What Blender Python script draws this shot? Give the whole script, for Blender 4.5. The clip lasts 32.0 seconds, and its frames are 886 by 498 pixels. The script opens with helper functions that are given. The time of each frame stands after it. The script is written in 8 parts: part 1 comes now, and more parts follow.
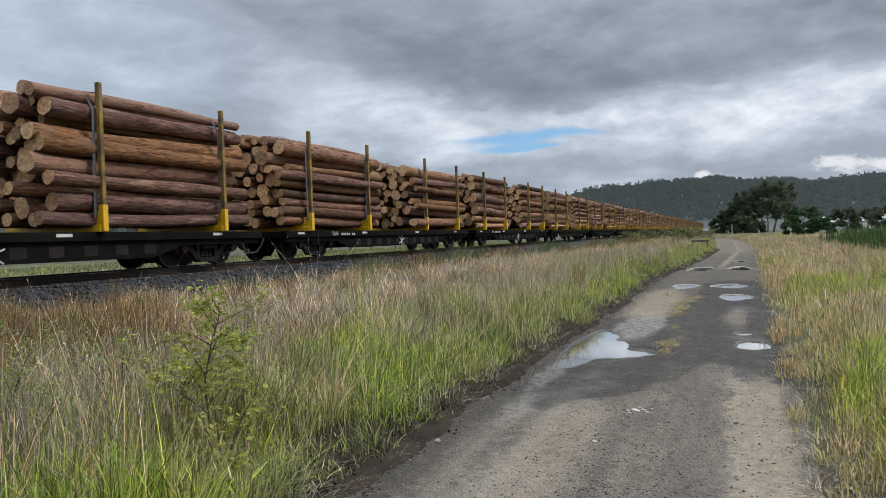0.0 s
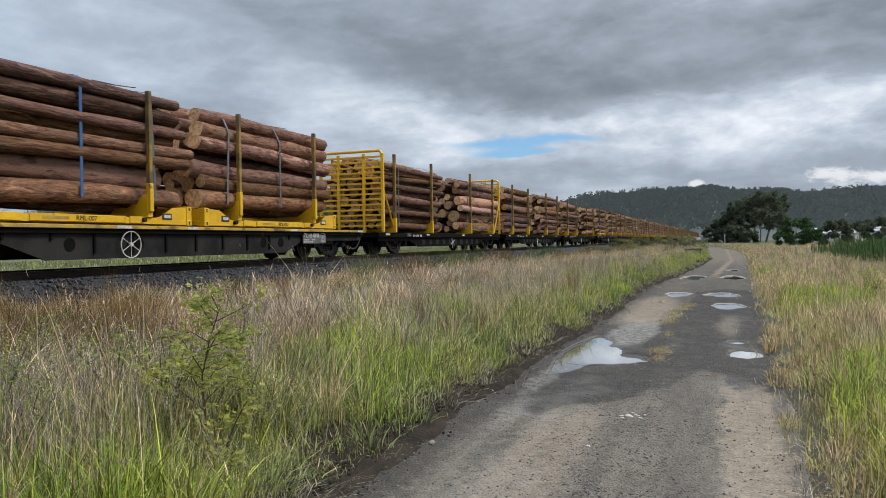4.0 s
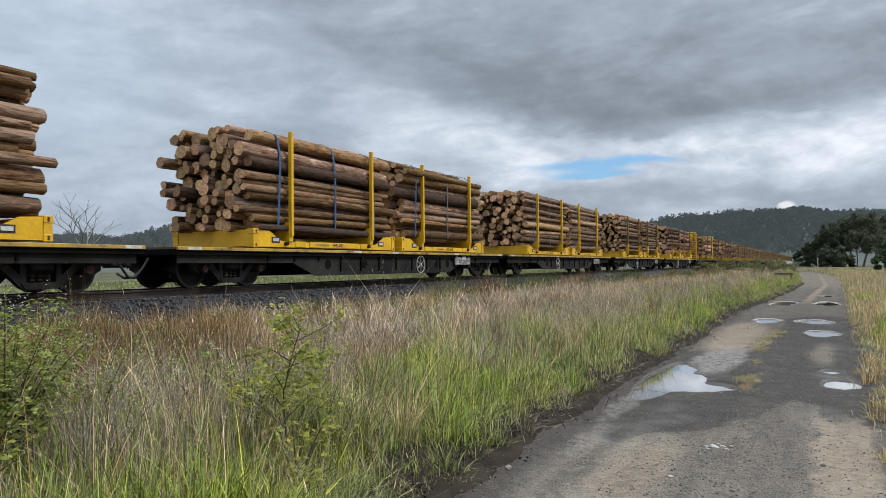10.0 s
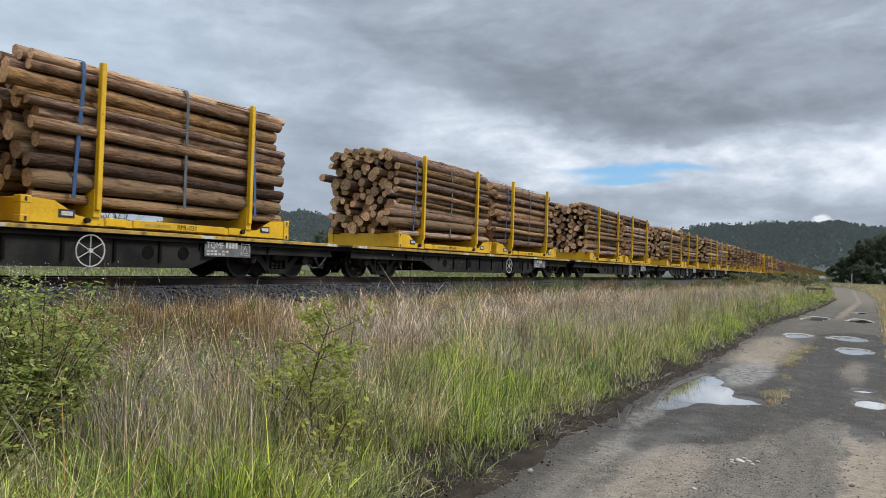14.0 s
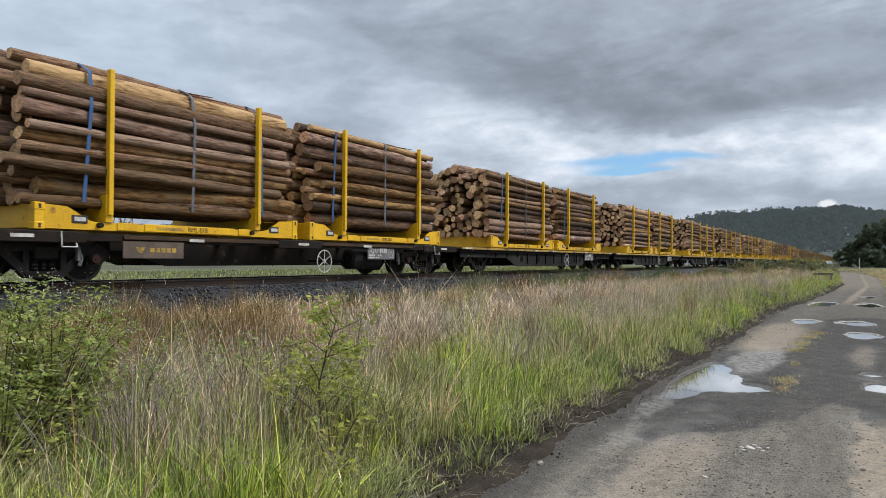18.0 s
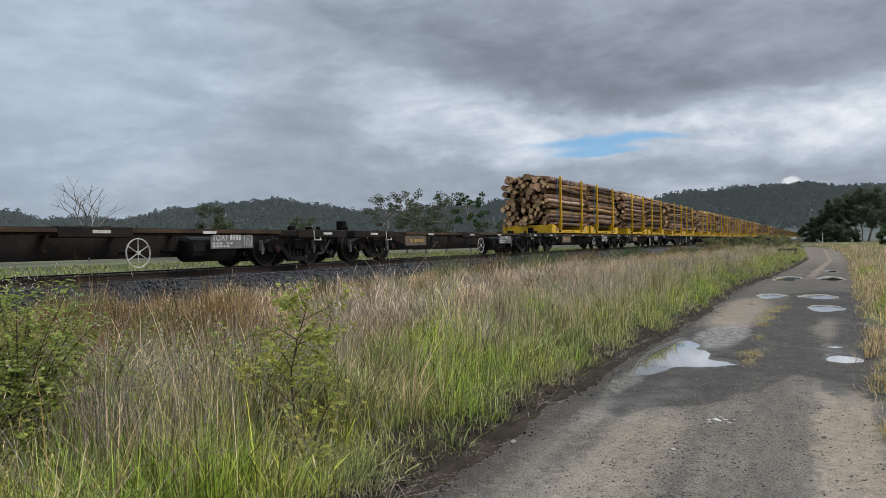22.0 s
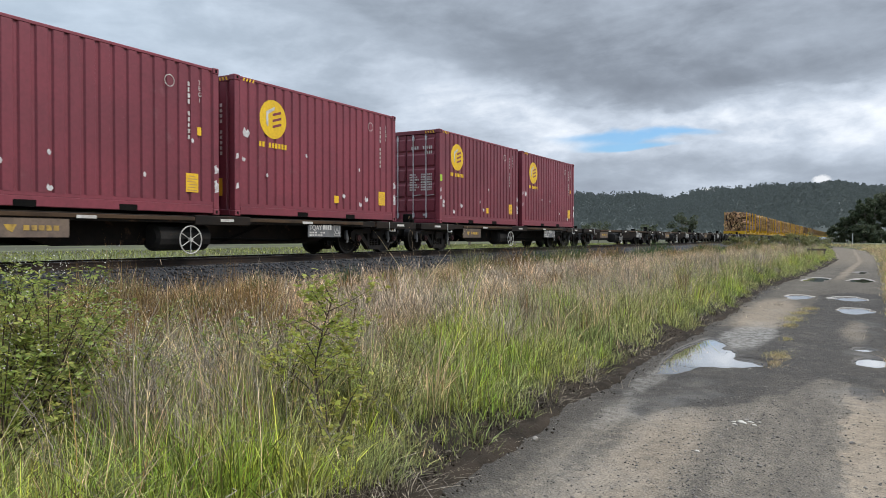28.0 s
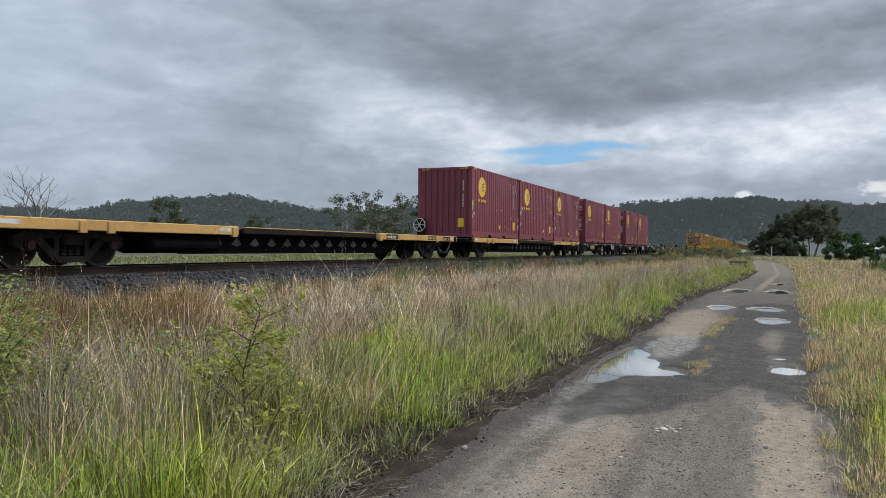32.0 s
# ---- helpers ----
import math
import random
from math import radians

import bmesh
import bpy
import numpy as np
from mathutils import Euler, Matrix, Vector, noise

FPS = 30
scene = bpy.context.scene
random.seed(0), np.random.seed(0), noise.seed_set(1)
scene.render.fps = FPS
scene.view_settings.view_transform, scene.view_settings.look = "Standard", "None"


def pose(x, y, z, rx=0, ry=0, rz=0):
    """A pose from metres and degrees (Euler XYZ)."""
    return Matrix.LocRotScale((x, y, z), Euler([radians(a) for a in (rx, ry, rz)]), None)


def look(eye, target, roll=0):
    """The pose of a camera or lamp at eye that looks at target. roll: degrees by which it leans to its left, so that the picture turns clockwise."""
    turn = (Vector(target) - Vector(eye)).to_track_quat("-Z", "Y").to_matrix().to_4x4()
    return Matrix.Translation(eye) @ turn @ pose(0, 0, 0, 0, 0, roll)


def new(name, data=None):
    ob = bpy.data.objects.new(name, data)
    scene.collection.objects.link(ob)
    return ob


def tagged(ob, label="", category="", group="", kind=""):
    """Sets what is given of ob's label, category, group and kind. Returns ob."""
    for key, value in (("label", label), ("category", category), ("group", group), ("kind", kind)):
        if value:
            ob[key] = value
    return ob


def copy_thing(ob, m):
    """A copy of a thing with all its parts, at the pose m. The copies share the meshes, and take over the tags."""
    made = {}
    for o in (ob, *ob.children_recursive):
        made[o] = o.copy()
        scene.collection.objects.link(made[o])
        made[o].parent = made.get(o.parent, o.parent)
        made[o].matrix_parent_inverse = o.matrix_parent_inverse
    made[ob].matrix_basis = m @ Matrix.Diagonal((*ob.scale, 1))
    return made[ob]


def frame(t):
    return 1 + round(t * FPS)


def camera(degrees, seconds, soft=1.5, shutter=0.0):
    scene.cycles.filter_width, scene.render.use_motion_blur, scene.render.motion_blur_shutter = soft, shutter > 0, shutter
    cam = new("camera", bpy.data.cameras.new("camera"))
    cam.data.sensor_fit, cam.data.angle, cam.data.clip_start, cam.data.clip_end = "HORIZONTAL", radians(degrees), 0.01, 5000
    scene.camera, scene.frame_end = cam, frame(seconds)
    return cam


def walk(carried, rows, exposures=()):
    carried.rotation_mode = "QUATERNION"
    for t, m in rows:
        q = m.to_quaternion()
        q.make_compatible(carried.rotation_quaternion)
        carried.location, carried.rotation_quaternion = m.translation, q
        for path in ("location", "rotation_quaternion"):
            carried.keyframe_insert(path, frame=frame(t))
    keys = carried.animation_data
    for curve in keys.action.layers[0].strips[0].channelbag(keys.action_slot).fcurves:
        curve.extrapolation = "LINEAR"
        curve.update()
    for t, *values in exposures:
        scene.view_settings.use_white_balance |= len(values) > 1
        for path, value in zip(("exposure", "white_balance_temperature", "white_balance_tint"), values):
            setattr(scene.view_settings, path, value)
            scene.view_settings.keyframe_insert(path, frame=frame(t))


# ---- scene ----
# camera and its path
cam = camera(62.57, 32.0, soft=0.7, shutter=0.06)
PATH = [
    (0, pose(0.001, 0.002, 1.601, 89.24, 2.10, 21.33)),
    (0.5, pose(0.006, 0.022, 1.600, 89.18, 2.29, 21.79)),
    (1, pose(-0.010, 0.010, 1.597, 89.09, 2.15, 22.06)),
    (1.5, pose(-0.013, -0.002, 1.590, 89.12, 1.92, 21.93)),
    (2, pose(-0.012, -0.020, 1.589, 89.15, 1.64, 21.39)),
    (2.5, pose(-0.022, -0.010, 1.591, 89.15, 1.23, 20.76)),
    (3, pose(-0.021, -0.015, 1.588, 89.28, 1.14, 20.41)),
    (3.5, pose(-0.026, -0.026, 1.595, 89.38, 1.04, 20.52)),
    (5.5, pose(-0.023, -0.052, 1.596, 89.92, 1.05, 22.27)),
    (6, pose(-0.017, -0.039, 1.588, 90.00, 1.36, 22.72)),
    (6.5, pose(-0.027, -0.039, 1.591, 89.94, 1.33, 23.29)),
    (7, pose(-0.030, -0.044, 1.590, 89.90, 1.17, 23.99)),
    (7.5, pose(-0.029, -0.048, 1.592, 89.92, 0.69, 24.73)),
    (8, pose(-0.026, -0.035, 1.580, 90.16, 0.39, 25.37)),
    (8.5, pose(-0.032, -0.027, 1.587, 90.15, -0.19, 25.81)),
    (9, pose(-0.025, -0.020, 1.586, 90.50, -0.15, 26.21)),
    (9.5, pose(-0.013, -0.031, 1.589, 90.98, 0.39, 26.55)),
    (10, pose(-0.020, -0.042, 1.594, 91.34, 0.60, 26.90)),
    (10.5, pose(-0.024, -0.043, 1.591, 91.72, 0.80, 27.28)),
    (11, pose(-0.019, -0.019, 1.580, 92.03, 0.75, 27.68)),
    (11.5, pose(-0.020, -0.018, 1.580, 92.18, 0.49, 28.01)),
    (12, pose(-0.024, -0.025, 1.590, 92.22, 0.01, 28.33)),
    (12.5, pose(-0.025, -0.014, 1.586, 92.28, -0.40, 28.63)),
    (13, pose(-0.036, -0.027, 1.586, 92.07, -1.04, 28.84)),
    (13.5, pose(-0.039, -0.054, 1.588, 91.72, -1.61, 28.98)),
    (14, pose(-0.041, -0.067, 1.597, 91.28, -1.81, 28.97)),
    (14.5, pose(-0.034, -0.068, 1.589, 90.92, -1.68, 28.84)),
    (16.5, pose(-0.012, -0.080, 1.599, 91.40, -0.57, 28.88)),
    (17, pose(-0.023, -0.070, 1.596, 91.42, -0.69, 29.24)),
    (17.5, pose(-0.030, -0.075, 1.597, 91.18, -0.62, 29.47)),
    (18, pose(-0.032, -0.067, 1.596, 90.90, -0.28, 29.42)),
    (18.5, pose(-0.029, -0.053, 1.591, 90.47, -0.06, 29.17)),
    (19, pose(-0.028, -0.057, 1.596, 90.08, 0.11, 28.80)),
    (19.5, pose(-0.009, -0.075, 1.597, 90.02, 0.77, 28.36)),
    (20, pose(-0.004, -0.072, 1.592, 89.97, 1.01, 27.86)),
    (20.5, pose(0.002, -0.065, 1.596, 89.99, 1.15, 27.45)),
    (21, pose(0.006, -0.066, 1.591, 90.01, 1.21, 27.21)),
    (21.5, pose(-0.002, -0.069, 1.584, 89.91, 1.16, 27.11)),
    (22, pose(0.001, -0.082, 1.589, 89.71, 1.20, 27.21)),
    (22.5, pose(0.000, -0.078, 1.587, 89.57, 1.17, 27.38)),
    (23, pose(-0.001, -0.070, 1.589, 89.51, 1.14, 27.60)),
    (23.5, pose(-0.005, -0.069, 1.589, 89.64, 1.02, 27.83)),
    (24, pose(-0.004, -0.077, 1.590, 89.87, 0.94, 28.08)),
    (24.5, pose(-0.005, -0.084, 1.601, 90.01, 0.77, 28.27)),
    (26.5, pose(-0.006, -0.082, 1.592, 89.98, -0.11, 29.07)),
    (27, pose(-0.017, -0.085, 1.594, 89.77, -0.36, 29.31)),
    (27.5, pose(-0.020, -0.080, 1.595, 89.50, -0.19, 29.36)),
    (28, pose(-0.026, -0.081, 1.605, 89.11, -0.02, 29.02)),
    (28.5, pose(-0.002, -0.085, 1.604, 88.95, 0.10, 28.46)),
    (29, pose(0.012, -0.083, 1.607, 89.06, 0.46, 27.67)),
    (29.5, pose(0.008, -0.094, 1.614, 89.07, 0.28, 26.90)),
    (30, pose(0.007, -0.098, 1.606, 89.19, 0.22, 26.25)),
    (30.5, pose(0.003, -0.101, 1.605, 89.32, 0.10, 25.66)),
    (31, pose(0.005, -0.100, 1.599, 89.47, -0.12, 25.18)),
    (31.5, pose(0.006, -0.099, 1.602, 89.68, -0.36, 24.66)),
    (32, pose(0.017, -0.098, 1.609, 89.91, -0.56, 23.97)),
]
walk(cam, PATH, [(0, 0.24), (12, 0.32), (18, 0.36), (20.5, 0.20), (23, 0.12), (25, 0.14), (27, 0.36), (28.5, 0.42), (30, 0.46), (31, 0.30), (32, 0.20)])

# the plan, in metres: the railway runs along +y, the road beside it at z = 0
XC, ZR = -12.18, 1.185          # track centre line and rail top
DECK = 0.865                    # wagon deck above rail top
EPS = 0.004


def train(t):
    """How far along y the train's datum has come at t seconds: about 34 km/h, slowly gaining."""
    d = t - 27.0
    return 8.743 + 10.635 * d + 0.03239 * d * d + 0.00022 * d ** 3


# ---- world, sun ----
SUN_EL, SUN_AZ = 48.0, 62.0     # degrees; azimuth from +y towards +x
world = bpy.data.worlds.new("world")
scene.world = world
world.use_nodes = True
wt = world.node_tree
wt.nodes.clear()


class Graph:
    """Short-hand for shader node trees."""

    def __init__(self, tree):
        self.t = tree

    def n(self, kind, **inputs):
        node = self.t.nodes.new(kind)
        for key, value in inputs.items():
            k = int(key[1:]) if key[0] == "i" and key[1:].isdigit() else key.replace("_", " ")
            self.put(node.inputs[k], value)
        return node

    def put(self, socket, value):
        if hasattr(value, "is_output"):
            self.t.links.new(value, socket)
        elif isinstance(value, tuple) and len(value) == 3 and socket.type == "RGBA":
            socket.default_value = (*value, 1)
        else:
            socket.default_value = value

    def m(self, op, a, b=0.0, c=0.0, clamp=False):
        node = self.t.nodes.new("ShaderNodeMath")
        node.operation, node.use_clamp = op, clamp
        for s, v in zip(node.inputs, (a, b, c)):
            self.put(s, v)
        return node.outputs[0]

    def noise(self, vector, scale, detail=5.0, rough=0.55, distortion=0.0):
        node = self.n("ShaderNodeTexNoise", Vector=vector, Scale=scale, Detail=detail, Roughness=rough, Distortion=distortion)
        return node.outputs["Fac"]

    def ramp(self, fac, lo, hi):
        node = self.n("ShaderNodeMapRange", Value=fac)
        node.interpolation_type = "SMOOTHSTEP"
        node.inputs["From Min"].default_value, node.inputs["From Max"].default_value = lo, hi
        return node.outputs[0]

    def mix(self, fac, a, b, blend="MIX"):
        node = self.t.nodes.new("ShaderNodeMix")
        node.data_type, node.blend_type = "RGBA", blend
        self.put(node.inputs[0], fac)
        self.put(node.inputs[6], a)
        self.put(node.inputs[7], b)
        return node.outputs[2]


W = Graph(wt)
sky = W.n("ShaderNodeTexSky")
sky.sky_type, sky.sun_disc = "NISHITA", False
sky.sun_elevation, sky.sun_rotation = radians(SUN_EL), radians(SUN_AZ)
way = W.n("ShaderNodeTexCoord").outputs["Generated"]
sep = W.n("ShaderNodeSeparateXYZ", i0=way)
dx, dy, dz = sep.outputs
up = W.m("MAXIMUM", dz, 0.0)
inv = W.m("DIVIDE", 1.0, W.m("ADD", up, 0.15))
flat = W.n("ShaderNodeCombineXYZ", X=W.m("MULTIPLY", dx, inv), Y=W.m("MULTIPLY", dy, inv), Z=0.0).outputs[0]
n_big = W.noise(flat, 0.62, 3.0, 0.5, 0.3)
n_mid = W.noise(flat, 1.9, 5.0, 0.50, 0.25)
az = W.m("ARCTAN2", W.m("MULTIPLY", dx, -1.0), dy)      # radians, left of +y
el = W.m("ARCSINE", dz)


def blob(a, e, sa, se, warp=0.0):
    """A soft patch of sky round azimuth a (left of +y) and elevation e, degrees."""
    wob = W.m("MULTIPLY", W.m("SUBTRACT", n_mid, 0.5), warp)
    p = W.m("DIVIDE", W.m("ADD", W.m("SUBTRACT", az, radians(a)), W.m("MULTIPLY", wob, 2.0)), radians(sa))
    q = W.m("DIVIDE", W.m("ADD", W.m("SUBTRACT", el, radians(e)), wob), radians(se))
    return W.m("EXPONENT", W.m("MULTIPLY", W.m("ADD", W.m("MULTIPLY", p, p), W.m("MULTIPLY", q, q)), -1.0))


def by_azimuth(points):
    """A height in degrees given at a few azimuths (degrees left of +y), joined smoothly."""
    node = W.n("ShaderNodeValToRGB", Fac=W.m("DIVIDE", W.m("ADD", az, radians(30)), radians(110), clamp=True))
    r = node.color_ramp
    r.interpolation = "EASE"
    pts = sorted(points)
    for k, (a, e) in enumerate(pts):
        pos = (a + 30) / 110
        el_ = r.elements[k] if k < 2 else r.elements.new(pos)
        el_.position = pos
        el_.color = (e / 40, e / 40, e / 40, 1)
    return W.m("MULTIPLY", node.outputs[0], radians(40))


def away(e, lo, hi):
    return W.ramp(e, radians(lo), radians(hi))


round_p = W.n("ShaderNodeCombineXYZ", X=az, Y=W.m("MULTIPLY", el, 2.0), Z=0.0).outputs[0]
long_p = W.n("ShaderNodeCombineXYZ", X=az, Y=W.m("MULTIPLY", W.m("ADD", el, W.m("MULTIPLY", az, 0.06)), 3.0), Z=0.3).outputs[0]
n_puff = W.noise(round_p, 6.5, 6.0, 0.52, 0.25)
n_curl = W.noise(round_p, 30.0, 5.0, 0.6, 0.3)
n_long = W.noise(long_p, 4.2, 6.0, 0.55, 0.5)
n_streak = W.noise(long_p, 11.0, 6.0, 0.58, 0.4)


def swing(n, k):
    return W.m("MULTIPLY", W.m("SUBTRACT", n, 0.5), k)


# the heavy cloud's lower edge, and the broken bright cloud below it
rag = W.m("ADD", swing(n_puff, radians(5.5)), swing(n_streak, radians(3.5)))
under = W.m("ADD", W.m("SUBTRACT", el, by_azimuth(((-30, 11.8), (-3.4, 11.2), (4.2, 10.4), (12.1, 9.8), (18.4, 10.4), (24.9, 12.0), (31.6, 14.4), (42, 19.0), (80, 30.0)))), rag)
heavy = W.m("MULTIPLY", away(under, -0.5, 1.6), W.m("SUBTRACT", 1.0, W.m("MULTIPLY", away(under, 2.5, 10), 0.62)))
above = W.m("MULTIPLY", away(el, 5.2, 7.0), W.m("SUBTRACT", 1.0, away(under, -1.4, 0.6)))
bright = W.m("MULTIPLY", above, W.m("SUBTRACT", 1.0, away(az, 21, 33)))
low = W.m("MULTIPLY", W.m("SUBTRACT", 1.0, away(el, 4.6, 6.2)), W.m("SUBTRACT", 1.0, away(az, 26, 40)))
second = blob(42, 14.2, 10, 1.5, 0.12)
lite = W.m("ADD", W.m("MULTIPLY", blob(30, 11.5, 8, 2.4, 0.10), 0.14), W.m("MULTIPLY", blob(58, 17, 18, 5, 0.1), 0.07))
tone = W.m("ADD", 0.50, W.m("ADD", W.m("ADD", swing(n_big, 0.34), swing(n_long, 0.58)), W.m("ADD", W.m("MULTIPLY", W.m("ADD", swing(n_puff, 0.66), swing(n_curl, 0.24)), W.m("ADD", 0.62, W.m("MULTIPLY", bright, 0.45))), W.m("ADD", swing(n_mid, 0.12), swing(n_streak, 0.18)))))
tone = W.m("ADD", W.m("SUBTRACT", tone, W.m("ADD", W.m("MULTIPLY", heavy, 0.165), W.m("ADD", W.m("MULTIPLY", second, 0.06), W.m("ADD", W.m("MULTIPLY", blob(7, 11.7, 7.5, 1.1, 0.07), 0.12), W.m("MULTIPLY", blob(21, 14.2, 8, 1.8, 0.10), 0.07))))), W.m("ADD", lite, W.m("SUBTRACT", W.m("MULTIPLY", bright, 0.205), W.m("MULTIPLY", low, 0.02))))
ramp = W.n("ShaderNodeValToRGB", Fac=tone)
cr = ramp.color_ramp
cr.elements[0].position, cr.elements[0].color = 0.0, (0.12, 0.14, 0.172, 1)
cr.elements[1].position, cr.elements[1].color = 1.0, (0.96, 0.975, 1.0, 1)
for pos, col in ((0.28, (0.205, 0.236, 0.285)), (0.50, (0.318, 0.364, 0.432)), (0.66, (0.470, 0.528, 0.612)), (0.82, (0.70, 0.745, 0.81))):
    cr.elements.new(pos).color = (*col, 1)
blue = W.ramp(W.m("ADD", blob(15.8, 7.75, 6.2, 0.70, 0.05), W.m("ADD", W.m("MULTIPLY", blob(14.6, 6.8, 4.6, 0.34, 0.03), 0.9), W.m("MULTIPLY", blob(10, 7.7, 3.0, 0.40, 0.05), 0.42))), 0.35, 0.95)
blue = W.m("MULTIPLY", blue, 0.92)
clear = W.mix(1.0, sky.outputs[0], (0.062, 0.092, 0.120), "MULTIPLY")
clouds = W.mix(blue, ramp.outputs[0], clear)
heap = W.m("ADD", blob(1.5, 4.05, 0.9, 0.42), W.m("ADD", W.m("ADD", blob(-7.0, 4.25, 1.6, 0.7), blob(-10.5, 4.0, 2.2, 0.6)), W.m("MULTIPLY", blob(8.4, 3.3, 2.4, 0.4), 0.9)))
puff = W.ramp(W.m("ADD", heap, W.m("MULTIPLY", W.m("SUBTRACT", n_curl, 0.5), 2.4)), 0.40, 0.95)
puff = W.m("MULTIPLY", puff, W.ramp(heap, 0.10, 0.30))
clouds = W.mix(W.m("MULTIPLY", puff, 0.7), clouds, (0.80, 0.81, 0.83))
clouds = W.mix(W.m("MULTIPLY", blob(62, 14, 24, 13), 0.45), clouds, (0.43, 0.545, 0.665))
# a thick overcast is about three times brighter overhead than at the horizon
lift = W.n("ShaderNodeMapRange", Value=el)
lift.inputs["From Min"].default_value, lift.inputs["From Max"].default_value = radians(20), radians(65)
lift.inputs["To Min"].default_value, lift.inputs["To Max"].default_value = 1.0, 3.6
final = W.n("ShaderNodeVectorMath", i0=clouds)
final.operation = "SCALE"
W.put(final.inputs["Scale"], lift.outputs[0])
back = W.n("ShaderNodeBackground", Color=final.outputs[0], Strength=1.0)
wout = W.n("ShaderNodeOutputWorld", Surface=back.outputs[0])

sun = new("sun", bpy.data.lights.new("sun", "SUN"))
sun.data.energy, sun.data.angle, sun.data.color = 2.1, radians(24), (1.0, 0.96, 0.9)
sa, se = radians(SUN_AZ), radians(SUN_EL)
sun.matrix_world = look(Vector((math.sin(sa) * math.cos(se), math.cos(sa) * math.cos(se), math.sin(se))) * 100, (0, 0, 0))


# ---- materials ----
def mat(name, c1, c2, rough=0.7, metal=0.0, scale=3.0, fine=40.0, bump=0.2, stretch=(1, 1, 1), rand=0.0, island=0.0, c3=None, c3at=(0.6, 0.7), c3scale=8.0, spec=0.5, world_space=False, hue=0.0, skew=0.0):
    """Two colours blended by a broad noise, a third in patches, fine grain in value and relief; varied by object or by island."""
    m = bpy.data.materials.new(name)
    m.use_nodes = True
    G = Graph(m.node_tree)
    b = m.node_tree.nodes["Principled BSDF"]
    tc = G.n("ShaderNodeNewGeometry").outputs["Position"] if world_space else G.n("ShaderNodeTexCoord").outputs["Object"]
    mp = G.n("ShaderNodeMapping", Vector=tc, Scale=stretch)
    v = mp.outputs[0]
    if rand:
        info = G.n("ShaderNodeObjectInfo").outputs["Random"]
        shift = G.n("ShaderNodeVectorMath", i0=v, i1=(17.0, 9.0, 31.0))
        off = G.n("ShaderNodeVectorMath", i0=(17.0, 9.0, 31.0))
        off.operation = "SCALE"
        G.put(off.inputs["Scale"], info)
        G.put(shift.inputs[1], off.outputs[0])
        v = shift.outputs[0]
    broad = G.noise(v, scale, 5.0)
    grain = G.noise(v, fine, 4.0, 0.6)
    col = G.mix(G.ramp(broad, 0.35, 0.65), c1, c2)
    if c3:
        patch = G.noise(v, c3scale, 5.0, 0.65)
        col = G.mix(G.ramp(patch, *c3at), col, c3)
    val = G.m("ADD", 0.72, G.m("MULTIPLY", grain, 0.56))
    for amount, source in ((rand, "ShaderNodeObjectInfo"), (island, "ShaderNodeNewGeometry")):
        if amount:
            r = G.n(source).outputs["Random" if source == "ShaderNodeObjectInfo" else "Random Per Island"]
            val = G.m("MULTIPLY", val, G.m("ADD", 1 - amount, G.m("MULTIPLY", G.m("POWER", r, 1.0 + skew), (2 + 1.2 * skew) * amount)))
            if hue:
                h = G.m("FRACT", G.m("MULTIPLY", r, 7.31))
                hs = G.n("ShaderNodeHueSaturation", Color=col, Hue=G.m("ADD", 0.5 - hue, G.m("MULTIPLY", h, 2 * hue)))
                col = hs.outputs[0]
    scaled = G.n("ShaderNodeVectorMath", i0=col)
    scaled.operation = "SCALE"
    G.put(scaled.inputs["Scale"], val)
    G.put(b.inputs["Base Color"], scaled.outputs[0])
    b.inputs["Metallic"].default_value = metal
    b.inputs["Specular IOR Level"].default_value = spec
    G.put(b.inputs["Roughness"], G.m("ADD", rough - 0.1, G.m("MULTIPLY", broad, 0.2)))
    if bump:
        bp = G.n("ShaderNodeBump", Height=grain, Strength=bump, Distance=0.02)
        G.put(b.inputs["Normal"], bp.outputs[0])
    return m


def leaf_mat(name, c1, c2, island=0.35, hue=0.02, thin=0.3, skew=0.0):
    """Foliage: thin, a little light comes through."""
    m = mat(name, c1, c2, 0.55, scale=0.7, fine=25.0, bump=0, island=island, hue=hue, spec=0.25, world_space=True, skew=skew)
    t = m.node_tree
    b, out = t.nodes["Principled BSDF"], t.nodes["Material Output"]
    tr = t.nodes.new("ShaderNodeBsdfTranslucent")
    t.links.new(b.inputs["Base Color"].links[0].from_socket, tr.inputs["Color"])
    mx = t.nodes.new("ShaderNodeMixShader")
    mx.inputs[0].default_value = thin
    t.links.new(b.outputs[0], mx.inputs[1])
    t.links.new(tr.outputs[0], mx.inputs[2])
    t.links.new(mx.outputs[0], out.inputs["Surface"])
    return m


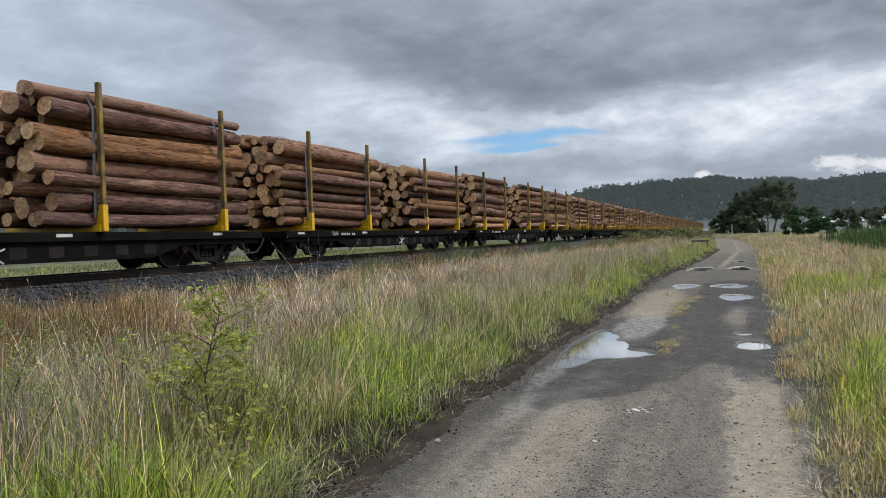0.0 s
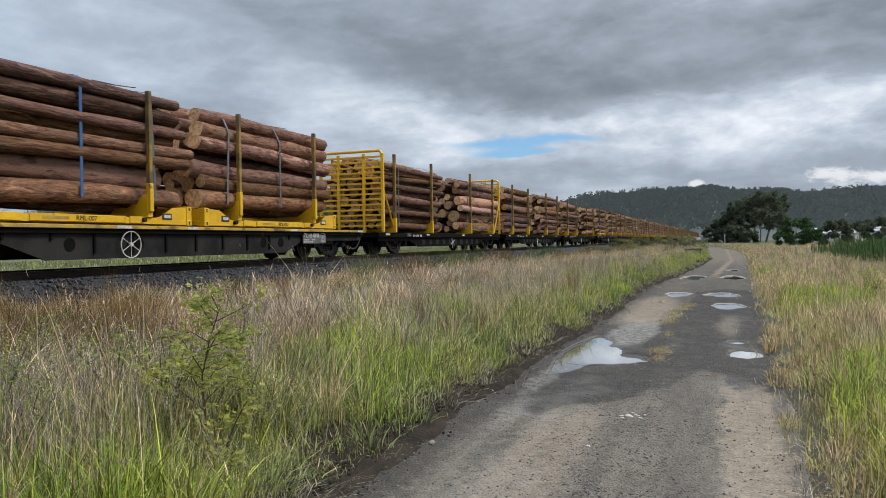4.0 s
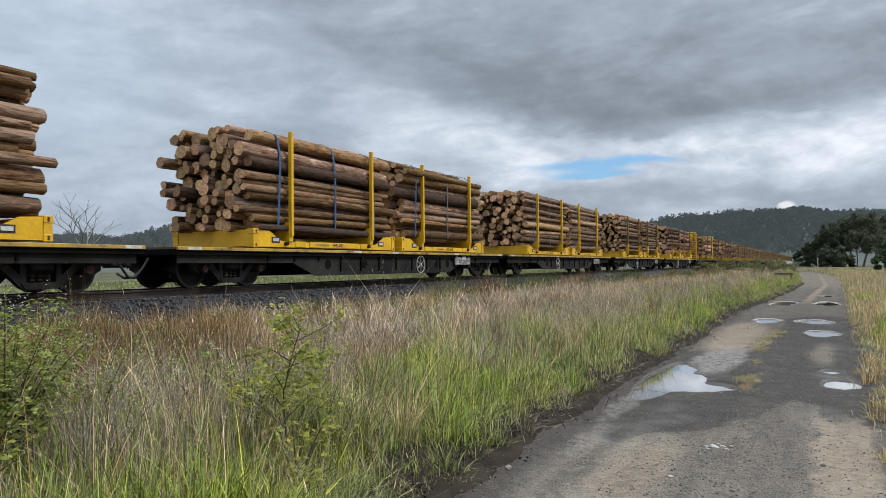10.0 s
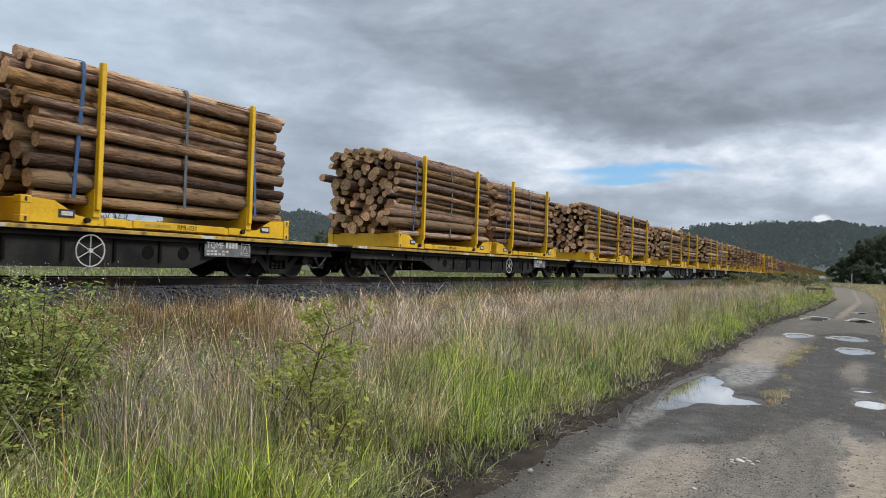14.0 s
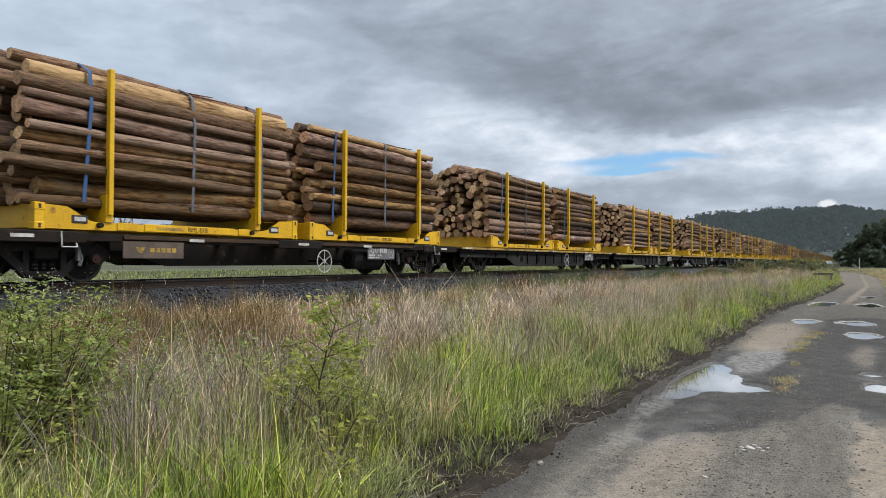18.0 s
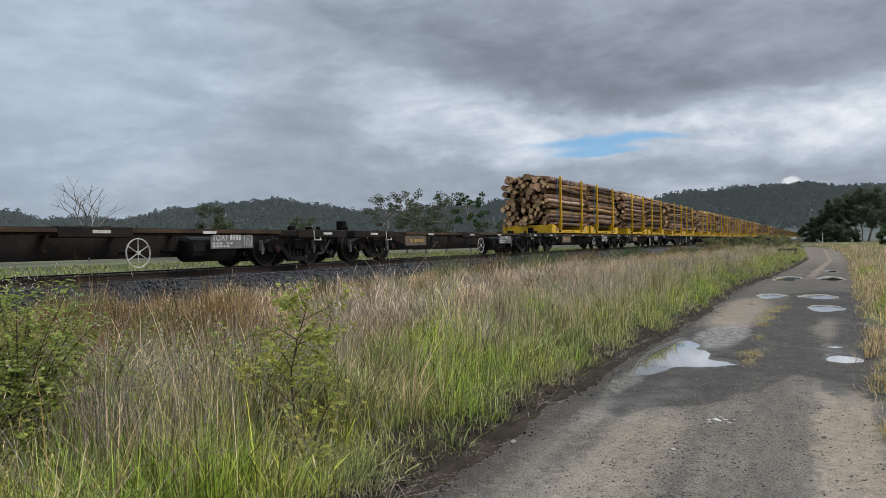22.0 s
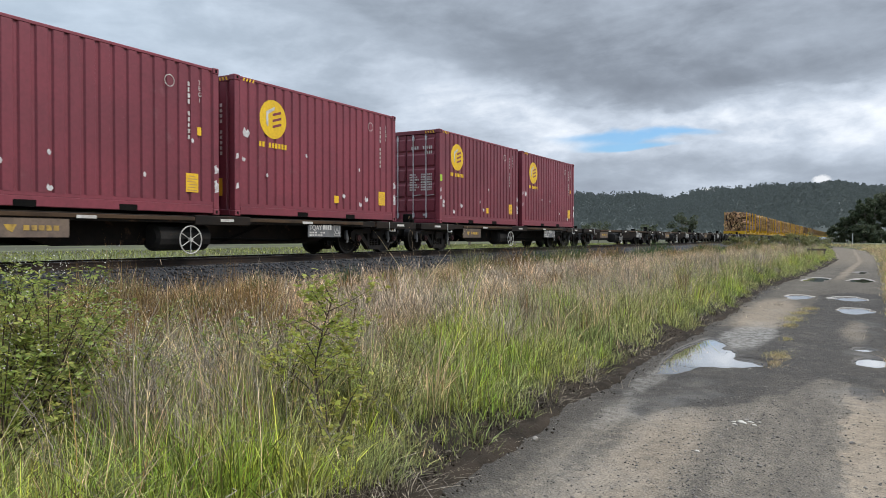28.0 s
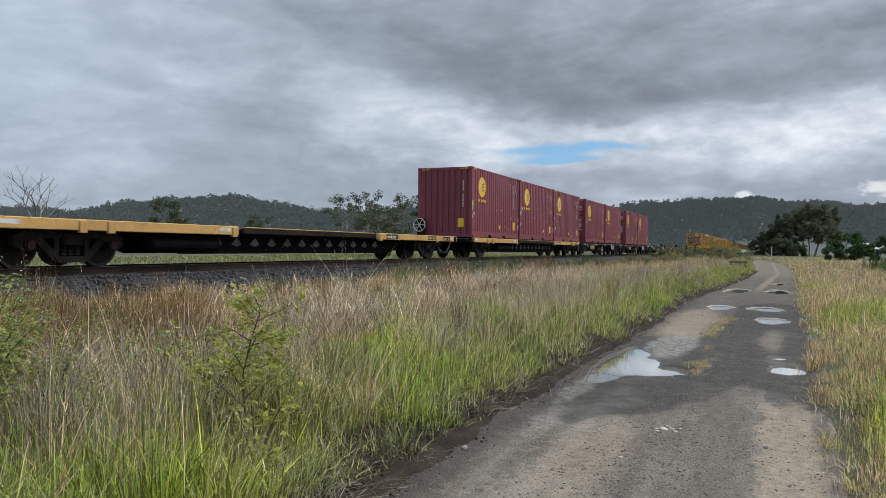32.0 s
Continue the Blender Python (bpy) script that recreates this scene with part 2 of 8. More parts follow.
def bark(name, rand=0.0, island=0.0, warm=0.0):
    """Pine logs partly stripped of bark: red-brown plates, grey scale, long pale streaks of bare wood."""
    m = bpy.data.materials.new(name)
    m.use_nodes = True
    G = Graph(m.node_tree)
    b = m.node_tree.nodes["Principled BSDF"]
    tc = G.n("ShaderNodeTexCoord").outputs["Object"]
    r = G.n("ShaderNodeObjectInfo").outputs["Random"] if rand else G.n("ShaderNodeNewGeometry").outputs["Random Per Island"]
    amount = rand or island
    off = G.n("ShaderNodeCombineXYZ", X=G.m("MULTIPLY", r, 37.0), Y=G.m("MULTIPLY", r, 91.0), Z=G.m("MULTIPLY", r, 53.0)).outputs[0]
    size = (0.14, 1.0, 0.14) if rand else (1, 1, 1)
    p = G.n("ShaderNodeVectorMath", i0=G.n("ShaderNodeMapping", Vector=tc, Scale=size).outputs[0], i1=off).outputs[0]
    long_p = G.n("ShaderNodeMapping", Vector=p, Scale=(1.0, 0.16, 1.0)).outputs[0]
    plate = G.noise(long_p, 22.0, 6.0, 0.65, 0.4)
    streak = G.noise(long_p, 9.0, 5.0, 0.6, 0.6)
    knot = G.noise(p, 2.6, 4.0, 0.6)
    col = G.mix(G.ramp(plate, 0.30, 0.66), (0.078, 0.042, 0.026), (0.275, 0.158, 0.090))
    col = G.mix(G.ramp(knot, 0.45, 0.68), col, (0.190, 0.128, 0.084))
    bare = G.m("MULTIPLY", G.ramp(streak, 0.52, 0.62), G.ramp(G.m("FRACT", G.m("MULTIPLY", r, 5.7)), 0.1, 0.9))
    bare = G.m("MAXIMUM", bare, G.m("MULTIPLY", G.ramp(G.m("FRACT", G.m("MULTIPLY", r, 11.3)), 0.80, 0.92), G.ramp(streak, 0.34, 0.50)))
    col = G.mix(G.m("MULTIPLY", bare, 0.72), col, (0.500, 0.330, 0.195))
    dusk = G.m("SUBTRACT", 1.0, G.m("MULTIPLY", G.m("SUBTRACT", 1.0, G.ramp(G.m("FRACT", G.m("MULTIPLY", r, 3.1)), 0.10, 0.32)), 0.45))
    col = G.mix(1.0, col, G.n("ShaderNodeCombineXYZ", X=dusk, Y=dusk, Z=dusk).outputs[0], "MULTIPLY")
    h = G.m("FRACT", G.m("MULTIPLY", r, 7.31))
    col = G.n("ShaderNodeHueSaturation", Color=col, Hue=G.m("ADD", 0.488, G.m("MULTIPLY", h, 0.024)), Saturation=G.m("ADD", 0.80 - 0.02 * warm, G.m("MULTIPLY", h, 0.4)), Value=1.0 - 0.12 * warm).outputs[0]
    col = G.mix(1.0, col, (1.0, 1.0 - 0.13 * warm, 1.0 - 0.06 * warm), "MULTIPLY")
    sc = G.n("ShaderNodeVectorMath", i0=col)
    sc.operation = "SCALE"
    G.put(sc.inputs["Scale"], G.m("MULTIPLY", G.m("ADD", 0.6, G.m("MULTIPLY", plate, 0.8)), G.m("ADD", 1 - amount, G.m("MULTIPLY", r, 2 * amount))))
    G.put(b.inputs["Base Color"], sc.outputs[0])
    b.inputs["Roughness"].default_value = 0.88
    b.inputs["Specular IOR Level"].default_value = 0.2
    bp = G.n("ShaderNodeBump", Height=G.m("ADD", plate, G.m("MULTIPLY", bare, -0.3)), Strength=1.0, Distance=0.03)
    G.put(b.inputs["Normal"], bp.outputs[0])
    return m


M_BLACK = mat("sooty_black_steel", (0.005, 0.005, 0.005), (0.010, 0.009, 0.008), 0.75, 0.0, 2.0, 30, 0.25, c3=(0.020, 0.013, 0.009), c3at=(0.60, 0.78), c3scale=3.0, spec=0.06)
M_GIRDER = mat("stained_grey_girder", (0.011, 0.0105, 0.010), (0.034, 0.032, 0.030), 0.7, 0.0, 1.1, 24, 0.2, c3=(0.040, 0.026, 0.018), c3at=(0.60, 0.76), c3scale=3.0, spec=0.15)
M_BROWN = mat("rust_stained_steel", (0.019, 0.013, 0.0095), (0.010, 0.008, 0.007), 0.75, 0.0, 2.2, 30, 0.25, c3=(0.085, 0.048, 0.028), c3at=(0.58, 0.75), c3scale=4.0, spec=0.2)
M_BOGIE = mat("oily_cast_steel", (0.010, 0.009, 0.0085), (0.019, 0.016, 0.014), 0.6, 0.2, 3.0, 35, 0.3, c3=(0.050, 0.032, 0.023), c3at=(0.56, 0.75), c3scale=6.0, spec=0.25)
M_WHEEL = mat("dark_wheel_steel", (0.009, 0.008, 0.008), (0.016, 0.014, 0.012), 0.5, 0.3, 3.0, 40, 0.1, spec=0.25)
M_TYRE = mat("worn_tyre_steel", (0.035, 0.032, 0.030), (0.055, 0.050, 0.045), 0.5, 0.4, 3.0, 40, 0.05)
M_RUSTEDGE = mat("dull_rust_edge", (0.075, 0.045, 0.025), (0.040, 0.027, 0.018), 0.8, 0.0, 1.5, 25, 0.3, spec=0.2)
M_DECKWOOD = mat("weathered_deck_timber", (0.15, 0.090, 0.045), (0.10, 0.065, 0.040), 0.8, 0.0, 2.0, 25, 0.4, (1, 0.15, 1))
M_YELLOW = mat("scuffed_yellow_paint", (0.78, 0.46, 0.012), (0.66, 0.37, 0.012), 0.42, 0.0, 1.3, 22, 0.08, rand=0.06, c3=(0.27, 0.14, 0.035), c3at=(0.62, 0.74), c3scale=3.5)
M_YELLOW_DIRTY = mat("dirty_yellow_paint", (0.52, 0.33, 0.045), (0.34, 0.22, 0.060), 0.6, 0.0, 1.8, 18, 0.15, rand=0.08, c3=(0.10, 0.065, 0.035), c3at=(0.50, 0.66), c3scale=2.5)
M_POST_RUST = mat("bare_rusty_post", (0.340, 0.210, 0.040), (0.115, 0.080, 0.038), 0.6, 0.1, 3.0, 30, 0.2, rand=0.1, c3=(0.28, 0.17, 0.03), c3at=(0.60, 0.74), c3scale=4.0)
M_TAN = mat("faded_ochre_paint", (0.54, 0.33, 0.105), (0.43, 0.25, 0.085), 0.65, 0.0, 1.0, 18, 0.12, c3=(0.20, 0.115, 0.055), c3at=(0.58, 0.75), c3scale=2.5)
M_WHITE = mat("chalky_white_paint", (0.62, 0.61, 0.58), (0.42, 0.40, 0.37), 0.6, 0.0, 6.0, 40, 0.05)
M_PLATE = mat("grey_plate_paint", (0.16, 0.165, 0.17), (0.105, 0.105, 0.105), 0.6, 0.0, 4.0, 30, 0.1, rand=0.15)
M_RUSTPLATE = mat("rusted_brown_plate", (0.16, 0.115, 0.085), (0.10, 0.075, 0.06), 0.75, 0.0, 3.0, 25, 0.15, rand=0.2)
M_RUBBER = mat("black_rubber_hose", (0.016, 0.016, 0.016), (0.03, 0.03, 0.03), 0.6, 0.0, 5.0, 40, 0.05)
M_MAROON = mat("maroon_container_paint", (0.205, 0.040, 0.056), (0.168, 0.034, 0.048), 0.42, 0.0, 0.8, 14, 0.05, rand=0.10, c3=(0.235, 0.085, 0.095), c3at=(0.60, 0.80), c3scale=1.6)
M_AXLEBOX = mat("dull_red_axle_cap", (0.045, 0.015, 0.014), (0.030, 0.014, 0.013), 0.6, 0.1, 3.0, 30, 0.1, spec=0.3)
M_LOGO = mat("yellow_disc_paint", (0.78, 0.50, 0.015), (0.70, 0.43, 0.015), 0.45, 0.0, 2.0, 20, 0.04)
M_LABELY = mat("yellow_label_print", (0.80, 0.50, 0.02), (0.72, 0.42, 0.02), 0.5, 0.0, 12.0, 60, 0.0)
M_LABELG = mat("lime_label_print", (0.42, 0.68, 0.06), (0.36, 0.60, 0.05), 0.5, 0.0, 12.0, 60, 0.0)
M_LABELW = mat("pale_paper_label", (0.62, 0.62, 0.62), (0.45, 0.42, 0.42), 0.6, 0.0, 12.0, 60, 0.0)
M_ZINC = mat("galvanised_rod", (0.62, 0.63, 0.64), (0.50, 0.51, 0.52), 0.4, 0.2, 5.0, 40, 0.05)
M_INK = mat("dark_print", (0.02, 0.018, 0.018), (0.035, 0.03, 0.03), 0.6, 0.0, 5.0, 40, 0.0)
M_BARK = bark("pine_bark", rand=0.40)
M_BARK_RED = bark("red_brown_bark", rand=0.46, warm=1.0)
M_BARK_FAR = bark("pine_bark_stack", island=0.36, warm=0.7)
M_ENDGRAIN = mat("sawn_log_end", (0.66, 0.43, 0.23), (0.40, 0.22, 0.11), 0.8, 0.0, 2.5, 22, 0.3, rand=0.5, hue=0.012, c3=(0.22, 0.12, 0.06), c3at=(0.60, 0.78), c3scale=3.5)
M_ENDGRAIN_FAR = mat("sawn_log_end_stack", (0.50, 0.32, 0.16), (0.36, 0.21, 0.10), 0.8, 0.0, 2.5, 22, 0.2, island=0.35, hue=0.012)
M_STRAP_BLUE = mat("blue_webbing", (0.028, 0.095, 0.26), (0.045, 0.10, 0.20), 0.8, 0.0, 6.0, 120, 0.2, rand=0.2)
M_STRAP_GREY = mat("grey_webbing", (0.13, 0.14, 0.155), (0.10, 0.105, 0.12), 0.8, 0.0, 6.0, 120, 0.2, rand=0.2)
M_RAIL = mat("rusty_rail_side", (0.045, 0.028, 0.020), (0.032, 0.024, 0.020), 0.8, 0.1, 2.0, 30, 0.2)
M_RAILTOP = mat("worn_rail_head", (0.42, 0.41, 0.40), (0.34, 0.33, 0.32), 0.28, 0.9, 1.0, 40, 0.03)
M_SLEEPER = mat("grey_timber_sleeper", (0.135, 0.115, 0.095), (0.085, 0.072, 0.062), 0.85, 0.0, 4.0, 30, 0.5, (0.3, 1, 1), rand=0.2)
M_BALLAST = mat("blue_grey_ballast", (0.024, 0.025, 0.028), (0.014, 0.015, 0.017), 0.8, 0.0, 9.0, 60, 0.6, world_space=True)
M_STONE = mat("ballast_stones", (0.040, 0.042, 0.048), (0.023, 0.025, 0.029), 0.75, 0.0, 5.0, 60, 0.3, island=0.55, world_space=True)
M_PEBBLE = mat("road_gravel", (0.20, 0.18, 0.155), (0.115, 0.105, 0.095), 0.8, 0.0, 5.0, 60, 0.3, island=0.5, world_space=True)
M_SOIL = mat("grassy_soil", (0.040, 0.040, 0.020), (0.052, 0.042, 0.025), 0.95, 0.0, 0.55, 9, 0.6, c3=(0.100, 0.112, 0.040), c3at=(0.44, 0.60), c3scale=0.06, world_space=True)
M_DIRT = mat("dark_damp_dirt", (0.026, 0.021, 0.016), (0.046, 0.036, 0.027), 0.95, 0.0, 3.0, 30, 0.7, world_space=True, spec=0.1)
M_G_GREEN = leaf_mat("fresh_green_grass", (0.420, 0.465, 0.085), (0.290, 0.372, 0.066), 0.70, 0.03, 0.3, 0.9)
M_G_OLIVE = leaf_mat("olive_grass", (0.390, 0.385, 0.150), (0.260, 0.300, 0.110), 0.74, 0.025, 0.25, 0.9)
M_G_TAN = leaf_mat("dry_tan_grass", (0.690, 0.530, 0.335), (0.540, 0.395, 0.240), 0.68, 0.015, 0.15, 0.8)
M_G_RUST = leaf_mat("rusty_dry_grass", (0.310, 0.195, 0.078), (0.200, 0.125, 0.052), 0.65, 0.015, 0.15, 0.8)
M_G_GREY = leaf_mat("grey_seeding_grass", (0.470, 0.405, 0.310), (0.315, 0.268, 0.205), 0.70, 0.015, 0.15, 0.8)
M_PLUME = leaf_mat("pale_grass_plume", (0.640, 0.520, 0.400), (0.500, 0.395, 0.300), 0.60, 0.015, 0.15, 0.8)
M_G_PADDOCK = leaf_mat("short_paddock_grass", (0.260, 0.275, 0.090), (0.200, 0.225, 0.075), 0.5, 0.025, 0.15, 0.5)
M_G_YELLOW = leaf_mat("yellowing_grass", (0.455, 0.400, 0.160), (0.520, 0.395, 0.215), 0.55, 0.02, 0.25, 0.5)
M_BRAMBLE = leaf_mat("bramble_leaf", (0.200, 0.265, 0.058), (0.310, 0.340, 0.085), 0.5, 0.03, 0.45)
M_WEED = leaf_mat("yellow_green_leaf", (0.500, 0.485, 0.105), (0.350, 0.385, 0.090), 0.45, 0.03, 0.5)
M_FLOWER = leaf_mat("white_petal", (0.74, 0.72, 0.68), (0.66, 0.63, 0.60), 0.12, 0.0, 0.2)
M_STALK = mat("grey_dead_stalk", (0.35, 0.30, 0.25), (0.24, 0.20, 0.17), 0.85, 0.0, 5.0, 40, 0.2)
M_CANE = mat("brown_cane", (0.085, 0.055, 0.040), (0.055, 0.048, 0.030), 0.8, 0.0, 5.0, 40, 0.2)
M_GUMLEAF = leaf_mat("gum_leaf", (0.120, 0.135, 0.080), (0.088, 0.105, 0.062), 0.5, 0.02, 0.35)
M_DARKLEAF = leaf_mat("dark_tree_leaf", (0.062, 0.084, 0.046), (0.090, 0.105, 0.058), 0.5, 0.02, 0.3)
M_BUSHLEAF = leaf_mat("bush_leaf", (0.055, 0.110, 0.030), (0.040, 0.080, 0.026), 0.4, 0.02, 0.2)
M_SCRUB = leaf_mat("olive_scrub_leaf", (0.215, 0.210, 0.085), (0.155, 0.165, 0.070), 0.5, 0.03, 0.3)
M_REED = leaf_mat("green_reed", (0.060, 0.115, 0.032), (0.085, 0.125, 0.042), 0.4, 0.02, 0.2)
M_TRUNK = mat("grey_gum_bark", (0.25, 0.225, 0.195), (0.15, 0.125, 0.105), 0.85, 0.0, 1.5, 20, 0.4)
M_DEADWOOD = mat("bleached_dead_wood", (0.27, 0.25, 0.235), (0.19, 0.175, 0.165), 0.85, 0.0, 1.5, 20, 0.4)
# far trees and slope: distance haze put into the base colours, paler and greyer
M_FOREST = leaf_mat("hazed_bushland", (0.135, 0.157, 0.148), (0.158, 0.178, 0.162), 0.14, 0.01, 0.5)
M_HILL = mat("hazed_slope", (0.080, 0.094, 0.088), (0.090, 0.104, 0.095), 0.95, 0.0, 0.012, 0.09, 0.0, c3=(0.060, 0.068, 0.060), c3at=(0.5, 0.7), c3scale=0.03, world_space=True)
M_WALL = mat("pale_house_wall", (0.55, 0.54, 0.52), (0.45, 0.44, 0.42), 0.8, 0.0, 1.0, 20, 0.1)
M_ROOF = mat("pale_metal_roof", (0.42, 0.45, 0.47), (0.35, 0.38, 0.40), 0.5, 0.1, 1.0, 20, 0.1)
M_GLASSDARK = mat("dark_window_pane", (0.02, 0.025, 0.03), (0.03, 0.035, 0.04), 0.1, 0.0, 1.0, 20, 0.0)
M_TIMBER = mat("weathered_grey_timber", (0.16, 0.135, 0.11), (0.10, 0.085, 0.07), 0.85, 0.0, 3.0, 30, 0.4)
M_PAPER = mat("pale_stone_face", (0.55, 0.52, 0.46), (0.42, 0.39, 0.33), 0.8, 0.0, 9.0, 50, 0.3)


def road_material():
    """Worn bitumen and gravel: grey crown, tan dust in the wheel tracks, dark wet ground round the puddles."""
    m = bpy.data.materials.new("worn_gravel_road")
    m.use_nodes = True
    G = Graph(m.node_tree)
    b = m.node_tree.nodes["Principled BSDF"]
    pos = G.n("ShaderNodeNewGeometry").outputs["Position"]
    s = G.n("ShaderNodeSeparateXYZ", i0=pos)
    x, y = s.outputs[0], s.outputs[1]
    n1 = G.noise(pos, 0.55, 5.0, 0.6)
    n2 = G.noise(pos, 2.6, 8.0, 0.72)
    n3 = G.noise(pos, 34.0, 5.0, 0.7)
    n4 = G.noise(pos, 9.0, 6.0, 0.7)
    long_y = G.n("ShaderNodeMapping", Vector=pos, Scale=(1.0, 0.16, 1.0)).outputs[0]
    n5 = G.noise(long_y, 5.0, 5.0, 0.6)
    vor = G.n("ShaderNodeTexVoronoi", Vector=pos, Scale=55.0)
    speck = vor.outputs["Color"]
    wob = G.m("ADD", G.m("SUBTRACT", n2, 0.5), G.m("MULTIPLY", G.m("SUBTRACT", n4, 0.5), 0.6))
    xw = G.m("ADD", x, G.m("ADD", G.m("MULTIPLY", G.m("SUBTRACT", n1, 0.5), 0.35), G.m("MULTIPLY", wob, 0.30)))
    yw = G.m("ADD", y, G.m("MULTIPLY", wob, 1.5))

    def band(v, mid, half, soft):
        d = G.m("ABSOLUTE", G.m("SUBTRACT", v, mid))
        return G.m("SUBTRACT", 1.0, G.ramp(d, half - soft, half + soft))

    def oval(cx, cy, a, b, soft=0.25):
        p, q = G.m("DIVIDE", G.m("SUBTRACT", xw, cx), a), G.m("DIVIDE", G.m("SUBTRACT", yw, cy), b)
        return G.m("SUBTRACT", 1.0, G.ramp(G.m("ADD", G.m("MULTIPLY", p, p), G.m("MULTIPLY", q, q)), 1 - soft, 1 + soft))

    def shore(points):
        """A line across the road: y at a few x, joined smoothly."""
        node = G.n("ShaderNodeValToRGB", Fac=G.m("DIVIDE", G.m("ADD", xw, 2.5), 3.5, clamp=True))
        r = node.color_ramp
        r.interpolation = "EASE"
        for k, (a, e) in enumerate(points):
            el_ = r.elements[k] if k < 2 else r.elements.new((a + 2.5) / 3.5)
            el_.position = (a + 2.5) / 3.5
            el_.color = ((e - 5) / 20, (e - 5) / 20, (e - 5) / 20, 1)
        return G.m("ADD", G.m("MULTIPLY", node.outputs[0], 20.0), 5.0)

    foot = shore(((-2.4, 6.7), (-1.95, 6.9), (-1.67, 6.55), (-1.41, 7.0), (-1.09, 7.05), (-0.62, 7.9), (-0.28, 9.1), (-0.06, 9.0), (0.12, 8.3), (0.17, 7.7), (0.40, 7.9), (0.9, 8.0)))
    head = shore(((-2.4, 14.0), (-1.6, 14.5), (-1.1, 14.3), (-0.85, 15.5), (-0.65, 23.0), (0.2, 24.5), (0.9, 24.0)))
    # base: packed grey gravel in long streaks, tan dust where the wheels run
    grey = G.mix(G.ramp(n5, 0.34, 0.66), (0.196, 0.177, 0.152), (0.118, 0.108, 0.094))
    grey = G.mix(G.m("MULTIPLY", G.ramp(n4, 0.48, 0.62), 0.5), grey, (0.255, 0.229, 0.193))
    grey = G.mix(G.m("MULTIPLY", band(xw, -0.30, 0.16, 0.12), 0.45), grey, (0.120, 0.111, 0.100))
    grey = G.mix(G.m("MULTIPLY", G.ramp(y, 14.0, 17.0), 0.75), grey, (0.092, 0.083, 0.071))
    tan_l = G.m("MAXIMUM", G.m("MULTIPLY", G.m("MULTIPLY", band(xw, -1.30, 0.27, 0.14), 0.72), G.m("SUBTRACT", 1.0, G.ramp(y, 6.4, 7.2))), G.m("MULTIPLY", oval(-1.60, 17.4, 0.60, 3.6, 0.6), 1.0))
    tan_r = G.m("MAXIMUM", G.m("MULTIPLY", band(xw, 0.20, 0.23, 0.05), G.m("SUBTRACT", 1.0, G.ramp(yw, 8.2, 8.8))), G.m("MULTIPLY", oval(0.10, 14.4, 0.20, 1.6, 0.8), 0.7))
    lane = G.m("SUBTRACT", xw, G.m("SUBTRACT", G.m("MULTIPLY", G.m("MINIMUM", y, 56.0), 0.043), 1.69))
    far = G.m("MULTIPLY", G.m("MULTIPLY", G.ramp(y, 28.0, 36.0), G.m("ADD", 0.5, G.m("MULTIPLY", G.ramp(n2, 0.3, 0.6), 0.5))), G.m("MAXIMUM", band(lane, 0.0, 0.17, 0.10), G.m("MULTIPLY", G.ramp(y, 40.0, 60.0), 0.5)))
    tan = G.m("MULTIPLY", G.m("MAXIMUM", G.m("MAXIMUM", tan_l, tan_r), far), G.m("ADD", 0.55, G.m("MULTIPLY", G.ramp(n4, 0.34, 0.54), 0.45)))
    col = G.mix(G.m("MULTIPLY", tan, 0.58), grey, (0.330, 0.272, 0.207))
    # the damp hollow across the road, silt round the water, the foot of the bank; the silt's wet sheen is partly
    # painted, as a paler colour
    wet = G.m("MULTIPLY", G.ramp(G.m("SUBTRACT", yw, foot), -0.12, 0.22), G.ramp(G.m("SUBTRACT", head, yw), -0.3, 0.5))
    wet = G.m("MULTIPLY", wet, G.m("SUBTRACT", 1.0, G.m("MULTIPLY", G.m("MAXIMUM", tan_r, tan_l), 0.75)))
    wet = G.m("MULTIPLY", wet, G.m("SUBTRACT", 1.0, G.m("MULTIPLY", oval(-0.45, 8.4, 0.36, 0.9, 0.8), 0.15)))
    wet = G.m("MULTIPLY", wet, G.m("ADD", 0.62, G.m("MULTIPLY", G.ramp(n2, 0.32, 0.58), 0.38)))
    silt_sheen = G.m("MULTIPLY", G.m("MAXIMUM", G.m("MAXIMUM", oval(-1.42, 12.9, 0.42, 1.5, 0.4), G.m("MULTIPLY", oval(-1.98, 8.4, 0.12, 1.1, 0.8), 0.6)), G.m("MULTIPLY", oval(-1.86, 6.7, 0.14, 0.7, 0.8), 0.5)), G.m("ADD", 0.45, G.m("MULTIPLY", G.ramp(n4, 0.38, 0.58), 0.55)))
    wet = G.m("MAXIMUM", wet, G.m("MULTIPLY", band(xw, -2.34, 0.36, 0.24), 0.9), clamp=True)
    col = G.mix(G.m("MULTIPLY", wet, 0.90), col, (0.034, 0.031, 0.028))
    col = G.mix(G.m("MULTIPLY", silt_sheen, 0.72), col, (0.275, 0.262, 0.240))
    rim = band(s.outputs[2], -0.022, 0.010, 0.010)
    silt_sheen = G.m("MAXIMUM", silt_sheen, G.m("MULTIPLY", rim, G.m("SUBTRACT", 0.7, G.m("MULTIPLY", G.ramp(y, 15.0, 18.0), 0.7))))
    # pale rims round the further puddles: the sky's reflection put into the colour
    ring = 0.0
    for cx, cy, a_, b_ in ((-1.15, 22.2, 0.62, 1.35), (-0.05, 22.2, 0.74, 1.5), (0.13, 18.5, 0.52, 1.4), (0.34, 31.9, 0.76, 2.7), (-1.08, 31.9, 0.74, 2.6)):
        ring = G.m("MAXIMUM", ring, oval(cx, cy, a_, b_, 0.15))
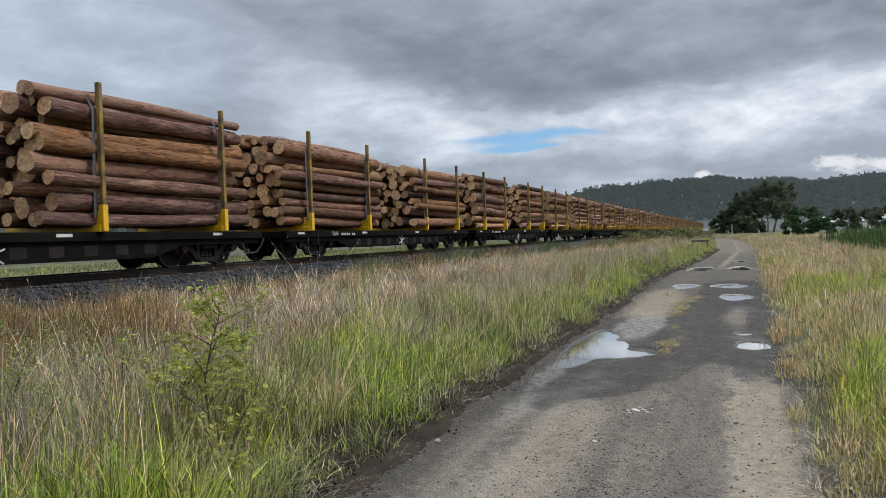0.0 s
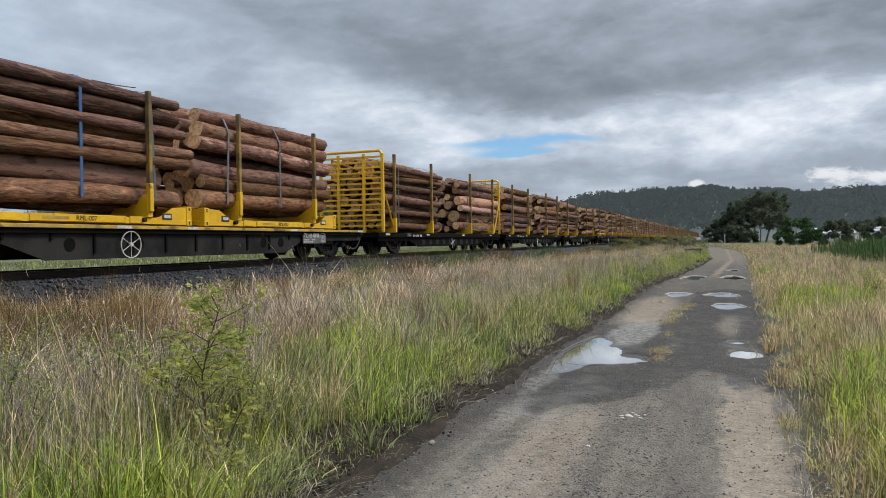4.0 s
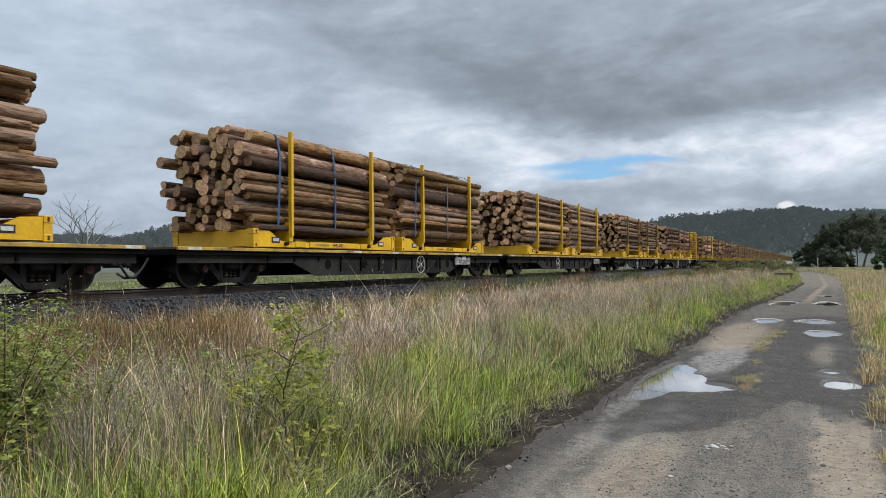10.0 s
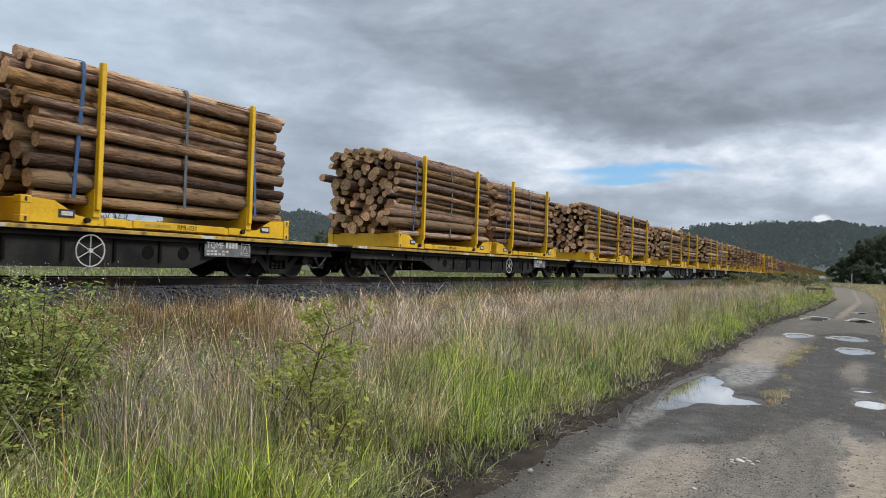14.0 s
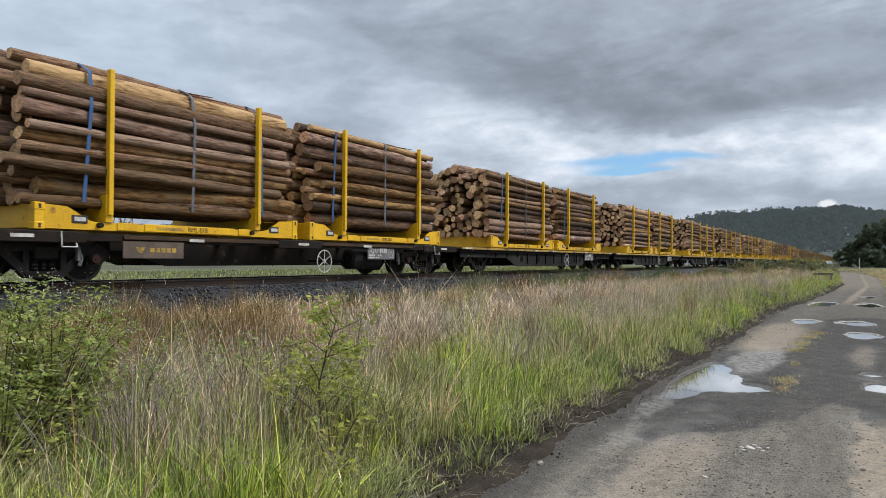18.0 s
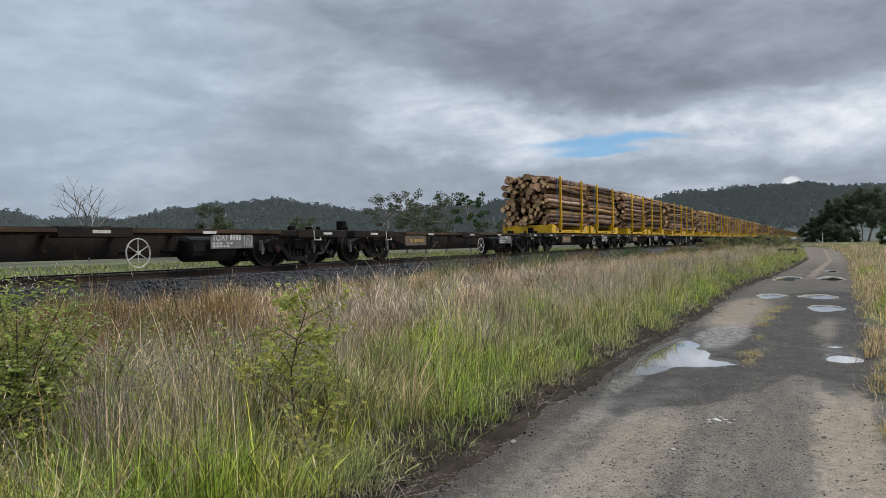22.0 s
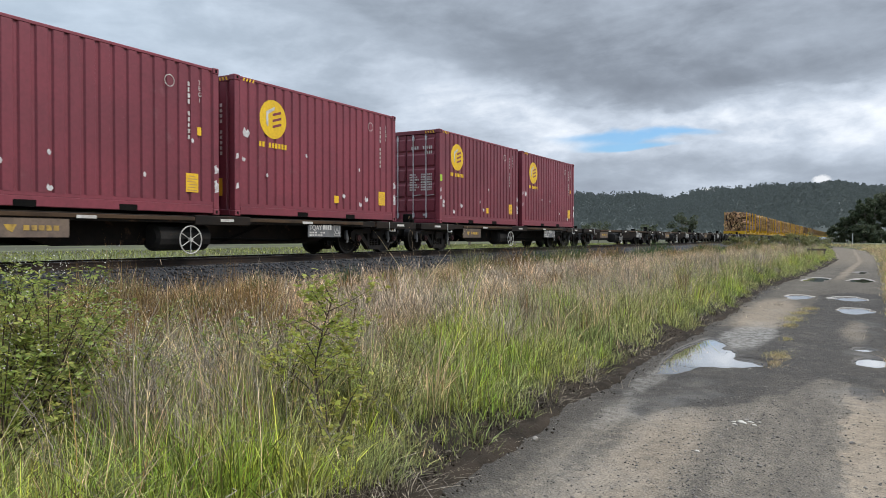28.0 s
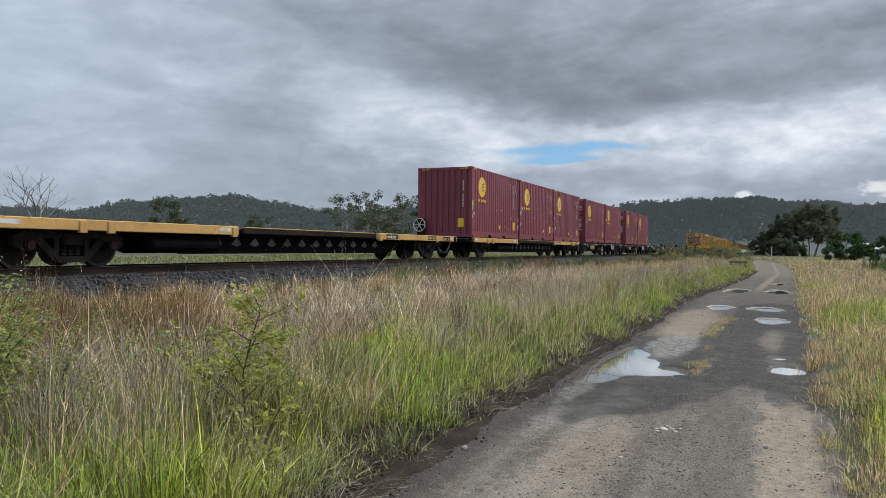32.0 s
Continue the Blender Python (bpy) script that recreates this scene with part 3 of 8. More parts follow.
    ring = G.m("MULTIPLY", ring, band(s.outputs[2], -0.029, 0.006, 0.004))
    col = G.mix(G.m("MULTIPLY", rim, 0.12), col, (0.270, 0.255, 0.228))
    col = G.mix(G.m("MULTIPLY", ring, 0.75), col, (0.46, 0.44, 0.41))
    col = G.mix(1.0, col, (1.0, 0.955, 0.885), "MULTIPLY")
    sc = G.n("ShaderNodeVectorMath", i0=col)
    sc.operation = "SCALE"
    sp = G.n("ShaderNodeSeparateColor", i0=speck).outputs[0]
    G.put(sc.inputs["Scale"], G.m("ADD", 0.52, G.m("ADD", G.m("MULTIPLY", n3, 0.60), G.m("MULTIPLY", sp, 0.30))))
    G.put(b.inputs["Base Color"], sc.outputs[0])
    b.inputs["Specular IOR Level"].default_value = 0.35
    pool = G.m("SUBTRACT", 1.0, G.ramp(s.outputs[2], -0.034, -0.014))
    film = G.m("MAXIMUM", G.m("MULTIPLY", silt_sheen, 0.8), pool)
    G.put(b.inputs["Roughness"], G.m("SUBTRACT", G.m("SUBTRACT", 0.94, G.m("MULTIPLY", wet, 0.18)), G.m("MULTIPLY", film, 0.56)))
    h = G.m("ADD", G.m("MULTIPLY", n3, 0.7), G.m("MULTIPLY", vor.outputs["Distance"], 0.8))
    calm = G.m("MAXIMUM", film, G.m("MULTIPLY", tan, 0.75))
    bp = G.n("ShaderNodeBump", Height=h, Strength=G.m("SUBTRACT", 0.85, G.m("MULTIPLY", calm, 0.72)), Distance=0.022)
    G.put(b.inputs["Normal"], bp.outputs[0])
    return m


M_ROAD = road_material()
M_WATER = bpy.data.materials.new("puddle_water")
M_WATER.use_nodes = True
_b = M_WATER.node_tree.nodes["Principled BSDF"]
_b.inputs["Base Color"].default_value = (0.11, 0.10, 0.085, 1)
_b.inputs["Roughness"].default_value = 0.03
_b.inputs["IOR"].default_value = 1.34
_b.inputs["Coat Weight"].default_value = 1.0
_b.inputs["Coat Roughness"].default_value = 0.02
_b.inputs["Coat IOR"].default_value = 1.6
_b.inputs["Specular IOR Level"].default_value = 1.0


# ---- building helpers ----
class Build:
    """Gathers simple solids into one mesh."""

    def __init__(self):
        self.v, self.f, self.mi = [], [], []

    def add(self, verts, faces, mi=0):
        k = len(self.v)
        self.v += [tuple(p) for p in verts]
        self.f += [tuple(k + i for i in f) for f in faces]
        self.mi += [mi] * len(faces)
        return self

    def box(self, x0, x1, y0, y1, z0, z1, bev=0.0, mi=0):
        if bev <= 0:
            vs = [(x, y, z) for z in (z0, z1) for y in (y0, y1) for x in (x0, x1)]
            return self.add(vs, [(0, 2, 3, 1), (4, 5, 7, 6), (0, 1, 5, 4), (2, 6, 7, 3), (0, 4, 6, 2), (1, 3, 7, 5)], mi)
        bev = min(bev, 0.45 * min(x1 - x0, y1 - y0, z1 - z0))
        vs, key = [], {}
        lim = ((x0, x1), (y0, y1), (z0, z1))
        for cx in (0, 1):
            for cy in (0, 1):
                for cz in (0, 1):
                    for a in range(3):
                        p = [lim[i][c] + (bev if c == 0 else -bev) for i, c in enumerate((cx, cy, cz))]
                        p[a] = lim[a][(cx, cy, cz)[a]]
                        key[cx, cy, cz, a] = len(vs)
                        vs.append(p)
        fs = []
        for a in range(3):
            b, c = (a + 1) % 3, (a + 2) % 3
            for s in (0, 1):
                loop = []
                for u, w in ((0, 0), (1, 0), (1, 1), (0, 1)):
                    k = [0, 0, 0]
                    k[a], k[b], k[c] = s, u, w
                    loop.append(key[k[0], k[1], k[2], a])
                fs.append(tuple(loop if s else loop[::-1]))
            for u in (0, 1):
                for w in (0, 1):
                    k0, k1 = [0, 0, 0], [0, 0, 0]
                    k0[a], k1[a] = 0, 1
                    k0[b] = k1[b] = u
                    k0[c] = k1[c] = w
                    fs.append((key[(*k0, b)], key[(*k1, b)], key[(*k1, c)], key[(*k0, c)]))
        for cx in (0, 1):
            for cy in (0, 1):
                for cz in (0, 1):
                    fs.append((key[cx, cy, cz, 0], key[cx, cy, cz, 1], key[cx, cy, cz, 2]))
        return self.add(vs, fs, mi)

    def tube(self, p, q, r, n=8, r2=None, mi=0, cap=True):
        p, q = Vector(p), Vector(q)
        d = (q - p).normalized()
        a = d.orthogonal().normalized()
        b = d.cross(a)
        r2 = r if r2 is None else r2
        ring = lambda c, rr: [c + (a * math.cos(2 * math.pi * i / n) + b * math.sin(2 * math.pi * i / n)) * rr for i in range(n)]
        fs = [(i, (i + 1) % n, n + (i + 1) % n, n + i) for i in range(n)]
        if cap:
            fs += [tuple(range(n - 1, -1, -1)), tuple(range(n, 2 * n))]
        return self.add(ring(p, r) + ring(q, r2), fs, mi)

    def path(self, pts, r, n=6, mi=0):
        for p, q in zip(pts, pts[1:]):
            self.tube(p, q, r, n, mi=mi)
        return self

    def prism(self, poly, axis, a0, a1, mi=0):
        """A flat outline pushed along an axis; poly in the two other axes, in order."""
        n = len(poly)
        o = [i for i in range(3) if i != axis]
        vs = []
        for a in (a0, a1):
            for p in poly:
                q = [0, 0, 0]
                q[axis], q[o[0]], q[o[1]] = a, p[0], p[1]
                vs.append(q)
        fs = [(i, (i + 1) % n, n + (i + 1) % n, n + i) for i in range(n)] + [tuple(range(n - 1, -1, -1)), tuple(range(n, 2 * n))]
        return self.add(vs, fs, mi)

    def ring(self, centre, axis, r0, r1, w, n=24, mi=0):
        """A flat hoop round an axis: radii r0 < r1, width w."""
        o = [i for i in range(3) if i != axis]
        vs, fs = [], []
        for i in range(n):
            c, s = math.cos(2 * math.pi * i / n), math.sin(2 * math.pi * i / n)
            for r, d in ((r0, -w / 2), (r1, -w / 2), (r1, w / 2), (r0, w / 2)):
                q = list(centre)
                q[axis] += d
                q[o[0]] += r * c
                q[o[1]] += r * s
                vs.append(q)
        for i in range(n):
            j = (i + 1) % n
            for k in range(4):
                fs.append((4 * i + k, 4 * j + k, 4 * j + (k + 1) % 4, 4 * i + (k + 1) % 4))
        return self.add(vs, fs, mi)

    def mesh(self, name, *materials, smooth=False):
        me = bpy.data.meshes.new(name)
        me.from_pydata(self.v, [], self.f)
        for m in materials:
            me.materials.append(m)
        me.polygons.foreach_set("material_index", self.mi)
        bm = bmesh.new()
        bm.from_mesh(me)
        bmesh.ops.recalc_face_normals(bm, faces=bm.faces)
        bm.to_mesh(me)
        bm.free()
        if smooth:
            me.polygons.foreach_set("use_smooth", [True] * len(me.polygons))
        return me


def part(name, build, material, parent, label="", at=None, smooth=False):
    """One mesh object under a thing or a part. build: a Build or a ready mesh."""
    mats = material if isinstance(material, (tuple, list)) else (material,)
    me = build if isinstance(build, bpy.types.Mesh) else build.mesh(name, *mats, smooth=smooth)
    ob = new(name, me)
    ob.parent = parent
    if at is not None:
        ob.matrix_basis = at
    if label:
        tagged(ob, label)
    return ob


def thing(name, label, category, group="", kind=""):
    return tagged(new(name), label, category, group, kind)


def fast_mesh(name, verts, quads, tris, *materials, smooth=False):
    """A mesh from numpy arrays."""
    me = bpy.data.meshes.new(name)
    quads = np.asarray(quads, np.int32).reshape(-1, 4)
    tris = np.asarray(tris, np.int32).reshape(-1, 3)
    me.vertices.add(len(verts))
    me.vertices.foreach_set("co", np.asarray(verts, np.float32).ravel())
    me.loops.add(quads.size + tris.size)
    me.loops.foreach_set("vertex_index", np.concatenate([quads.ravel(), tris.ravel()]))
    me.polygons.add(len(quads) + len(tris))
    start = np.concatenate([np.arange(len(quads)) * 4, quads.size + np.arange(len(tris)) * 3])
    me.polygons.foreach_set("loop_start", start.astype(np.int32))
    for m in materials:
        me.materials.append(m)
    me.update(calc_edges=True)
    if smooth:
        me.polygons.foreach_set("use_smooth", np.ones(len(me.polygons), bool))
    return me


def text_mesh(name, body, size, material):
    """Flat lettering as a mesh in the x-y plane, its lower left corner at the origin."""
    cu = bpy.data.curves.new(name, "FONT")
    cu.body, cu.size, cu.extrude = body, size, 0.002
    ob = bpy.data.objects.new(name, cu)
    me = bpy.data.meshes.new_from_object(ob)
    bpy.data.objects.remove(ob)
    me.materials.clear()
    me.materials.append(material)
    return me


# lettering stands on the near side of the train: reading along +y, facing +x
def side_text(name, body, size, material, parent, x, y, z, label=""):
    m = Matrix.Translation((x, y, z)) @ Matrix(((0, 0, 1, 0), (1, 0, 0, 0), (0, 1, 0, 0), (0, 0, 0, 1)))
    return part(name, text_mesh(name, body, size, material), material, parent, label, m)


rng = np.random.default_rng(7)
MOVERS = []


def ride(ob, u):
    """ob rides with the train, its origin u metres ahead of the datum."""
    ob.matrix_basis = pose(XC, train(0) + u, ZR)
    MOVERS.append((ob, u))
    return ob


# ---- ground ----
ROAD_L = ((-20, -2.15), (4, -2.22), (6, -2.26), (10.7, -2.26), (13.4, -2.17), (17, -2.13), (23, -2.26), (27, -2.08), (31, -1.72), (36, -1.50), (45, -1.05), (60, -0.62), (80, -0.9), (105, -1.9), (130, -4.5), (200, -15))
ROAD_R = ((-20, 0.3), (4, 0.38), (9, 0.47), (13, 0.56), (18, 0.69), (23, 0.82), (34, 1.08), (50, 1.50), (75, 1.9), (101, 1.6), (130, -0.6), (200, -11))


def edge(table, y):
    return np.interp(y, [a for a, _ in table], [b for _, b in table])


def soft(x, a, b):
    t = np.clip((x - a) / (b - a), 0, 1)
    return t * t * (3 - 2 * t)


def lumps(x, y, f, seed=0.0):
    """Cheap smooth noise, about -1 to 1."""
    return (np.sin(x * f * 1.3 + 1.7 * np.sin(y * f * 0.7 + seed) + seed) + np.sin(y * f * 1.1 + 1.3 * np.sin(x * f * 0.9 - seed) + 2.1 * seed)
            + 0.5 * np.sin((x + y) * f * 2.3 + seed * 3)) / 2.5


def height(x, y):
    """The ground without the road's own surface and without ballast."""
    l, r = edge(ROAD_L, y), edge(ROAD_R, y)
    bank = np.interp(x - l, [-40, -14, -9.5, -7.5, -5.5, -2.0, -0.35, 0.0], [0.30, 0.34, 0.42, 0.42, 0.36, 0.30, 0.17, 0.0])
    side = np.interp(x - r, [0.0, 0.5, 3.0, 12.0, 60.0], [0.0, 0.07, 0.13, 0.15, 0.0])
    z = np.where(x < l, bank, np.where(x > r, side, -0.08))
    off = np.where(x < l, l - x, np.where(x > r, x - r, 0))
    return z + soft(off, 0.1, 1.2) * 0.05 * lumps(x, y, 1.1, 0.4) - soft(np.hypot(x, y), 300, 900) * 1.0


def axis_lines(pieces):
    out = []
    for a, b, step in pieces:
        out += list(np.arange(a, b, step))
    return np.array(out + [pieces[-1][1]])


gx = axis_lines(((-2600, -400, 200), (-400, -100, 30), (-100, -16, 4), (-16, 6, 0.3), (6, 40, 3), (40, 400, 30), (400, 2600, 200)))
gy = axis_lines(((-800, -100, 100), (-100, -4, 8), (-4, 50, 0.4), (50, 140, 2.5), (140, 400, 20), (400, 3600, 200)))


def grid(name, X, Y, Z, material, smooth=True):
    n, m = X.shape
    i = np.arange(n * m).reshape(n, m)
    quads = np.stack([i[:-1, :-1], i[:-1, 1:], i[1:, 1:], i[1:, :-1]], -1).reshape(-1, 4)
    return fast_mesh(name, np.stack([X, Y, Z], -1).reshape(-1, 3), quads, [], material, smooth=smooth)


GX, GY = np.meshgrid(gx, gy)
ground = tagged(new("ground", grid("ground", GX, GY, height(GX, GY), M_SOIL)), "rough grassy ground reaching to the far hills", "ground", kind="structure")

# puddles: centre, half sizes, depth
PUDDLES = ((-1.42, 10.02, 0.52, 0.42, 0.06), (-1.90, 10.6, 0.27, 1.70, 0.07), (-1.70, 10.4, 0.32, 0.85, 0.06), (0.31, 10.88, 0.25, 0.40, 0.045), (0.20, 12.15, 0.17, 0.22, 0.03), (0.13, 18.5, 0.34, 0.92, 0.03),
           (-1.15, 22.2, 0.40, 0.85, 0.03), (-0.05, 22.2, 0.48, 0.95, 0.028), (0.34, 31.9, 0.50, 1.8, 0.03), (-1.08, 31.9, 0.48, 1.7, 0.03), (0.45, 39.5, 0.4, 1.6, 0.02))
WATER = -0.036


def road_z(x, y):
    l, r = edge(ROAD_L, y), edge(ROAD_R, y)
    s = (x - l) / (r - l)
    z = 0.012 * lumps(x, y, 1.7, 1.2) + 0.005 * lumps(x, y, 6.0, 2.2) + 0.003 * lumps(x, y, 17.0, 0.3)
    z = z + 0.018 * np.exp(-((s - 0.58) / 0.14) ** 2) - 0.010 * np.exp(-((s - 0.27) / 0.12) ** 2) - 0.010 * np.exp(-((s - 0.85) / 0.10) ** 2)
    for px, py, a, b, d in PUDDLES:
        q = ((x - px) / a) ** 2 + ((y - py) / b) ** 2 + (0.16 if py < 16 else 0.5) * lumps(x, y, 2.3, px) + (0.20 if py < 16 else 0.34) * lumps(x, y, 7.0, py) + 0.14 * lumps(x, y, 17.0, px)
        z = z - (d + 0.026) * (1 - soft(q, 0.45, 1.5))
    return z + 0.05 * soft(-s, -0.06, 0.02) + 0.02 * soft(s, 0.97, 1.03)


ry = axis_lines(((-8, 2, 0.5), (2, 16, 0.055), (16, 44, 0.11), (44, 200, 1.0)))
rs = np.linspace(-0.05, 1.05, 62)
RS, RY = np.meshgrid(rs, ry)
RX = edge(ROAD_L, RY) + RS * (edge(ROAD_R, RY) - edge(ROAD_L, RY)) + 0.06 * lumps(RS * 0 + 1, RY, 1.6, 0.8) * np.abs(RS - 0.5) * 2
road = tagged(new("road", grid("road", RX, RY, road_z(RX, RY), M_ROAD)), "potholed grey gravel road with tan wheel tracks", "road", kind="structure")
for k, (px, py, a, b, d) in enumerate(PUDDLES):
    bd = Build()
    n = 28
    bd.add([(px + 1.4 * a * math.cos(2 * math.pi * i / n), py + 1.4 * b * math.sin(2 * math.pi * i / n), WATER - 0.0015 * (k in (1, 7)) - 0.003 * (k == 2)) for i in range(n)], [tuple(range(n))])
    tagged(new("puddle", bd.mesh("puddle", M_WATER)), "shallow rain puddle on the gravel road", "puddle", "puddles on the road", "structure")


# ---- loose stones ----
def stones(name, P, size, material):
    """Angular stones, eight faces each, at the points P."""
    n = len(P)
    base = np.array([(1, 0, 0), (0, 1, 0), (-1, 0, 0), (0, -1, 0), (0, 0, 1), (0, 0, -1)], float)
    v = base[None] * (size[:, None, None] * rng.uniform(0.55, 1.25, (n, 6, 1))) + size[:, None, None] * rng.uniform(-0.25, 0.25, (n, 6, 3))
    a = rng.uniform(0, 6.28, n)
    c, s = np.cos(a)[:, None], np.sin(a)[:, None]
    tilt = rng.uniform(-0.7, 0.7, n)
    ct, st = np.cos(tilt)[:, None], np.sin(tilt)[:, None]
    x, y, z = v[..., 0], v[..., 1], v[..., 2] * 0.75
    y, z = y * ct - z * st, y * st + z * ct
    v = np.stack([x * c - y * s, x * s + y * c, z], -1) + P[:, None]
    f = np.array([(0, 1, 4), (1, 2, 4), (2, 3, 4), (3, 0, 4), (1, 0, 5), (2, 1, 5), (3, 2, 5), (0, 3, 5)])
    return fast_mesh(name, v.reshape(-1, 3), [], (np.arange(n)[:, None, None] * 6 + f[None]).reshape(-1, 3), material)


BTOP = ZR - 0.165


def ballast_z(dx):
    return np.interp(np.abs(dx), [0, 1.40, 2.75, 3.1], [BTOP, BTOP, 0.42, 0.28])


by = axis_lines(((-60, -5, 5), (-5, 45, 0.25), (45, 700, 8)))
bx = np.concatenate([np.linspace(-3.1, -1.4, 14), np.linspace(-1.2, 1.2, 9), np.linspace(1.4, 3.1, 14)])
BX, BY = np.meshgrid(bx, by)
BZ = ballast_z(BX) + 0.025 * lumps(BX, BY, 4.0, 0.7) * (np.abs(BX) < 3) * (BY < 60) - 0.012
ballast = tagged(new("ballast", grid("ballast", BX + XC, BY, BZ, M_BALLAST)), "raised bed of blue-grey railway ballast", "ballast", kind="structure")
n = 12500
P = np.stack([rng.uniform(0.3, 2.9, n), 3.5 + 36 * rng.uniform(0, 1, n) ** 1.4, np.zeros(n)], -1)
P[:, 2] = ballast_z(P[:, 0]) + rng.uniform(-0.012, 0.016, n)
keep = (np.abs(P[:, 0] - 0.533) > 0.07)
P = P[keep] + [XC, 0, 0]
tagged(new("ballast_stones", stones("ballast_stones", P, rng.uniform(0.024, 0.052, len(P)), M_STONE)), "loose angular blue-grey ballast stones beside the rails", "stones", kind="stuff")
n = 26000
y = 3.0 + 22 * rng.uniform(0, 1, n) ** 1.8
s = rng.uniform(-0.02, 1.02, n)
s = np.where(rng.uniform(0, 1, n) < 0.4, np.clip(rng.normal(0.58, 0.13, n), -0.05, 1), s)
x = edge(ROAD_L, y) + s * (edge(ROAD_R, y) - edge(ROAD_L, y))
P = np.stack([x, y, road_z(x, y) + 0.001], -1)
P = P[P[:, 2] > WATER + 0.004]
tagged(new("road_gravel", stones("road_gravel", P, 0.003 + 0.012 * rng.uniform(0, 1, len(P)) ** 4, M_PEBBLE)), "scattered loose gravel on the road", "gravel", kind="stuff")


def rock(name, label, x, y, size, flat=0.5, material=M_PAPER):
    bm = bmesh.new()
    bmesh.ops.create_icosphere(bm, subdivisions=2, radius=1)
    for v in bm.verts:
        k = 1 + 0.35 * noise.noise(v.co * 1.7 + Vector((x * 7, y * 3, 0)))
        v.co = Vector((v.co.x * k * size, v.co.y * k * size * 0.7, v.co.z * k * size * flat))
    me = bpy.data.meshes.new(name)
    bm.to_mesh(me)
    bm.free()
    me.materials.append(material)
    ob = tagged(new(name, me), label, "stone")
    ob.matrix_basis = pose(x, y, float(road_z(np.array(x), np.array(y))) + size * flat * 0.45, 0, 0, 40 * x)
    return ob


for dx, dy, size in ((0, 0, 0.040), (0.06, 0.05, 0.028), (-0.07, 0.03, 0.024), (0.10, -0.03, 0.022), (0.02, 0.13, 0.022), (-0.05, -0.08, 0.020), (0.13, 0.08, 0.016), (-0.02, 0.07, 0.03)):
    rock("stone", "pale flat flake of crumbled stone lying on the road", -0.80 + dx, 6.58 + dy, size, 0.22)
rock("stone", "small white stone lying on the road", -0.99, 5.55, 0.022, 0.4)
rock("stone", "grey stone lying at the road edge", -2.16, 5.26, 0.035, 0.6, M_PEBBLE)
rock("stone", "dark pebble lying on the road", 0.02, 6.4, 0.022, 0.6, M_PEBBLE)
rock("stone", "dark pebble lying on the road", -0.55, 5.4, 0.018, 0.6, M_PEBBLE)


# ---- railway track ----
def rail(side):
    bd = Build()
    h = 0.14
    prof = [(-0.06, -h), (0.06, -h), (0.06, -h + 0.012), (0.012, -h + 0.03), (0.012, -0.04), (0.032, -0.03), (0.032, -0.006), (0.024, 0), (-0.024, 0), (-0.032, -0.006), (-0.032, -0.03), (-0.012, -0.04), (-0.012, -h + 0.03), (-0.06, -h + 0.012)]
    bd.prism([(XC + side * 0.5495 + px, ZR + pz) for px, pz in prof], 1, -70, 760)
    bd.box(XC + side * 0.5495 - 0.022, XC + side * 0.5495 + 0.022, -70, 760, ZR - 0.001, ZR + 0.0015, mi=1)
    return tagged(new("rail", bd.mesh("rail", M_RAIL, M_RAILTOP)), "rusty steel rail with a polished running head", "rail", "rails of the track", "structure")


for side in (-1, 1):
    rail(side)
sleeper_mesh = Build().box(-1.02, 1.02, -0.115, 0.115, -0.13, 0, 0.012).mesh("sleeper", M_SLEEPER)
sleepers = tagged(new("track_sleepers"), "row of grey timber sleepers under the rails", "sleepers", kind="structure")
for i in range(150):
    part("sleeper", sleeper_mesh, M_SLEEPER, sleepers, at=pose(XC + 0.02 * math.sin(i * 2.3), -4 + i * 0.66, ZR - 0.142, 0, 0, math.sin(i * 1.7)))

# ---- bogies and running gear ----
WHEEL_R = 0.41


def wheelset_mesh():
    bd = Build()
    bd.tube((-0.95, 0, 0), (0.95, 0, 0), 0.075, 8)
    for s in (-1, 1):
        bd.tube((s * 0.47, 0, 0), (s * 0.60, 0, 0), WHEEL_R, 18)
        bd.tube((s * 0.46, 0, 0), (s * 0.50, 0, 0), WHEEL_R + 0.028, 18, cap=False)
        bd.ring((s * 0.602, 0, 0), 0, WHEEL_R - 0.05, WHEEL_R - 0.004, 0.02, 18, 1)
        bd.tube((s * 0.60, 0, 0), (s * 0.63, 0, 0), 0.13, 10)
        bd.tube((s * 0.93, 0, 0), (s * 0.965, 0, 0), 0.05, 8)
        for k in range(4):
            a = k * math.pi / 2
            bd.tube((s * 0.598, 0.24 * math.cos(a), 0.24 * math.sin(a)), (s * 0.606, 0.24 * math.cos(a), 0.24 * math.sin(a)), 0.04, 5)
    return bd.mesh("wheelset", M_WHEEL, M_TYRE)


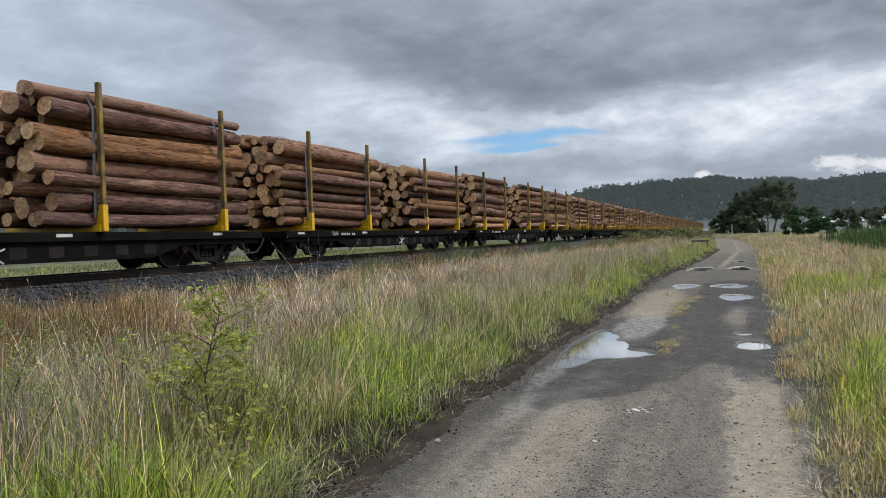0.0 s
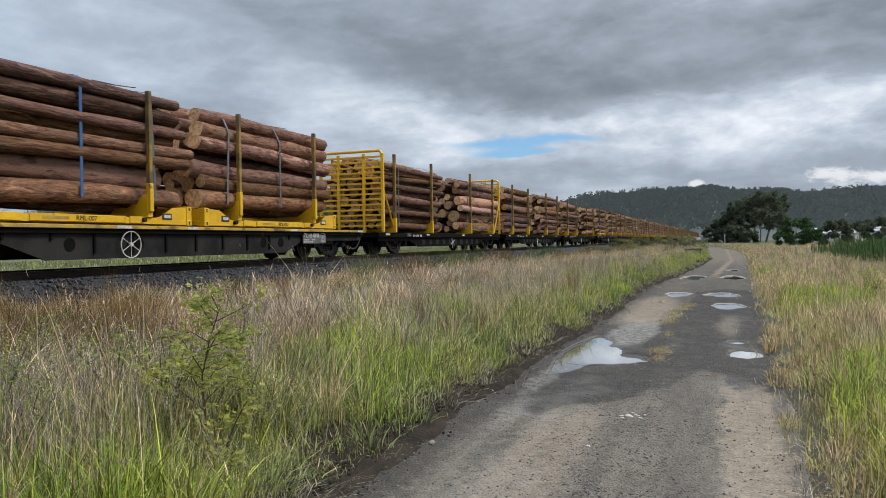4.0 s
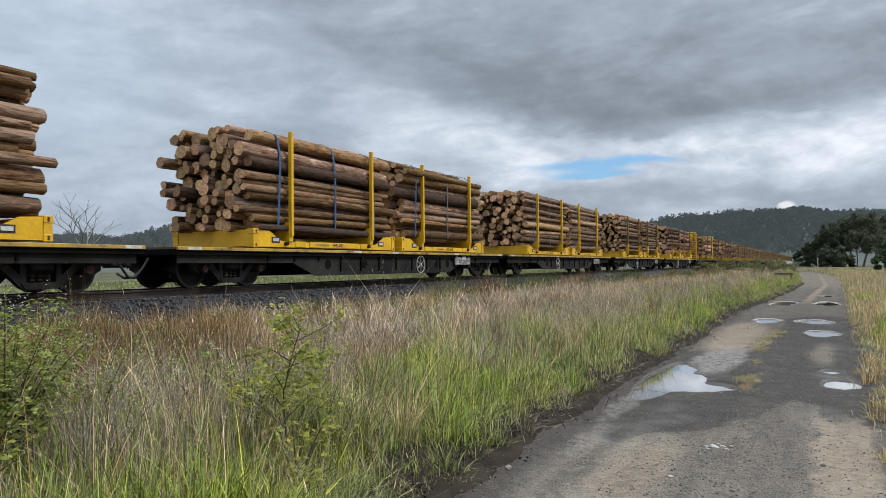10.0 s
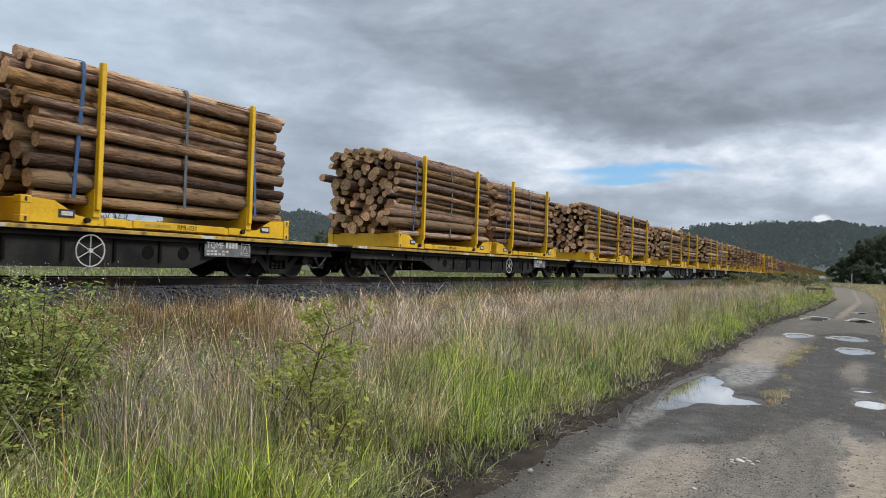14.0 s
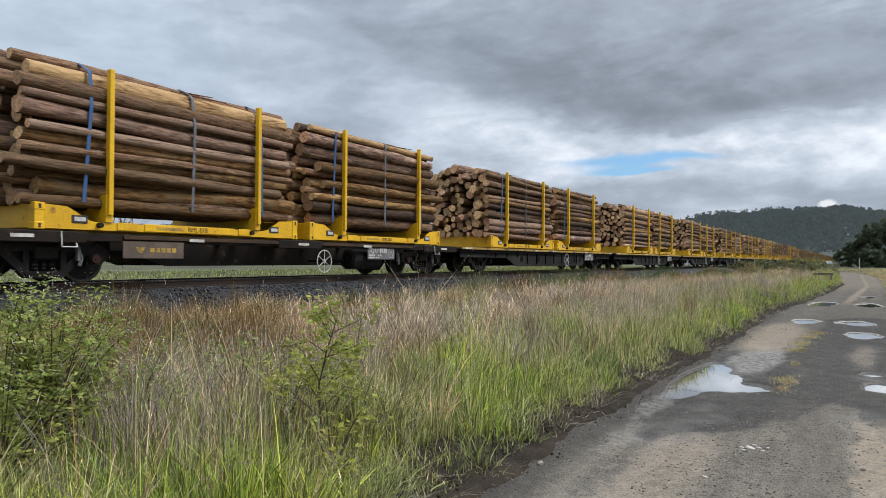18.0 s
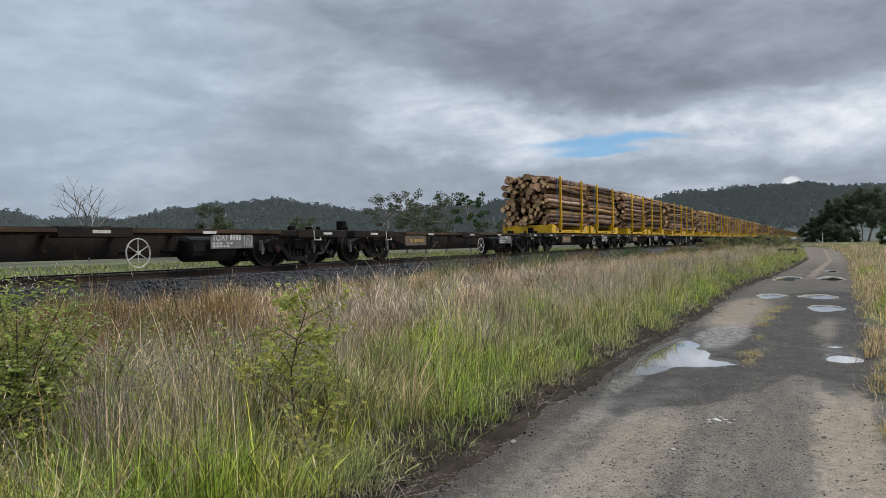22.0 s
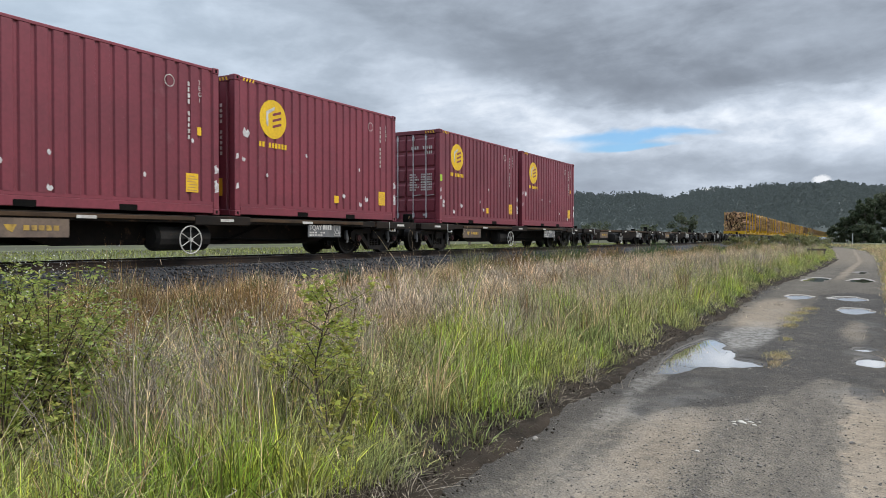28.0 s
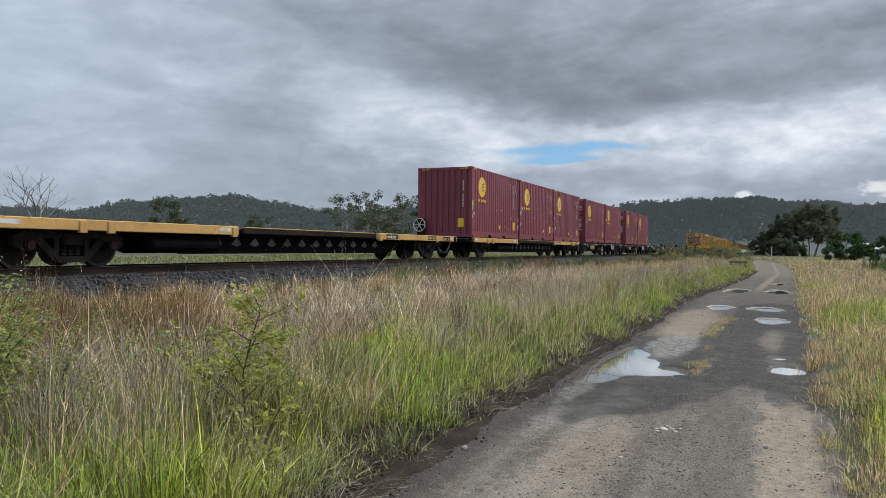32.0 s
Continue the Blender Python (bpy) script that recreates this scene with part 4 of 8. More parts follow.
def side_frame_mesh():
    """Cast bogie side: two axle boxes, arched top, sloping arms, window for the springs."""
    bd = Build()
    for s in (-1, 1):
        bd.prism([(s * 1.10, -0.02), (s * 1.12, 0.14), (s * 0.98, 0.22), (s * 0.62, 0.24), (s * 0.60, 0.12), (s * 0.72, 0.06), (s * 0.72, -0.10), (s * 0.95, -0.10)], 0, -0.07, 0.07)
        bd.prism([(s * 0.76, 0.10), (s * 0.62, 0.16), (s * 0.24, -0.20), (s * 0.32, -0.30)], 0, -0.06, 0.06)
        bd.prism([(s * 0.36, 0.22), (s * 0.26, 0.22), (s * 0.26, -0.26), (s * 0.36, -0.26)], 0, -0.06, 0.06)
        bd.tube((-0.09, s * 0.84, 0.0), (0.11, s * 0.84, 0.0), 0.105, 14)
        bd.tube((0.11, s * 0.84, 0.0), (0.125, s * 0.84, 0.0), 0.05, 8)
    bd.prism([(-0.66, 0.24), (0.66, 0.24), (0.60, 0.12), (-0.60, 0.12)], 0, -0.065, 0.065)
    bd.prism([(-0.36, -0.20), (0.36, -0.20), (0.28, -0.31), (-0.28, -0.31)], 0, -0.08, 0.08)
    return bd.mesh("side_frame", M_BOGIE)


def spring_mesh():
    """One coil spring, its turns as a wavy sleeve."""
    n, prof = 8, [(0.040 + 0.022 * (j % 2), -0.20 + 0.030 * j) for j in range(11)]
    vs = [(r * math.cos(2 * math.pi * i / n), r * math.sin(2 * math.pi * i / n), z) for r, z in prof for i in range(n)]
    fs = [(j * n + i, j * n + (i + 1) % n, (j + 1) * n + (i + 1) % n, (j + 1) * n + i) for j in range(len(prof) - 1) for i in range(n)]
    return Build().add(vs, fs).mesh("spring", M_BOGIE)


def brake_mesh():
    bd = Build()
    bd.path([(0, -0.42, 0.10), (0, -0.36, -0.08), (0, -0.40, -0.20)], 0.03, 6)
    bd.box(-0.04, 0.04, -0.46, -0.40, -0.12, 0.12, 0.01)
    return bd.mesh("brake_hanger", M_PLATE)


WHEELSET, SIDE_FRAME, SPRINGS, BRAKE = wheelset_mesh(), side_frame_mesh(), spring_mesh(), brake_mesh()
BOLSTER = Build().box(-0.98, 0.98, -0.20, 0.20, -0.02, 0.22, 0.03).tube((0, 0, 0.2), (0, 0, 0.32), 0.2, 12).mesh("bolster", M_BOGIE)
AXLE_CAP = Build().tube((0.12, 0, 0), (0.15, 0, 0), 0.088, 12, 0.075).tube((0.15, 0, 0), (0.165, 0, 0), 0.03, 6).mesh("axle_cap", M_AXLEBOX)
SPINNERS = []


def bogie(parent, y, hanger=False, near_view=True):
    """A two-axle bogie under a wagon, its centre at y."""
    bg = part("bogie", BOLSTER, M_BOGIE, parent, at=pose(0, y, WHEEL_R))
    for s in (-1, 1):
        part("side_frame", SIDE_FRAME, M_BOGIE, bg, at=pose(s * 0.86, 0, 0))
        for k in (-0.14, 0.0, 0.14) if near_view else ():
            part("spring", SPRINGS, M_BOGIE, bg, at=pose(s * 0.86, k, 0.0))
        for k in (-0.84, 0.84) if near_view else ():
            part("axle_cap", AXLE_CAP, M_AXLEBOX, bg, "dull red axle cap", pose(s * 0.86, k, 0, 0, 0, 0 if s > 0 else 180))
        ws = part("wheelset", WHEELSET, M_WHEEL, bg, at=pose(0, s * 0.84, 0))
        SPINNERS.append((ws, s))
        if hanger:
            part("brake_hanger", BRAKE, M_PLATE, bg, "worn pale brake hanger", pose(0.97, s * 0.95, 0.08))
    return bg


def coupler(parent, y, s):
    """Knuckle coupler and air hose on an end of a wagon; s is +1 at the front."""
    bd = Build().box(-0.10, 0.10, min(y, y + s * 0.55), max(y, y + s * 0.55), 0.50, 0.68, 0.02).box(-0.17, 0.17, min(y + s * 0.42, y + s * 0.62), max(y + s * 0.42, y + s * 0.62), 0.44, 0.74, 0.04)
    part("coupler", bd, M_BOGIE, parent)
    pts = [(0.45, y, 0.62), (0.45, y + s * 0.12, 0.45), (0.42, y + s * 0.3, 0.26), (0.36, y + s * 0.5, 0.24), (0.30, y + s * 0.62, 0.34)]
    part("air_hose", Build().path(pts, 0.025, 8), M_RUBBER, parent)


def handwheel(parent, x, y, z, r=0.27, spokes=6):
    hw = part("handwheel", Build().ring((x, y, z), 0, r - 0.017, r, 0.018, 28), M_WHITE, parent, "white spoked brake handwheel")
    part("hub", Build().tube((x - 0.03, y, z), (x + 0.02, y, z), 0.04, 10), M_WHITE, hw)
    for k in range(spokes):
        a = math.pi / 2 + k * 2 * math.pi / spokes
        part("spoke", Build().tube((x, y, z), (x, y + (r - 0.012) * math.cos(a), z + (r - 0.012) * math.sin(a)), 0.0075, 6), M_WHITE, hw)
    part("handwheel_shaft", Build().tube((x - 0.5, y, z), (x - 0.03, y, z), 0.022, 8), M_BLACK, parent)


def star_wheel(parent, x, y, z):
    bd = Build()
    for k in range(3):
        a = 0.4 + k * math.pi / 3
        bd.tube((x, y - 0.25 * math.cos(a), z - 0.25 * math.sin(a)), (x, y + 0.25 * math.cos(a), z + 0.25 * math.sin(a)), 0.016, 6)
    part("brake_capstan", bd, M_WHITE, parent, "white rod brake wheel")


def bars(build, x, y0, z0, w, h, cols, rows=1, gap=0.35, mi=0):
    """Writing too small to read: plain bars."""
    cw, rh = w / cols, h / rows
    for r in range(rows):
        for c in range(cols):
            if (c * 5 + r * 3) % 7 != 4:
                build.box(x - 0.001, x + 0.002, y0 + c * cw, y0 + (c + 1 - gap) * cw, z0 + r * rh, z0 + (r + 0.62) * rh, mi=mi)
    return build


def name_plate(parent, code, y, x=1.20, z=0.43, w=1.25, h=0.33):
    pl = part("number_plate", Build().box(x - 0.02, x, y, y + w, z, z + h, 0.004), M_PLATE, parent, "grey wagon plate with white lettering")
    side_text("lettering", code, 0.17, M_WHITE, pl, x + 0.002, y + 0.04, z + 0.17)
    bd = bars(Build(), x + 0.002, y + 0.55, z + 0.175, 0.34, 0.19, 4, 1, 0.3)
    bars(bd, x + 0.002, y + 0.05, z + 0.03, 0.6, 0.12, 6, 2, 0.3)
    for p, q in (((0.97, 0.05), (1.20, 0.05)), ((1.20, 0.05), (1.20, 0.28)), ((1.20, 0.28), (0.97, 0.28)), ((0.97, 0.28), (0.97, 0.05)), ((1.01, 0.09), (1.16, 0.09)), ((1.16, 0.09), (1.085, 0.23)), ((1.085, 0.23), (1.01, 0.09))):
        bd.tube((x + 0.002, y + p[0], z + p[1]), (x + 0.002, y + q[0], z + q[1]), 0.007, 4)
    part("plate_lettering", bd, M_WHITE, pl)
    return pl


def deck_frame(y0, y1, half, z0, z1, top=0.02):
    """Side sills, end sills and cross bearers of a skeletal deck."""
    bd = Build()
    for s in (-1, 1):
        bd.box(min(s * half, s * (half - 0.12)), max(s * half, s * (half - 0.12)), y0, y1, z0, z1, 0.008)
    for y in (y0, y1 - 0.14):
        bd.box(-half + 0.13, half - 0.13, y, y + 0.14, z0, z1, 0.008)
    k = int((y1 - y0) / 1.25)
    for i in range(1, k):
        y = y0 + (y1 - y0) * i / k
        bd.box(-half + 0.125, half - 0.125, y - 0.05, y + 0.05, z0 + 0.01, z1 - 0.02)
    return bd


def belly(y0, y1, yb0, yb1, x, ztop, zlo, zhi):
    """A fish-bellied side plate: shallow at the ends, deep between the bogies."""
    return [(y0, ztop), (y1, ztop), (y1, zhi), (yb1 + 0.9, zhi), (yb1, zlo), (yb0, zlo), (yb0 - 0.9, zhi), (y0, zhi)]


def tank(bd, x, y0, y1, z, r):
    bd.tube((x, y0, z), (x, y1, z), r, 14).tube((x, y0 - 0.05, z), (x, y0, z), r * 0.7, 14, r).tube((x, y1, z), (x, y1 + 0.05, z), r, 14, r * 0.7)


# ---- wagons; each one's origin: rail top, at the rear container corner ----
def container_wagon(wheel_at, label):
    w = thing("container_wagon", label, "railway wagon", "wagons of the train")
    a, b = -1.15, 13.62
    part("deck_frame", deck_frame(a, b, 1.20, 0.70, 0.835), M_BROWN, w)
    for s in (-1, 1):
        part("side_girder", Build().prism(belly(1.7, 10.8, 2.9, 9.6, 0, 0.74, 0.28, 0.56), 0, s * 0.70 - 0.015, s * 0.70 + 0.015), M_BROWN, w)
    part("centre_sill", Build().prism(belly(a + 0.3, b - 0.3, 2.6, 9.8, 0, 0.70, 0.30, 0.50), 0, -0.24, 0.24), M_BLACK, w)
    part("deck_edge", Build().box(1.205, 1.235, 1.6, 11.0, 0.745, 0.815, 0.006), M_RUSTEDGE, w, "dull rust-brown deck edge")
    for y0, y1 in ((a, 0.9), (5.45, 6.95), (11.6, b)):
        for s in (-1, 1):
            part("corner_block", Build().box(min(s * 1.0, s * 1.245), max(s * 1.0, s * 1.245), y0 + 0.01, y1 - 0.01, 0.66, 0.85, 0.015), M_BROWN, w)
    for y in (0.10, 5.98, 6.45, 12.4):
        for s in (-1, 1):
            part("twist_lock", Build().box(s * 1.13 - 0.07, s * 1.13 + 0.07, y - 0.07, y + 0.07, 0.836, 0.862, 0.01), M_BLACK, w)
    for y in (-0.35, 3.0, 6.1, 8.6, 12.6):
        part("reflector_strip", Build().box(1.246, 1.25, y, y + 0.36, 0.735, 0.79), M_WHITE, w)
    tank_b = Build()
    ty = wheel_at - 0.55 if wheel_at < 6 else 8.5
    tank(tank_b, 0.82, ty, ty + 1.2, 0.43, 0.26)
    part("air_tank", tank_b, M_GIRDER, w, "dark drum-shaped air tank")
    part("girder_brace", Build().prism([(wheel_at + 1.2, 0.34), (wheel_at + 1.35, 0.34), (wheel_at + 2.5, 0.70), (wheel_at + 2.35, 0.70)], 0, 0.72, 0.76), M_BLACK, w)
    part("brake_rod", Build().path([(0.8, wheel_at + 0.9, 0.40), (0.8, 8.6, 0.36), (0.62, 9.6, 0.42)], 0.025), M_BLACK, w)
    for y in (0.45, 12.2):
        part("step_iron", Build().path([(1.25, y, 0.84), (1.27, y, 0.60), (1.27, y + 0.26, 0.60), (1.25, y + 0.26, 0.66)], 0.012), M_WHITE, w)
    for x, y, d, hh in ((0.35, -0.45, 0.22, 0.30), (0.75, -0.85, 0.12, 0.14), (-0.4, -0.95, 0.16, 0.16), (0.0, 12.9, 0.16, 0.15), (0.6, 13.25, 0.10, 0.12)):
        part("end_stop", Build().box(x - d / 2, x + d / 2, y - d / 2, y + d / 2, 0.80, 0.84 + hh, 0.02), M_BLACK, w)
    handwheel(w, 1.24, wheel_at, 0.38, 0.27)
    lp = part("logo_plate", Build().box(1.19, 1.21, 1.6, 2.9, 0.42, 0.72, 0.004), M_RUSTPLATE, w, "rusted brown plate with faded mark")
    part("faded_mark", Build().prism([(1.85, 0.62), (2.05, 0.62), (1.98, 0.50), (1.90, 0.54)], 0, 1.21, 1.213), M_YELLOW_DIRTY, lp)
    for k in range(5):
        part("mark_bar", Build().box(1.211, 1.214, 2.15 + k * 0.12, 2.24 + k * 0.12, 0.53, 0.61), M_YELLOW_DIRTY, lp)
    name_plate(w, "TQAY", 8.85)
    for y in (0.40, 12.0):
        bogie(w, y, True)
    coupler(w, a, -1)
    coupler(w, b, 1)
    return w


def log_flat_wagon(wheel_at, plate_at):
    w = thing("log_flat_wagon", "dark steel flat wagon with dirty yellow deck edge", "railway wagon", "wagons of the train")
    a, b = -2.15, 14.35
    part("deck_frame", deck_frame(a, b, 1.20, 0.68, 0.80), M_BLACK, w)
    for s in (-1, 1):
        part("deck_edge", Build().box(min(s * 1.20, s * 1.25), max(s * 1.20, s * 1.25), a, b, 0.775, 0.845, 0.008), M_YELLOW_DIRTY, w, "dirty yellow deck edge")
        part("side_girder", Build().prism(belly(a + 0.1, b - 0.1, 2.4, 9.9, 0, 0.775, 0.20, 0.52), 0, s * 1.10 - 0.02, s * 1.10 + 0.02), M_GIRDER, w)
    planks = Build()
    for i in range(54):
        y = a + 0.1 + i * 0.302
        planks.box(-1.18, 1.18, y, y + 0.285, 0.802, 0.84)
    part("deck_planks", planks, M_DECKWOOD, w)
    for y in np.arange(0.6, 12.2, 0.95):
        part("girder_rib", Build().box(1.12, 1.155, y - 0.025, y + 0.025, 0.30 if 2.6 < y < 9.8 else 0.56, 0.775), M_BLACK, w)
    # the girder is not pierced: black discs paint the holes' shade
    for y in (2.9, 4.6, 8.9, 9.7):
        part("lightening_hole", Build().ring((1.124, y, 0.48), 0, 0.10, 0.125, 0.012, 16).tube((1.119, y, 0.48), (1.123, y, 0.48), 0.11, 16), M_BLACK, w)
    for y in (-1.9, 3.9, 5.9, 10.0, 13.9):
        part("reflector_strip", Build().box(1.251, 1.255, y, y + 0.36, 0.783, 0.838), M_WHITE, w)
    handwheel(w, 1.20, wheel_at, 0.47, 0.27)
    name_plate(w, "TQMF", plate_at, 1.20, 0.44)
    for y in (-0.35, 12.55):
        bogie(w, y)
    coupler(w, a, -1)
    coupler(w, b, 1)
    return w


def stanchion(parent, x, y, z0, z1, material, foot=True):
    s = 1 if x > 0 else -1
    bd = Build().box(x - 0.05, x + 0.05, y - 0.045, y + 0.045, z0, z1, 0.008)
    if foot:
        bd.prism([(y - 0.05, z0), (y + 0.05, z0), (y + 0.05, z0 + 0.02), (y - 0.05, z0 + 0.02)], 0, min(x, x - s * 0.3), max(x, x - s * 0.3))
    return part("stanchion", bd, material, parent)


def bolster_wagon(bulkheads=False, detail=True):
    """Black timber wagon; its origin at the rear coupling line."""
    w = thing("bolster_wagon", "black steel log wagon with yellow stanchion feet" if not bulkheads else "black steel log wagon with tall yellow end gates", "railway wagon", "wagons of the train")
    a, b = 0.55, 15.3
    part("deck_frame", deck_frame(a, b, 1.18, 0.62, 0.79), M_BLACK, w)
    for s in (-1, 1):
        part("side_girder", Build().prism(belly(a + 0.05, b - 0.05, 4.2, 11.6, 0, 0.62, 0.26, 0.50), 0, s * 1.08 - 0.02, s * 1.08 + 0.02), M_BLACK, w)
    part("deck_plate", Build().box(-1.06, 1.06, a, b, 0.74, 0.78), M_BLACK, w)
    if detail:
        for y in np.arange(4.6, 11.6, 0.75):
            part("girder_opening", Build().box(1.101, 1.105, y, y + 0.32, 0.34, 0.54), M_BOGIE, w)
        for y in (1.1, 4.9, 9.2, 13.4):
            part("reflector_strip", Build().box(1.181, 1.185, y, y + 0.34, 0.70, 0.76), M_WHITE, w)
        star_wheel(w, 1.15, 8.0, 0.42)
        pl = part("number_plate", Build().box(1.17, 1.186, 2.9, 4.6, 0.64, 0.78, 0.003), M_BLACK, w)
        side_text("lettering", "TFAF", 0.17, M_WHITE, pl, 1.187, 2.95, 0.65)
        part("plate_lettering", bars(Build(), 1.188, 3.52, 0.655, 0.9, 0.12, 8, 1, 0.35), M_WHITE, pl)
    for y in (1.72, 5.30, 10.20, 13.75):
        part("log_bolster", Build().box(-1.25, 1.25, y - 0.09, y + 0.09, 0.79, 0.93, 0.015), M_YELLOW, w, "yellow cross bolster")
        for s in (-1, 1):
            stanchion(w, s * 1.25, y, 0.80, 3.60, M_POST_RUST, False)
            ft = Build().box(s * 1.25 - 0.062, s * 1.25 + 0.062, y - 0.062, y + 0.062, 0.80, 1.30, 0.01)
            ft.prism([(s * 0.62, 0.93), (s * 1.2, 0.93), (s * 1.2, 1.22)], 1, y - 0.05, y + 0.05)
            part("stanchion_foot", ft, M_YELLOW, w, "yellow stanchion socket")
    if bulkheads:
        for y, s in ((0.80, 1), (15.0, -1)):
            g = Build()
            for x in (-1.22, -0.5, 0.5, 1.22):
                g.box(x - 0.05, x + 0.05, y - 0.05, y + 0.05, 0.80, 3.55, 0.01)
            g.path([(-1.22, y, 3.5), (-1.12, y, 3.64), (1.12, y, 3.64), (1.22, y, 3.5)], 0.05, 8)
            gt = part("end_gate", g, M_YELLOW, w, "tall yellow barred end gate")
            for z in np.arange(1.0, 3.5, 0.185):
                part("gate_bar", Build().box(-1.22, 1.22, y - 0.03, y + 0.03, z, z + 0.065, 0.008), M_YELLOW, gt)
            for x in (-1.22, 1.22):
                part("gate_brace", Build().path([(x, y + s * 0.03, 2.35), (x, y + s * 0.95, 0.86)], 0.035, 6), M_YELLOW, gt)
    for y in (2.35, 13.5):
        bogie(w, y, False, detail)
    coupler(w, a, -1)
    coupler(w, b, 1)
    return w


def long_flat_wagon():
    """Long flat with ochre side sills at both ends and a deep latticed middle."""
    w = thing("long_flat_wagon", "long flat wagon with faded ochre side sills", "railway wagon", "wagons of the train")
    a, b = 0.62, 19.6
    part("deck_frame", deck_frame(a, b, 1.15, 0.66, 0.80), M_BLACK, w)
    part("deck_plate", Build().box(-1.02, 1.02, a, b, 0.74, 0.79), M_BROWN, w)
    for y0, y1 in ((1.25, 6.95), (13.45, b + 0.02)):
        for s in (-1, 1):
            part("side_sill", Build().box(min(s * 1.16, s * 1.27), max(s * 1.16, s * 1.27), y0, y1, 0.665, 0.862, 0.012), M_TAN, w, "faded ochre side sill")
    for s in (-1, 1):
        part("centre_side_sill", Build().box(min(s * 1.16, s * 1.24), max(s * 1.16, s * 1.24), 7.15, 13.25, 0.70, 0.83, 0.012), M_BROWN, w)
        part("sill_capping", Build().box(min(s * 1.14, s * 1.25), max(s * 1.14, s * 1.25), 7.2, 13.2, 0.834, 0.858, 0.006), M_TAN, w)
        part("lower_chord", Build().prism(belly(4.3, 15.9, 5.6, 14.6, 0, 0.66, 0.24, 0.52), 0, s * 0.80 - 0.02, s * 0.80 + 0.02), M_BLACK, w)
    for y in np.arange(5.9, 14.4, 0.66):
        part("lattice_opening", Build().prism([(y, 0.46), (y + 0.20, 0.62), (y + 0.36, 0.46), (y + 0.20, 0.40)], 0, 0.821, 0.826), M_PLATE, w)
    dr = Build()
    tank(dr, 0.95, 4.6, 6.5, 0.47, 0.17)
    part("air_tank", dr, M_BLACK, w)
    for y in (0.72, 2.75, 3.35, 6.72, 13.5, 17.75, 19.35):
        for s in (-1, 1):
            part("stake_pocket", Build().box(min(s * 1.22, s * 1.30), max(s * 1.22, s * 1.30), y, y + 0.16, 0.62, 0.84, 0.01), M_TAN if y not in (0.72, 19.35) else M_BLACK, w)
    for y in (1.3, 6.3, 18.9):
        part("reflector_strip", Build().box(1.271, 1.274, y, y + 0.36, 0.74, 0.82), M_WHITE, w)
    pl = part("number_plate", Build().box(1.271, 1.276, 13.95, 14.75, 0.69, 0.84, 0.002), M_INK, w)
    part("plate_lettering", bars(Build(), 1.279, 14.0, 0.71, 0.7, 0.13, 6, 1, 0.3), M_WHITE, pl)
    for y in (17.0, 18.3):
        sp_ = part("stencil_panel", Build().box(1.271, 1.275, y, y + 0.65, 0.70, 0.83, 0.002), M_BROWN, w)
        part("stencil_lettering", bars(Build(), 1.278, y + 0.04, 0.72, 0.55, 0.12, 8, 1, 0.4), M_TAN, sp_)
    bd = Build().ring((0, 0.69, 1.37), 1, 0.25, 0.28, 0.03, 24)
    for k in range(6):
        an = k * math.pi / 3
        bd.tube((0, 0.69, 1.37), (0.26 * math.cos(an), 0.69, 1.37 + 0.26 * math.sin(an)), 0.013, 6)
    for v in range(len(bd.v)):
        bd.v[v] = (bd.v[v][0] - 0.98, bd.v[v][1], bd.v[v][2])
    part("handwheel", bd, M_WHITE, w, "white spoked brake handwheel")
    part("handwheel_post", Build().box(-1.12, -0.84, 0.76, 0.98, 0.79, 1.62, 0.01), M_BROWN, w)
    for y in (2.90, 17.70):
        bogie(w, y)
    coupler(w, a, -1)
    coupler(w, b, 1)
    return w


